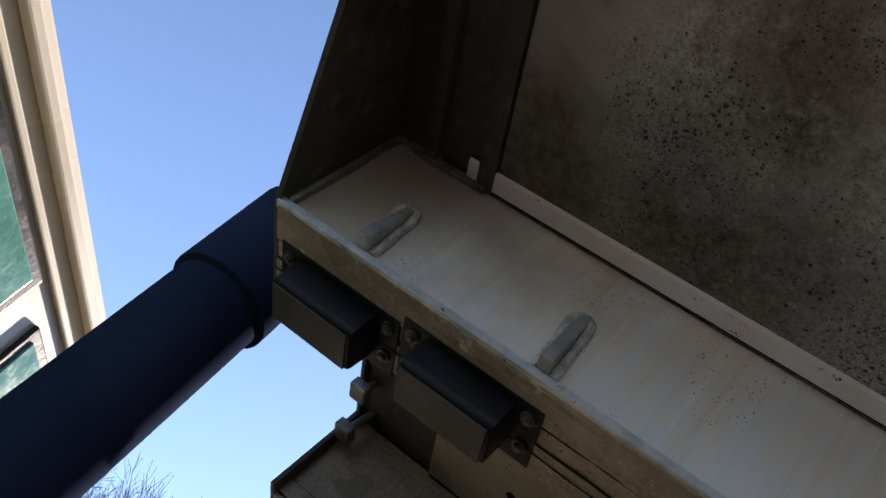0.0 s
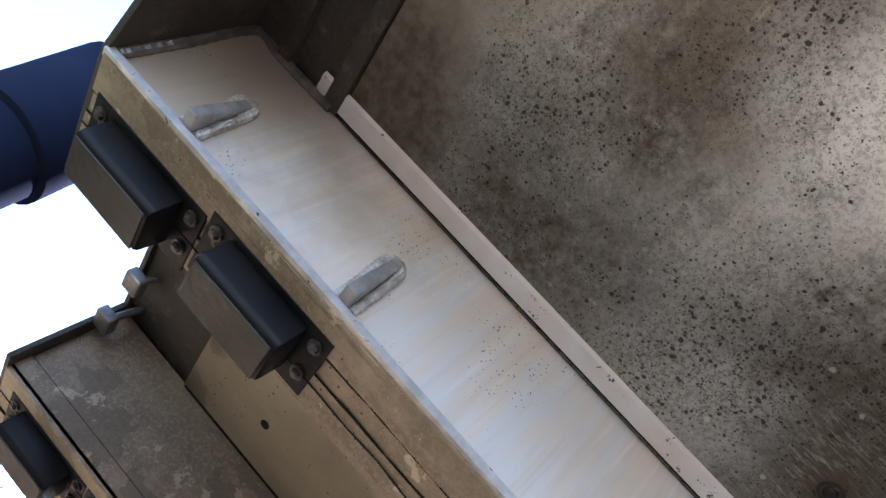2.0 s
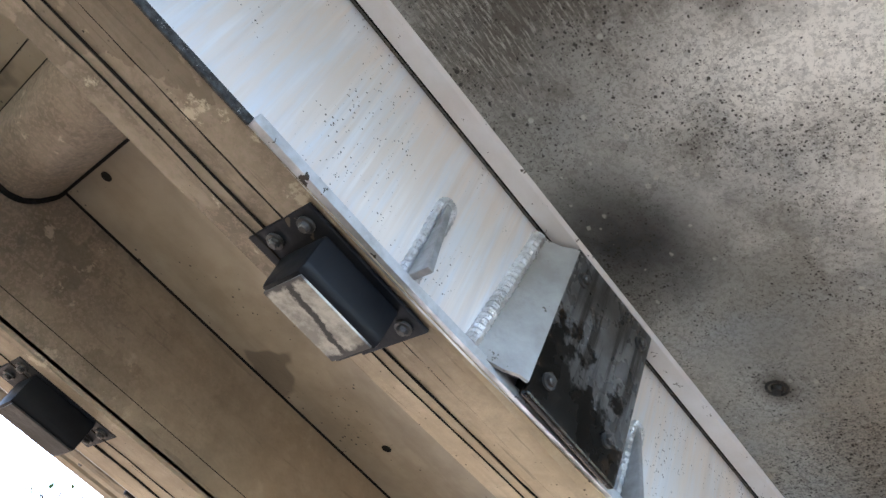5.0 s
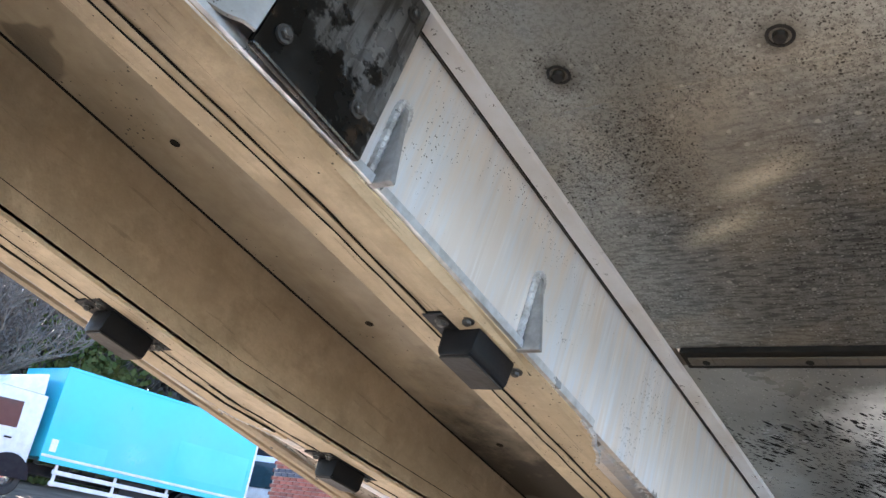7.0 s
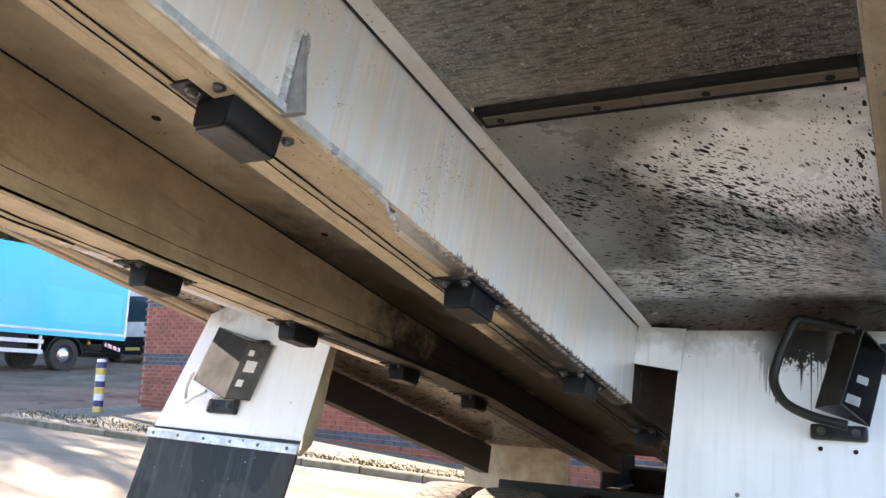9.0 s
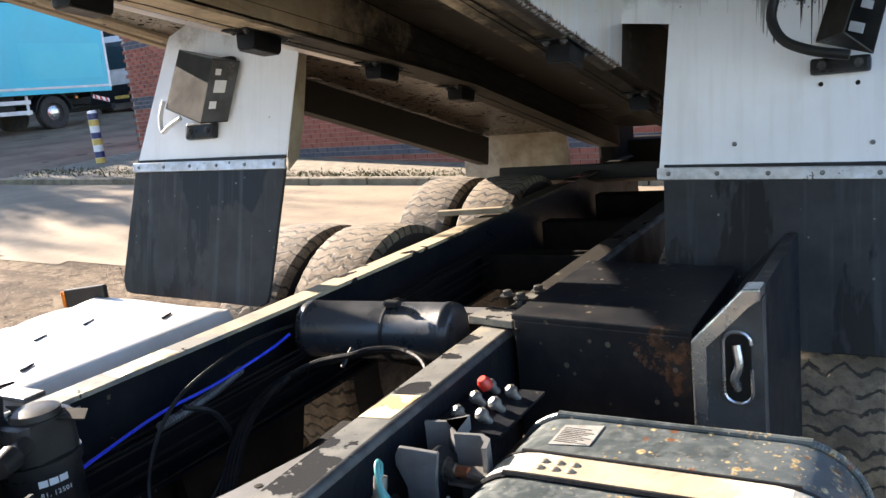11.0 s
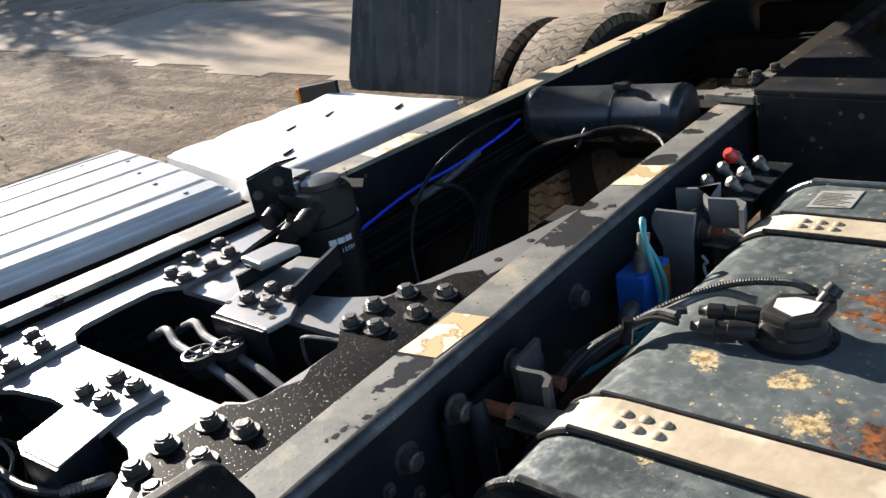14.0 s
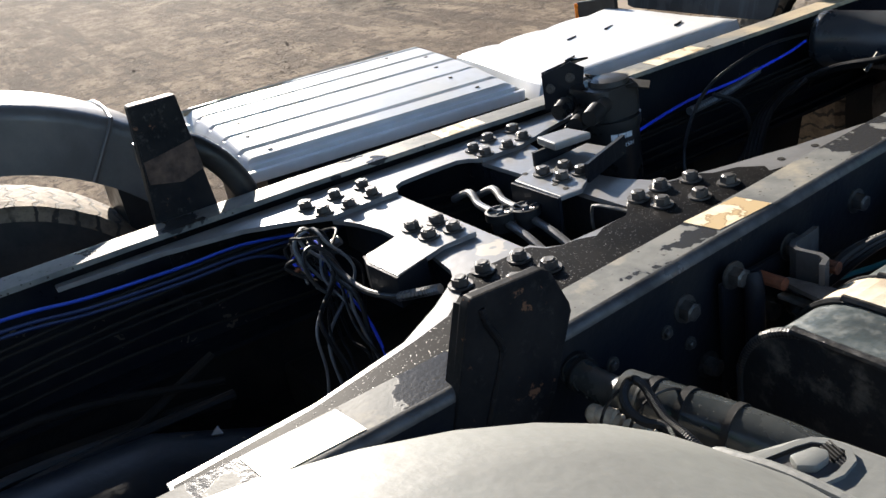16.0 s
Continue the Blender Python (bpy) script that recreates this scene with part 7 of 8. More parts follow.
fixed("bolt", HEAVY_BOLT, bracket_b, Matrix.Translation((0.547, 0.935, 0.935)) @ pose(0, 0, 0, 0, 90))
part("stud", rod((0.56, 0.935, 0.935), (0.595, 0.935, 0.935), 0.010, None, 10), M_RUST, bracket_b, "rusty stud")
part("wire_knot", hose([(0.565, 0.90, 0.90), (0.572, 0.905, 0.885), (0.562, 0.91, 0.875), (0.570, 0.90, 0.862), (0.575, 0.905, 0.85)], 0.003, 6, 6), M_LABEL, bracket_b, "scrap of pale twisted wire")

coup = thing("air_couplings", "cluster of steel test couplings with one red cap", "couplings")
part("plate", prism([(1.06, 0.948), (1.29, 0.948), (1.29, 0.954), (1.06, 0.954)], "x", 0.44, 0.60), M_DARK, coup)
for k, (x, y) in enumerate(((0.50, 1.08), (0.555, 1.08), (0.50, 1.16), (0.555, 1.14), (0.56, 1.21), (0.50, 1.23))):
    part("coupling", lathe([(0, 0.009), (0.5, 0.009), (0.55, 0.014), (0.85, 0.014), (1, 0.008)], (x, y + 0.03, 0.954), (x - 0.015, y + 0.012, 0.984), 12), M_STEEL, coup, "", True)
part("red_cap", lathe([(0, 0.016), (0.6, 0.016), (1, 0.01)], (0.488, 1.235, 0.975), (0.482, 1.225, 0.998), 14), M_RED, coup, "", True)

# ---- covers on the far side ----
deck = thing("battery_cover", "white ridged plastic cover of the battery box", "cover")
bm = bmesh.new()
n_r = 110
rows_ = []
for i in range(n_r + 1):
    f = i / n_r
    x = -0.725 - 0.565 * f
    z = 0.985 + 0.085 * f + 0.012 * math.sin(math.pi * f)
    ph = (f * 5.2 + 0.18) % 1.0
    ridge = 0.009 if f > 0.05 and f < 0.96 and 0.07 < ph < 0.93 else 0.0
    ridge -= 0.02 if f in (0, 1) else 0.0
    rows_.append([bm.verts.new((x - 0.10 * (1 - g), -0.115 + 0.885 * g, z + ridge * (1 if 0.03 < g < 0.97 else 0) - (0.03 if g in (0, 1) else 0) - 0.035 * max(0.0, 0.10 - f) * (1 if g < 0.05 else 0))) for g in (0, 0.03, 0.05, 0.5, 0.95, 0.97, 1.0)])
for u, v in zip(rows_, rows_[1:]):
    for k in range(6):
        bm.faces.new((u[k], u[k + 1], v[k + 1], v[k]))
bm.normal_update()
bmesh.ops.solidify(bm, geom=list(bm.faces), thickness=0.005)
part("lid", bm, M_WHITEPLASTIC, deck, "", True)
part("front_lip", prism([(-0.825, -0.115), (-0.725, 0.77), (-0.70, 0.75), (-0.80, -0.135)], "z", 0.945, 0.978, bev=0.008), M_WHITEPLASTIC, deck)
part("box", prism([(-0.84, -0.05), (-0.74, 0.72), (-1.26, 0.72), (-1.30, -0.05)], "z", 0.55, 0.95), M_DARK, deck)
for f, g in ((0.10, 0.12), (0.10, 0.86), (0.30, 0.10), (0.30, 0.84), (0.49, 0.12), (0.49, 0.86), (0.88, 0.30), (0.88, 0.80), (0.70, 0.16), (0.70, 0.9)):
    z = 0.985 + 0.085 * f + 0.012 * math.sin(math.pi * f) + 0.0092
    x, y = -0.725 - 0.565 * f - 0.10 * (1 - g), -0.115 + 0.885 * g
    part("screw_hole", rod((x, y, z - 0.002), (x, y, z + 0.0005), 0.0075, None, 12), M_SOOT, deck)
part("side_rail", hose([(-1.335, -0.10, 1.07), (-1.325, 0.30, 1.07), (-1.318, 0.66, 1.07)], 0.010, 8, 3), M_STRAP, deck, "tan rail beyond the cover")
deck2 = thing("air_box_cover", "white moulded cover with shallow pockets", "cover")
bm = bmesh.new()
N = 48
g_ = []
for i in range(N + 1):
    row = []
    for j in range(N + 1):
        f, g = i / N, j / N
        x = -0.64 - 0.61 * f + 0.03 * g * (1 - f)
        y = 0.86 + 0.76 * g - 0.10 * (1 - f) * (1 - g)
        z = 0.992 + 0.009 * min(1, max(0, f - 0.30) * 2.6) * abs(math.sin(math.pi * 3.5 * g + 0.4)) ** 0.6 + 0.010 * f
        if f < 0.03 or f > 0.97 or g < 0.03 or g > 0.97:
            z -= 0.05 if (f in (0, 1) or g in (0, 1)) else 0.006
        row.append(bm.verts.new((x, y, z)))
    g_.append(row)
for i in range(N):
    for j in range(N):
        bm.faces.new((g_[i][j], g_[i + 1][j], g_[i + 1][j + 1], g_[i][j + 1]))
bm.normal_update()
bmesh.ops.solidify(bm, geom=list(bm.faces), thickness=0.005)
part("lid", bm, M_WHITEPLASTIC, deck2, "", True)
part("box", box(-1.22, -0.66, 0.88, 1.58, 0.5, 0.95), M_DARK, deck2)
# dark rods laid on the lid stand for shade in the groove ends
for x, y in ((-0.76, 1.476), (-0.97, 1.35), (-0.985, 1.19), (-0.775, 1.0)):
    part("pocket", rod((x + 0.010, y - 0.026, 1.002 + (0.007 if x < -0.9 else 0.001)), (x - 0.010, y + 0.026, 1.002 + (0.007 if x < -0.9 else 0.001)), 0.0045, 0.003, 8), M_BLACKPLASTIC, deck2, "dark rod painting the shade in a shallow groove end")
part("clip", box(-0.70, -0.56, 0.84, 0.90, 0.985, 0.998, 0.004), M_STEEL, deck2)
mk = thing("side_marker", "orange side marker lamp on a black plate", "marker lamp")
part("plate", prism([(-1.40, 0.965), (-1.18, 0.99), (-1.18, 1.062), (-1.40, 1.035)], "y", 1.58, 1.60, bev=0.004), M_BLACKPLASTIC, mk)
part("lens", box(-1.412, -1.395, 1.575, 1.60, 0.972, 1.03, 0.003), M_ORANGE, mk)
part("arm", rod((-1.22, 1.59, 1.0), (-1.10, 1.55, 0.90), 0.012, None, 8), M_DARK, mk)

# ---- pipes, hoses and cables ----
for pts in ([(0.466, 0.140, 0.900), (0.470, 0.173, 0.872), (0.468, 0.204, 0.786), (0.475, 0.246, 0.68)], [(0.466, 0.105, 0.880), (0.470, 0.115, 0.866), (0.468, 0.166, 0.774), (0.475, 0.222, 0.69)]):
    part("cable", hose(pts, 0.0028, 6, 6), M_GREYCABLE, frame_, "thin grey earth cable")
part("conduit", hose([(0.462, 0.0, 0.92), (0.466, 0.05, 0.885), (0.466, 0.11, 0.83), (0.475, 0.16, 0.75)], 0.006, 8, 20, ribs=0.15), M_RUBBER, frame_)
for y, z in ((0.133, 0.915), (0.085, 0.908), (0.138, 0.862), (-0.036, 0.913), (0.273, 0.919)):
    fixed("bolt", SMALL_BOLT, frame_, Matrix.Translation((rail_x(y), y, z)) @ pose(0, 0, 0, 0, 90))
pipe = thing("filler_pipe", "thick black rubber pipe with clamps beside the mudguard", "pipe")
part("stub", hose([(0.460, -0.098, 0.948), (0.487, -0.104, 0.945), (0.530, -0.113, 0.943), (0.583, -0.113, 0.942), (0.625, -0.104, 0.942)], 0.024, 16, 6), M_PIPE, pipe, "narrow pipe end", True)
part("pipe", hose([(0.606, -0.107, 0.942), (0.640, -0.099, 0.942), (0.673, -0.092, 0.942), (0.722, -0.078, 0.941), (0.770, -0.067, 0.939), (0.84, -0.048, 0.93), (0.94, -0.02, 0.90)], 0.038, 20, 6), M_PIPE, pipe, "", True)
part("reducer", lathe([(0, 0.0245), (0.35, 0.029), (0.75, 0.037), (1, 0.0385)], (0.590, -0.111, 0.942), (0.640, -0.099, 0.942), 20), M_PIPE, pipe, "", True)
for f, w, r in (((0.505, -0.108, 0.944), (0.009, -0.0018, 0), 0.0262), ((0.522, -0.111, 0.9435), (0.009, -0.001, 0), 0.0262), ((0.645, -0.098, 0.942), (0.009, 0.002, 0), 0.0405), ((0.690, -0.087, 0.9415), (0.009, 0.0025, 0), 0.0405), ((0.752, -0.071, 0.9395), (0.009, 0.0022, 0), 0.0405)):
    part("clamp", lathe([(0, r), (1, r)], f, tuple(p + q for p, q in zip(f, w)), 24), M_RUBBER, pipe, "", True)
plugs = thing("plug_connectors", "pair of dusty cable plugs tied to the pipe", "connector")
for p0, p1 in (((0.598, -0.166, 0.945), (0.645, -0.150, 0.945)), ((0.655, -0.158, 0.945), (0.695, -0.144, 0.945))):
    part("plug", lathe([(0, 0.008), (0.1, 0.013), (0.3, 0.013), (0.33, 0.010), (0.42, 0.010), (0.45, 0.014), (0.8, 0.014), (0.85, 0.009), (1, 0.009)], p0, p1, 14), M_PLUG, plugs, "dusty beige plug", True)
part("conduit", hose([(0.757, -0.166, 0.975), (0.731, -0.157, 0.985), (0.705, -0.167, 0.985), (0.676, -0.164, 0.985), (0.651, -0.149, 0.986), (0.636, -0.128, 0.988), (0.640, -0.118, 0.990), (0.660, -0.121, 0.990), (0.689, -0.135, 0.990), (0.720, -0.148, 0.988), (0.756, -0.153, 0.985), (0.797, -0.157, 0.975)], 0.0055, 8, 26, ribs=0.16), M_RUBBER, plugs, "ribbed black conduit loop")
for x, y in ((0.640, -0.128), (0.680, -0.118)):
    part("tie", hose([(x + 0.004 * math.cos(a), y + 0.050 * math.cos(a), 0.945 + 0.045 * math.sin(a)) for a in [0.524 * i for i in range(13)]], 0.0022, 6, 2), M_BLACKPLASTIC, plugs)
bundle = thing("cable_bundle", "loose tied bundle of thin grey and black cables in the frame", "cables")
for k in range(13):
    j = lambda s_: rng.gauss(0, s_)
    ex, ey = rng.uniform(0.05, 0.30), rng.uniform(-0.36, -0.20)
    top = rng.uniform(0.985, 1.03)
    pts = [(-0.10 + j(0.02), -0.24 + j(0.02), 0.94), (-0.155 + j(0.02), -0.245 + j(0.015), top - 0.02), (-0.15 + j(0.015), -0.225 + j(0.02), top), (-0.115 + j(0.02), -0.21 + j(0.015), top - 0.015),
           (-0.06 + j(0.02), -0.22 + j(0.02), 0.96), (0.3 * ex, 0.5 * ey - 0.12 + j(0.02), 0.90 + j(0.02)), (0.7 * ex, 0.75 * ey - 0.06, 0.84 + j(0.02)), (ex, ey, 0.74 + j(0.03))]
    part("cable", hose(pts, rng.choice((0.0027, 0.0032, 0.0032, 0.0045)), 8, 7), M_BLUECABLE if k == 4 else rng.choice((M_GREYCABLE, M_HOSE, M_HOSE, M_GREYCABLE)), bundle)
part("cable_loop", hose([(-0.06 + 0.045 * math.cos(a), -0.235 + 0.03 * math.sin(a), 0.975 - 0.035 * math.cos(a)) for a in [0.5 * i for i in range(14)]], 0.0038, 8, 4), M_RUBBER, bundle)
part("cable", hose([(-0.10, -0.21, 0.99), (-0.03, -0.21, 0.965), (0.05, -0.205, 0.955), (0.14, -0.185, 0.965), (0.20, -0.16, 0.985)], 0.0065, 10, 8), M_RUBBER, bundle)
part("conduit", hose([(0.14, -0.185, 0.966), (0.20, -0.158, 0.986), (0.225, -0.148, 0.995)], 0.008, 8, 16, ribs=0.18), M_GREYCABLE, bundle, "ribbed grey conduit end")
part("copper_end", hose([(-0.13, -0.255, 0.965), (-0.145, -0.27, 0.955)], 0.004, 6, 2), M_RUST, bundle, "bare copper wire ends")
part("cable_end", rod((-0.185, -0.20, 0.955), (-0.155, -0.15, 0.98), 0.011, 0.010, 10), M_STEEL, bundle, "grey pipe stub")
couple = thing("round_couplings", "two round black hose couplings in the frame window", "couplings")
for x, y in ((0.005, 0.135), (0.032, 0.178)):
    cp = part("coupling", lathe([(0, 0.020), (0.5, 0.024), (0.55, 0.031), (0.92, 0.031), (0.94, 0.026), (0.80, 0.024), (0.80, 0.004)], (x, y, 0.935), (x, y, 0.982), 20), M_BLACKPLASTIC, couple, "", True)
    part("hub", rod((x, y, 0.97), (x, y, 0.981), 0.010, 0.006, 10), M_GREYCABLE, cp)
    for k in range(6):
        a = radians(60 * k + 12)
        part("spoke", rod((x + 0.009 * math.cos(a), y + 0.009 * math.sin(a), 0.976), (x + 0.026 * math.cos(a), y + 0.026 * math.sin(a), 0.979), 0.002, None, 5), M_GREYCABLE, cp)
for x, y in ((0.0, 0.135), (0.03, 0.178)):
    part("hose", hose([(x - 0.02, y, 0.968), (x - 0.09, y + 0.012, 0.965), (x - 0.15, y + 0.03, 0.972), (x - 0.22, y + 0.03, 0.94)], 0.0085, 10, 6), M_GREYCABLE, couple)
    part("hose", hose([(x + 0.03, y, 0.955), (x + 0.10, y - 0.008, 0.948), (x + 0.19, y - 0.02, 0.93)], 0.0085, 10, 6), M_GREYCABLE, couple)
lines = thing("brake_lines", "black and blue plastic air lines along the frame", "air lines")
for k in range(7):
    z = rng.uniform(0.78, 0.94)
    dz = lambda: rng.gauss(0, 0.014)
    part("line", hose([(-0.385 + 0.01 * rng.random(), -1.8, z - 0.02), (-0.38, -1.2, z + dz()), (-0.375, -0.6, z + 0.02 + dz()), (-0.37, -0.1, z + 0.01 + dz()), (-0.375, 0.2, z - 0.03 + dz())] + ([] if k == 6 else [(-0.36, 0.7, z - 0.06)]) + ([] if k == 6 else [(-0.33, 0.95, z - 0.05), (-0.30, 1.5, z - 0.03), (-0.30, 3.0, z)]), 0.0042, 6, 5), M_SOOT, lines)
for dz, y1 in ((0.0, -0.12), (-0.022, 0.05), (-0.034, -0.2)):
    part("line", hose([(-0.378, -1.8, 1.0 + dz), (-0.376, -1.1, 0.995 + dz), (-0.374, -0.77, 0.990 + dz), (-0.372, -0.62, 0.973 + dz), (-0.370, -0.43, 0.964 + dz), (-0.368, -0.28, 0.962 + dz), (-0.365, y1, 0.93 + dz)], 0.0038, 6, 5), M_BLUEMID if dz == 0 else M_BLUEDIM, lines, "bright blue air line" if dz == 0 else "blue air line, coloured darker as out of the sun")
part("line", hose([(-0.20, 0.66, 0.92), (-0.255, 0.80, 0.915), (-0.285, 1.0, 0.925), (-0.28, 1.18, 0.93), (-0.265, 1.38, 0.955), (-0.27, 1.48, 0.97)], 0.0042, 8, 6), M_BLUECABLE, lines, "bright blue air line")
part("line", hose([(-0.27, 0.98, 0.90), (-0.29, 1.08, 0.895), (-0.285, 1.18, 0.91), (-0.28, 1.28, 0.935)], 0.011, 8, 20, ribs=0.15), M_GREYCABLE, lines, "ribbed grey conduit")
part("line", hose([(-0.12, 0.80, 0.72), (-0.17, 0.85, 0.86), (-0.22, 1.0, 0.965), (-0.26, 1.25, 1.0), (-0.30, 1.45, 0.985), (-0.32, 1.60, 0.965)], 0.005, 6, 8), M_RUBBER, lines)
part("line", hose([(-0.2, 1.0, 0.95), (-0.18, 1.08, 0.90), (-0.17, 1.1, 0.80), (-0.19, 1.0, 0.68)], 0.007, 6, 8), M_RUBBER, lines)
for k in range(4):
    o = 0.011 * k
    part("hose", hose([(-0.02 + o, 0.86, 0.70), (-0.12 + o, 1.05, 0.83), (-0.19 + o, 1.19, 0.855 + 0.004 * k), (-0.205 + o, 1.325, 0.885 + 0.005 * k), (-0.125 + o, 1.37, 0.92 + 0.006 * k), (-0.01 + o, 1.39 - 0.5 * o, 0.948 + 0.006 * k), (0.08, 1.42 - o, 0.962 + 0.006 * k), (0.165, 1.425 - o, 0.966 + 0.006 * k), (0.255, 1.385 - o, 0.958 + 0.005 * k), (0.31, 1.32 - o, 0.93)], 0.0075, 8, 7), M_HOSE, lines, "bent black hose bundle")
for p_, q_ in (((-0.19, 1.30, 0.87), (-0.15, 1.32, 0.91)), ((0.0, 1.36, 0.935), (0.01, 1.40, 0.975)), ((0.19, 1.43, 0.955), (0.19, 1.38, 0.99))):
    part("cable_tie", rod(p_, q_, 0.006, None, 8), M_BLACKPLASTIC, lines)
harness = thing("sender_harness", "black wiring over the fuel tank", "wiring")
part("conduit", hose([(SX + 0.02, SY + 0.04, 1.02), (SX - 0.02, SY + 0.045, 1.027), (SX - 0.10, SY + 0.03, 1.018), (0.68, 0.545, 0.995), (0.60, 0.47, 0.955), (0.55, 0.42, 0.92)], 0.0055, 8, 40, ribs=0.14), M_RUBBER, harness, "ribbed black conduit")
part("conduit", hose([(SX - 0.06, SY + 0.025, 1.0), (SX - 0.12, SY + 0.02, 1.005), (0.68, 0.53, 0.99), (0.62, 0.48, 0.96), (0.56, 0.42, 0.915)], 0.0065, 10, 8), M_STEEL, harness)
for k in range(3):
    part("cable", hose([(SX - 0.145, SY - 0.055 + 0.03 * (k % 2), 0.987 + 0.006 * k), (0.66, 0.505 + 0.008 * k, 0.985), (0.60, 0.455, 0.955 - 0.008 * k), (0.555, 0.40, 0.905 - 0.012 * k), (0.53, 0.33, 0.85)], 0.005 + 0.001 * k, 8, 7), M_RUBBER, harness)
part("cable_tie", rod((0.635, 0.485, 0.95), (0.64, 0.488, 0.99), 0.009, None, 8), M_BLACKPLASTIC, harness)
part("cable", hose([(0.60, 0.52, 0.93), (0.585, 0.44, 0.945), (0.575, 0.36, 0.92), (0.565, 0.30, 0.87)], 0.008, 8, 6), M_RUBBER, harness)

# print on the filter: a bold mark of three bars and a part number round the canister
for k in range(3):
    a = radians(-30 + 14 * k)
    part("bold_mark", fix_m(box(-0.0085, 0.0085, -0.001, 0.0015, -0.009, 0.009, 0.0), pose(FX + 0.0805 * math.cos(a), FY + 0.0805 * math.sin(a), 0.966, 0, 0, math.degrees(a) + 90)), M_LABEL, filt)
for k, ch in enumerate("81.12501"):
    a = radians(-36 + 5.6 * k)
    writing(ch, 0.0135, filt, Matrix.Translation((FX + 0.0815 * math.cos(a), FY + 0.0815 * math.sin(a), 0.936)) @ pose(0, 0, 0, 90, 0, math.degrees(a) + 90), M_LABEL)


# ---- yard ----
def ground_z(x, y):
    """The yard is level by the lorry and climbs gently beyond."""
    d = -0.77 * x + 0.64 * y - 3.0
    return 0.055 * max(0.0, min(d, 40.0))


def laid(name, xs, ys, lift, mat, label, category="ground", clip=None):
    bm = bmesh.new()
    g = [[bm.verts.new((x, y, ground_z(x, y) + lift)) for y in ys] for x in xs]
    for i in range(len(xs) - 1):
        for j in range(len(ys) - 1):
            c = ((xs[i] + xs[i + 1]) / 2, (ys[j] + ys[j + 1]) / 2)
            if clip is None or clip(*c):
                bm.faces.new((g[i][j], g[i + 1][j], g[i + 1][j + 1], g[i][j + 1]))
    loose = [v for v in bm.verts if not v.link_faces]
    bmesh.ops.delete(bm, geom=loose, context="VERTS")
    ob = new(name, mesh_of(name, bm, mat))
    return tagged(ob, label, category, kind="structure")


def steps(a, b, n):
    return [a + (b - a) * k / n for k in range(n + 1)]


far_steps = [-900, -400, -200, -100, -70] + steps(-55, 40, 95) + [60, 120, 300, 900]
laid("ground", far_steps, [-900, -300, -100] + steps(-50, 60, 110) + [80, 150, 400, 900], 0.0, M_DIRT, "brown dirty gravelled yard ground")


def kerb_y(x):
    return 8.35 + 0.055 * (x + 12)


wob = random.Random(3)
EDGE = {round(x, 2): wob.uniform(-0.15, 0.15) for x in steps(-40, 14, 216)}
laid("pavement", steps(-26, 12, 152), steps(3.5, 11, 60), 0.006, M_CONC, "pale worn concrete apron with tree shadows", "pavement",
     lambda x, y: y > 4.75 + 0.10 * (x + 6) * (-1 if x < -6 else 0.6) + 0.12 * math.sin(x * 3.1) and y < kerb_y(x))
laid("road", steps(-60, -12.6, 60), steps(4.0, 48, 70), 0.012, M_ROAD, "damp grey asphalt road beyond the yard", "road", lambda x, y: y > 5.2 - 0.35 * (x + 12.6) * 0.2)
# kerb stones along the verge
kerb = tagged(new("kerb"), "low weathered concrete kerb along the verge", "kerb", kind="structure")
for k in range(26):
    x0 = -12.4 + 0.92 * k
    bm = bmesh.new()
    vs = []
    for x in (x0, x0 + 0.9):
        y = kerb_y(x)
        z = ground_z(x, y)
        vs.append([bm.verts.new((x, y + dy, z + dz)) for dy, dz in ((0, -0.1), (0.01, 0.085), (0.03, 0.10), (0.13, 0.10), (0.13, -0.1))])
    for i in range(5):
        bm.faces.new((vs[0][i], vs[0][(i + 1) % 5], vs[1][(i + 1) % 5], vs[1][i]))
    bm.faces.new(vs[0])
    bm.faces.new(vs[1][::-1])
    part("kerb_stone", bm, M_KERB, kerb)
laid("verge", steps(-12.4, 12, 120), steps(8.3, 16, 60), 0.085, M_KERB, "paved verge along the brick building", "pavement", lambda x, y: y > kerb_y(x) + 0.12)
gr = random.Random(11)
bm = bmesh.new()
for k in range(5200):
    x = gr.uniform(-12.4, 6)
    y = kerb_y(x) + 0.15 + abs(gr.gauss(0, 0.22)) + (0.6 if x < -9 else 0) * gr.random()
    z = ground_z(x, y) + 0.083
    h, a = gr.uniform(0.01, 0.045), gr.uniform(0, 6.28)
    v = [bm.verts.new((x + 0.012 * math.cos(a), y + 0.012 * math.sin(a), z)), bm.verts.new((x - 0.012 * math.cos(a), y - 0.012 * math.sin(a), z)), bm.verts.new((x + gr.uniform(-0.03, 0.03), y + gr.uniform(-0.03, 0.03), z + h))]
    bm.faces.new(v)
ob = new("grass", mesh_of("grass", bm, M_GRASS))
tagged(ob, "mossy yellow-green grass along the kerb", "grass", kind="stuff")
bm = bmesh.new()
for k in range(2600):
    x, y = gr.uniform(-9, -1.6), gr.uniform(-3.5, 5.2)
    z = ground_z(x, y)
    s = abs(gr.gauss(0, 0.006)) + 0.004
    vs = [bm.verts.new((x + s * gr.uniform(0.6, 1.3) * math.cos(a), y + s * gr.uniform(0.6, 1.3) * math.sin(a), z - 0.002)) for a in (0, 1.3, 2.5, 3.8, 5.1)]
    top = bm.verts.new((x, y, z + s * 0.8))
    for i in range(5):
        bm.faces.new((vs[i], vs[(i + 1) % 5], top))
ob = new("gravel", mesh_of("gravel", bm, M_DIRT))
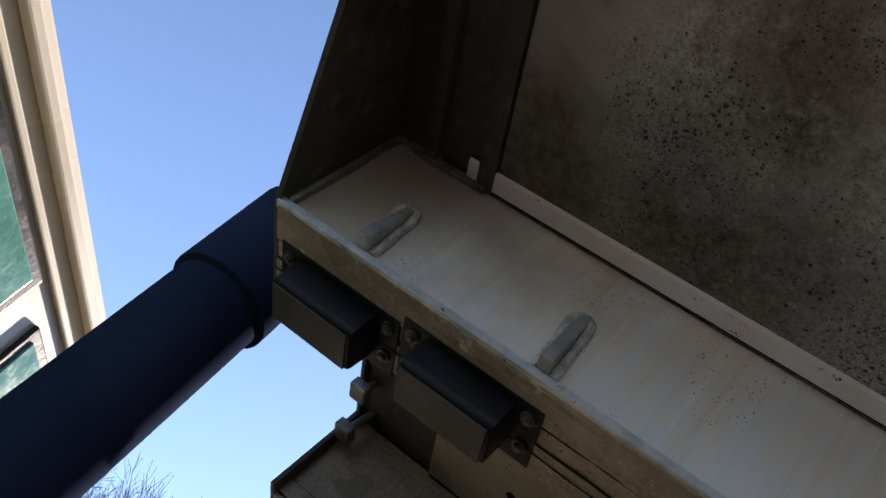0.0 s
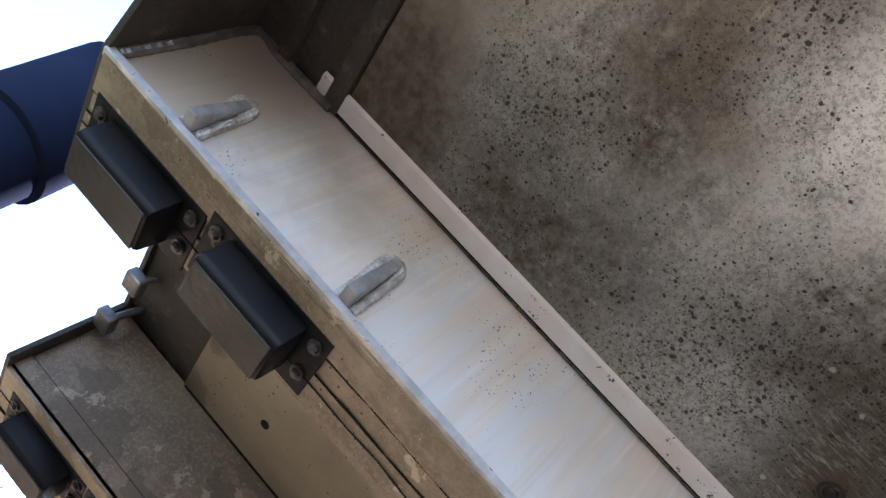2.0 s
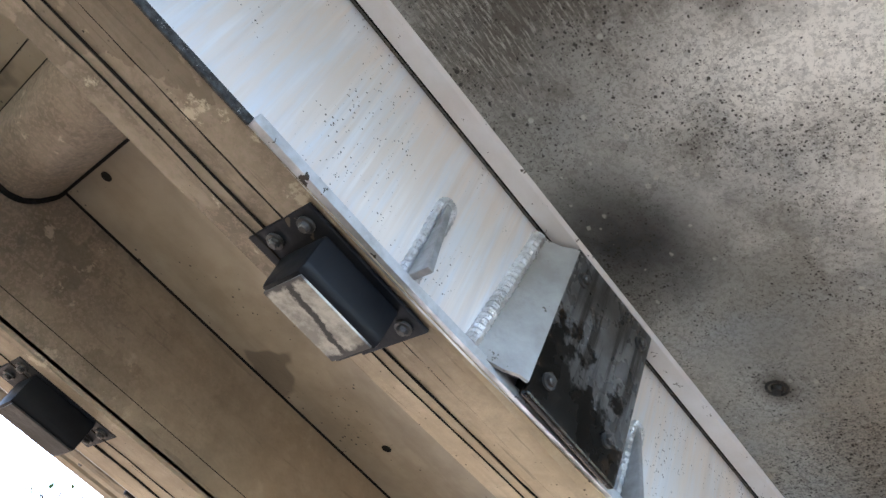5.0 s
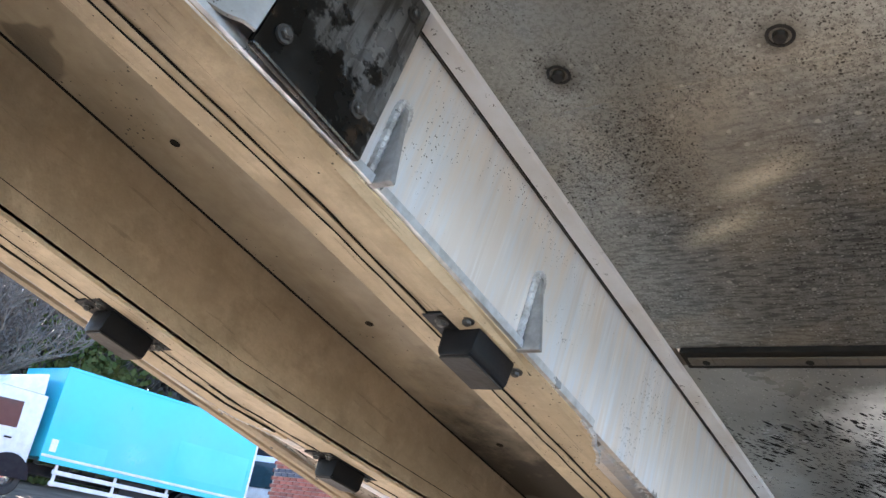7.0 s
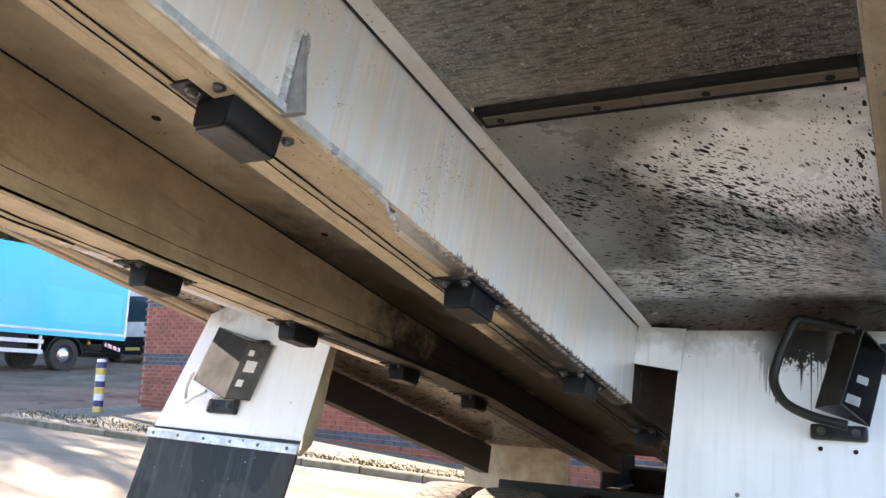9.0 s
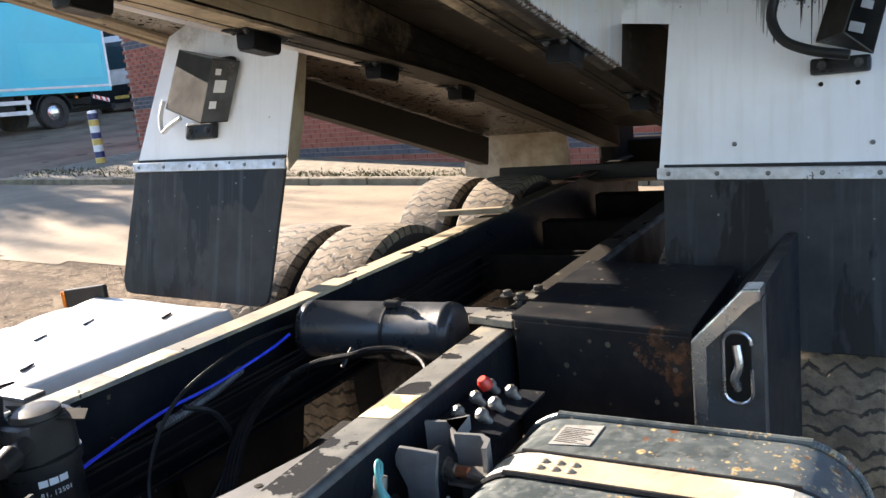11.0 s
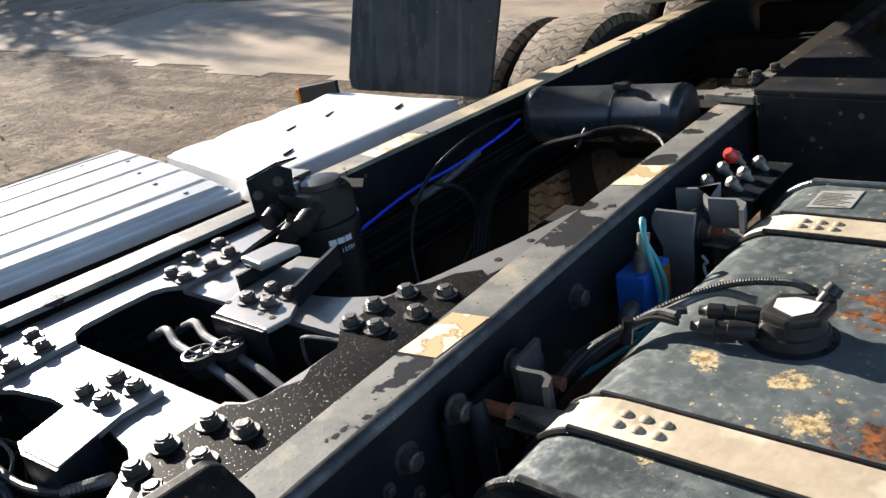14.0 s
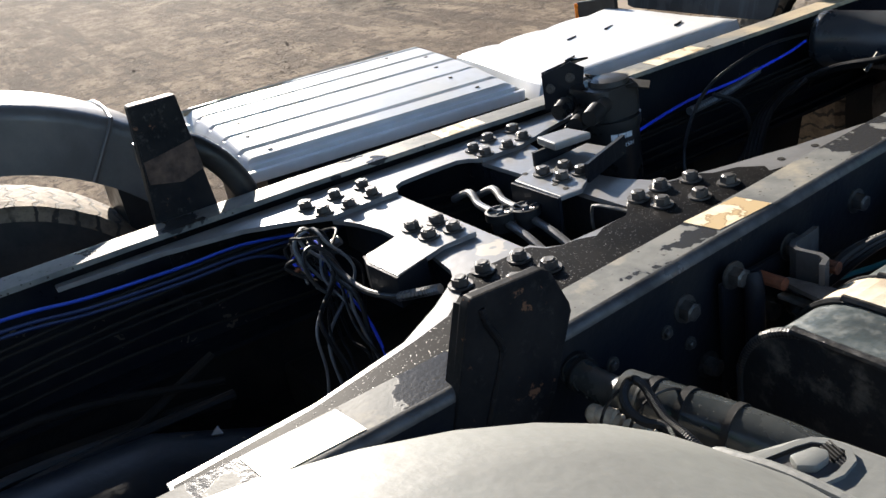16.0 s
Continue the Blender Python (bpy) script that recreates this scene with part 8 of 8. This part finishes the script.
tagged(ob, "scattered small stones on the yard", "gravel", kind="stuff")

# ---- bollard ----
BX, BY = -11.78, 10.02
boll = thing("bollard", "round steel bollard with blue, yellow and white bands", "bollard", at=Matrix.Translation((BX, BY, ground_z(BX, BY) + 0.0)))
part("post", lathe([(0, 0.085), (0.97, 0.085), (0.99, 0.075), (1, 0.05)], (0, 0, -0.05), (0, 0, 1.03), 20), M_LABEL, boll, "", True)
for k, m in enumerate((M_NAVYBAND, M_YELLOW, M_LABEL, M_NAVYBAND, M_YELLOW, M_LABEL, M_NAVYBAND, M_YELLOW)):
    if m is not M_LABEL:
        part("band", lathe([(0, 0.088), (1, 0.088)], (0, 0, 0.98 - 0.115 * k - 0.11), (0, 0, 0.98 - 0.115 * k), 20), m, boll, "navy band" if m is M_NAVYBAND else "yellow band", True)

# ---- brick building ----
WA, WB = Vector((-12.1, 11.2, 0)), Vector((9.0, 7.9, 0))
wdir = (WB - WA).normalized()
wout = Vector((wdir.y, -wdir.x, 0))
wall_m = Matrix(((wdir.x, -wout.x, 0, WA.x), (wdir.y, -wout.y, 0, WA.y), (0, 0, 1, -0.2), (0, 0, 0, 1)))
wall_len = (WB - WA).length
wall = tagged(new("wall_brick_building"), "red brick wall with dark blue brick bands", "brick wall", kind="structure")
wall.matrix_basis = wall_m
core = part("wall_core", box(0.05, wall_len, 0.012, 6.0, -0.2, 5.2), M_MORTAR, wall)
BRICK_M = mesh_of("brick", box(0, 0.215, 0, 0.10, 0, 0.065, 0.004, seg=1), M_BRICK)
BLUE_M = mesh_of("blue_brick", box(0, 0.215, 0, 0.10, 0, 0.065, 0.004, seg=1), M_BLUEBRICK)
count = 0
rest = {0: ([], []), 1: ([], [])}
for c in range(68):
    z = 0.2 + 0.075 * c
    blue = c in (8, 9, 22, 23, 24, 37, 38)
    n_b = int(wall_len / 0.225)
    for k in range(n_b):
        x = 0.225 * k + (0.1125 if c % 2 else 0.0)
        if x < 2.25 and 13 <= c < 44 and count < 300:
            fixed("brick", BLUE_M if blue else BRICK_M, wall, Matrix.Translation((x, 0.0, z)))
            count += 1
        elif z < 5.0:
            V, F = rest[int(blue)]
            b0 = len(V)
            for yy in (0.0, 0.014):
                V += [(x, yy, z), (x + 0.215, yy, z), (x + 0.215, yy, z + 0.065), (x, yy, z + 0.065)]
            F += [(b0, b0 + 3, b0 + 2, b0 + 1), (b0, b0 + 1, b0 + 5, b0 + 4), (b0 + 1, b0 + 2, b0 + 6, b0 + 5), (b0 + 2, b0 + 3, b0 + 7, b0 + 6), (b0 + 3, b0, b0 + 4, b0 + 7)]
for key, m in ((0, M_BRICK), (1, M_BLUEBRICK)):
    me = bpy.data.meshes.new("brickwork")
    me.from_pydata(rest[key][0], [], rest[key][1])
    me.materials.append(m)
    ob = new("brickwork", me)
    ob.parent = wall
    tagged(ob, kind="stuff")
# side of the building, going away
V, F = [], []
for c in range(68):
    for k in range(26):
        y = 0.225 * k + (0.1125 if c % 2 else 0.0)
        z = 0.2 + 0.075 * c
        b0 = len(V)
        V += [(0.0, y, z), (0.0, y + 0.215, z), (0.0, y + 0.215, z + 0.065), (0.0, y, z + 0.065), (0.06, y, z), (0.06, y + 0.215, z), (0.06, y + 0.215, z + 0.065), (0.06, y, z + 0.065)]
        F += [(b0, b0 + 1, b0 + 2, b0 + 3), (b0, b0 + 4, b0 + 5, b0 + 1), (b0 + 3, b0 + 2, b0 + 6, b0 + 7), (b0 + 1, b0 + 5, b0 + 6, b0 + 2), (b0, b0 + 3, b0 + 7, b0 + 4)]
me = bpy.data.meshes.new("brickwork")
me.from_pydata(V, [], F)
me.materials.append(M_BRICK)
ob = new("brickwork", me)
ob.parent = wall
tagged(ob, kind="stuff")
part("parapet", box(-0.04, wall_len, -0.04, 6.0, 5.25, 5.34, 0.01), M_KERB, wall)

# ---- parked box lorry ----
def lorry_at(x, y, turn):
    return Matrix.Translation((x, y, ground_z(x, y))) @ pose(0, 0, 0, 3.0, 0, turn)


LX, LY = -22.82, 16.5
lorry = thing("box_lorry", "parked rigid lorry with a turquoise curtain body and white cab", "lorry", at=Matrix.Translation((LX, LY, ground_z(LX, LY) - 0.06)) @ pose(0, 0, 0, 0, 0, 269.0) @ pose(0, 0, 0, 0, -1.0))
# local: x forward, y towards the near side, z up; origin below the rear axle
part("box_body", box(-2.12, 5.09, -1.25, 1.25, 1.16, 3.66, 0.03), M_CURTAIN, lorry, "turquoise curtain-sided box")
part("corner_post", box(-2.14, -2.06, 1.2, 1.262, 1.16, 3.66, 0.01), M_LABEL, lorry)
part("corner_post", box(5.03, 5.11, 1.2, 1.262, 1.16, 3.66, 0.01), M_CURTAIN, lorry)
part("bottom_rail", box(-2.12, 5.09, 1.2, 1.268, 1.20, 1.27, 0.01), M_WHITEPLASTIC, lorry, "white strip along the body")
part("bottom_rail", box(-2.12, 5.09, 1.2, 1.262, 1.06, 1.19, 0.01), M_CURTAIN, lorry)
part("top_rail", box(-2.12, 5.09, 1.2, 1.265, 3.61, 3.69, 0.01), M_CURTAIN, lorry)
# two paler rectangles set on the side of the curtain
for k, (x0, x1, z0, z1) in enumerate(((-1.9, 0.9, 1.5, 2.55), (3.2, 4.7, 1.30, 1.75))):
    part("curtain_patch", box(x0, x1, 1.2505, 1.253, z0, z1), M_CURTAINPALE, lorry, "paler panel of the curtain")
part("yellow_sticker", box(4.72, 4.92, 1.2505, 1.256, 1.36, 1.70), M_LABEL, lorry)
part("chassis", box(-1.9, 6.2, -0.42, 0.42, 0.72, 1.0, 0.01), M_DARK, lorry)
for x in (-1.5, -0.9, 0.8, 1.6, 2.4, 3.2, 4.0):
    part("outrigger", box(x, x + 0.08, -1.1, 1.1, 0.92, 1.05), M_DARK, lorry)
for z in (0.50, 0.80):
    part("side_guard", box(0.75, 4.6, 1.16, 1.20, z, z + 0.12, 0.01), M_WHITEPLASTIC, lorry, "white side guard rail")
for x in (0.8, 2.6, 4.45):
    part("guard_post", box(x, x + 0.08, 1.12, 1.165, 0.48, 1.06), M_WHITEPLASTIC, lorry)
part("tool_locker", box(1.2, 2.4, 0.5, 1.1, 0.55, 1.05, 0.02), M_DARK, lorry)
bm = prism([(5.38, 0.75), (7.25, 0.75), (7.30, 1.6), (7.1, 2.3), (6.8, 2.75), (5.38, 2.75)], "y", -1.2, 1.2, bev=0.03)
lcab = part("cab", bm, M_WHITEPLASTIC, lorry, "white day cab", True)
part("cab_window", prism([(5.95, 1.75), (6.9, 1.72), (6.72, 2.42), (5.98, 2.45)], "y", 1.195, 1.21), M_WINDOW, lcab, "dark side window")
part("door_handle", box(6.0, 6.2, 1.2, 1.23, 1.45, 1.5, 0.005), M_DARK, lcab)
part("air_deflector", prism([(5.45, 2.76), (6.7, 2.76), (6.3, 3.1), (5.5, 3.35)], "y", -1.1, 1.1, bev=0.04), M_WHITEPLASTIC, lorry, "white roof deflector", True)
part("wheel_arch", prism([(5.85 + 0.62 * math.cos(a), 0.5 + 0.62 * math.sin(a)) for a in steps(0, math.pi, 12)], "y", 0.7, 1.24), M_DARK, lorry)
part("wheel_arch", prism([(0.64 * math.cos(a), 0.5 + 0.64 * math.sin(a)) for a in steps(0.1, math.pi - 0.1, 12)] + [(0.60 * math.cos(a), 0.5 + 0.60 * math.sin(a)) for a in steps(math.pi - 0.1, 0.1, 12)], "y", 0.8, 1.2), M_DARK, lorry)
part("rear_bumper", box(-2.2, -2.05, -1.2, 1.2, 0.5, 0.65, 0.01), M_DARK, lorry)
part("rear_board", prism([(-2.1, 0.70), (-1.5, 0.86), (-1.5, 0.98), (-2.1, 0.82)], "y", 1.05, 1.09), M_LABEL, lorry, "red and white striped board")
for k in range(3):
    part("board_stripe", prism([(-2.05 + 0.2 * k, 0.715 + 0.053 * k), (-1.97 + 0.2 * k, 0.735 + 0.053 * k), (-1.93 + 0.2 * k, 0.865 + 0.053 * k), (-2.01 + 0.2 * k, 0.845 + 0.053 * k)], "y", 1.091, 1.095), M_RED, lorry)
part("marker", box(-0.85, -0.77, 1.2, 1.23, 0.88, 0.96, 0.01), M_ORANGE, lorry)
for x in (0.0, 5.85):
    wl = part("wheel", lathe([(0, 0.2), (0.02, 0.45), (0.2, 0.5), (0.9, 0.5), (1, 0.46), (1.0, 0.31), (0.8, 0.28), (0.8, 0.02)], (x, 0.85, 0.5), (x, 1.18, 0.5), 30), M_TYREDARK, lorry, "black tyre", True)
    part("rim", lathe([(0, 0.29), (0.4, 0.27), (0.5, 0.20), (0.6, 0.19), (1, 0.10)], (x, 1.08, 0.5), (x, 1.15, 0.5), 24), M_CHROMETANK, wl, "bright steel rim", True)
    part("wheel", lathe([(0, 0.2), (0.02, 0.45), (0.2, 0.5), (0.9, 0.5), (1, 0.46), (1, 0.1)], (x, -1.18, 0.5), (x, -0.85, 0.5), 24), M_TYREDARK, lorry, "", True)

second = thing("parked_lorry", "second parked lorry with a white and black cab", "lorry", at=lorry_at(-24.5, 22.0, 0) @ pose(0, 0, 0, 0, 0, -60))
bm = prism([(-1.0, 0.5), (1.0, 0.5), (1.05, 1.4), (0.8, 2.7), (-1.0, 2.8)], "y", -1.2, 1.2, bev=0.04)
scab = part("cab", bm, M_WHITEPLASTIC, second, "", True)
part("windscreen", prism([(1.045, 1.55), (1.06, 1.55), (0.86, 2.5), (0.84, 2.5)], "y", -1.05, 1.05), M_WINDOW, scab)
part("side_window", box(-0.3, 0.7, -1.21, -1.195, 1.6, 2.35), M_WINDOW, scab)
part("bumper", box(0.9, 1.12, -1.22, 1.22, 0.35, 1.0, 0.03), M_DARK, second)
part("body", box(-6.0, -1.1, -1.25, 1.25, 1.0, 3.3, 0.03), M_DARK, second)
part("number_plate", box(1.12, 1.13, -0.26, 0.26, 0.5, 0.61), M_YELLOW, second)
for y in (-1.05, 1.05):
    part("wheel", lathe([(0, 0.45), (0.1, 0.5), (0.9, 0.5), (1, 0.45)], (0, y - 0.15, 0.5), (0, y + 0.15, 0.5), 24), M_TYREDARK, second, "", True)

# ---- trees and scrub ----
def branch(bm, p, way, ln, r, depth, rg, fine=0.010):
    seg = 3 if depth > 1 else 2
    pts, q = [Vector(p)], Vector(p)
    for k in range(seg):
        way = (way + Vector((rg.gauss(0, 0.16), rg.gauss(0, 0.16), rg.gauss(0.06, 0.10)))).normalized()
        q = q + way * (ln / seg)
        pts.append(q.copy())
    sides = 6 if r > 0.05 else 4 if r > 0.02 else 3
    rings = []
    for i, pt_ in enumerate(pts):
        rr_ = max(fine, r * (1 - 0.5 * i / seg))
        qt = way.to_track_quat("Z", "Y")
        rings.append([bm.verts.new(pt_ + qt @ Vector((rr_ * math.cos(6.283 * k / sides), rr_ * math.sin(6.283 * k / sides), 0))) for k in range(sides)])
    for u, v in zip(rings, rings[1:]):
        for k in range(sides):
            bm.faces.new((u[k], u[(k + 1) % sides], v[(k + 1) % sides], v[k]))
    if depth == 0:
        return
    for k in range(rg.choice((3, 3, 4))):
        f = rg.uniform(0.35, 1.0)
        i = min(seg - 1, int(f * seg))
        base = pts[i].lerp(pts[i + 1], f * seg - i)
        turn = Vector((rg.gauss(0, 0.7), rg.gauss(0, 0.7), rg.uniform(-0.1, 0.55)))
        branch(bm, base, (way * 0.8 + turn).normalized(), ln * rg.uniform(0.5, 0.75), r * 0.5, depth - 1, rg, fine)
    branch(bm, pts[-1], way, ln * 0.7, r * 0.5, depth - 1, rg, fine)


def bare_tree(x, y, h, seed, depth=5, fine=0.010):
    rg = random.Random(seed)
    z = ground_z(x, y)
    tr = thing("bare_tree", "leafless winter tree with fine twigs", "tree", "trees round the yard", at=Matrix.Translation((x, y, z)))
    bm = bmesh.new()
    trunk_top = h * 0.28
    hose([(0, 0, -0.2), (0.05 * h * 0.1, 0, trunk_top * 0.5), (0, 0.02 * h, trunk_top)], 0.028 * h, 10, 4, bm)
    part("trunk", bm, M_BARK, tr)
    bm = bmesh.new()
    for k in range(5):
        a = 6.283 * k / 5 + rg.uniform(-0.4, 0.4)
        branch(bm, (0, 0, trunk_top * rg.uniform(0.75, 1.0)), Vector((math.cos(a) * 0.55, math.sin(a) * 0.55, 0.8)).normalized(), h * 0.26, 0.014 * h, depth, rg, fine)
    part("crown", bm, M_BARK, tr)
    return tr


def leafy(x, y, w, h, seed, mat, n, label, leaf=0.16):
    """A scrubby bush: many small leaves in uneven clumps."""
    rg = random.Random(seed)
    z = ground_z(x, y)
    bs = thing("bush", label, "bush", "scrub behind the lorries", at=Matrix.Translation((x, y, z)))
    bm = bmesh.new()
    clumps = [(rg.gauss(0, w * 0.4), rg.gauss(0, w * 0.3), h * rg.uniform(0.1, 0.95), rg.uniform(0.15, 0.34) * w) for _ in range(16)]
    for k in range(n):
        cx, cy, cz, cr = rg.choice(clumps)
        p_ = Vector((cx + rg.gauss(0, cr), cy + rg.gauss(0, cr), max(0.05, cz + rg.gauss(0, cr * 0.8))))
        d1 = Vector((rg.gauss(0, 1), rg.gauss(0, 1), rg.gauss(0, 1))).normalized()
        d2 = d1.orthogonal().normalized()
        s = leaf * rg.uniform(0.5, 1.2)
        bm.faces.new([bm.verts.new(p_ + d1 * s), bm.verts.new(p_ + d2 * s * 0.6), bm.verts.new(p_ - d1 * s), bm.verts.new(p_ - d2 * s * 0.6)])
    part("foliage", bm, mat, bs)
    bm = bmesh.new()
    for k in range(7):
        branch(bm, (rg.gauss(0, w * 0.2), rg.gauss(0, w * 0.15), 0), Vector((rg.gauss(0, 0.3), rg.gauss(0, 0.3), 1)).normalized(), h * 0.5, 0.05, 2, rg, 0.012)
    part("stems", bm, M_BARK, bs)

for k, (x, y, h) in enumerate(((-38, 22, 14), (-47, 24, 15), (-34, 30, 13), (-28, 36, 13), (-22, 42, 13), (-40, 34, 15), (-38, 17.5, 13.2), (-45, 21, 14), (-37, 26, 13), (-30, 12.2, 10.5), (-27, 10.8, 9))):
    bare_tree(x, y, h, 20 + k, 4, 0.018)
scrub = ((-36, 19, 4, 6.5, M_IVY, 3600, 0.15), (-34.5, 22.5, 3.5, 4.5, M_SCRUB, 2200, 0.12), (-33, 26, 4, 5.5, M_SCRUB, 2600, 0.12), (-30, 29, 4, 5.0, M_IVY, 2600, 0.14), (-26, 32, 4, 4.8, M_SCRUB, 2200, 0.13),
         (-41, 25, 6, 7.5, M_SCRUB, 4200, 0.16), (-24, 36, 4, 5.2, M_IVY, 1800, 0.15), (-40, 15, 6, 6.5, M_SCRUB, 5200, 0.16), (-44, 20, 7, 8, M_SCRUB, 5200, 0.17), (-38, 31, 6, 8, M_SCRUB, 4200, 0.16),
         (-33, 35, 6, 8, M_SCRUB, 3600, 0.16), (-39, 11.5, 5, 6, M_IVY, 3600, 0.15), (-46, 28, 8, 11, M_SCRUB, 4800, 0.2), (-27, 40, 6, 8, M_SCRUB, 3000, 0.17))
for k, (x, y, w, h, m, n, leaf) in enumerate(scrub):
    leafy(x, y, w, h, 40 + k, m, int(n * 1.5), "dense ivy-green bush behind the lorries" if m is M_IVY else "brown leafless scrub behind the lorries", leaf * 1.3)
for k, (x, y, h) in enumerate(((-27.0, -14.2, 14.0), (-24.5, -17.2, 13.8), (-30.0, -11.5, 16.2), (-33, -17.5, 16.8), (-31, -14.0, 16.0), (-27, -19.5, 14.6), (-34, -11.5, 18), (-28.3, -13.0, 14.8), (-29.2, -11.2, 15.4), (-29.8, -9.8, 16.0), (-27.0, -16.2, 13))):
    bare_tree(x, y, h, 60 + k, 5, 0.008)
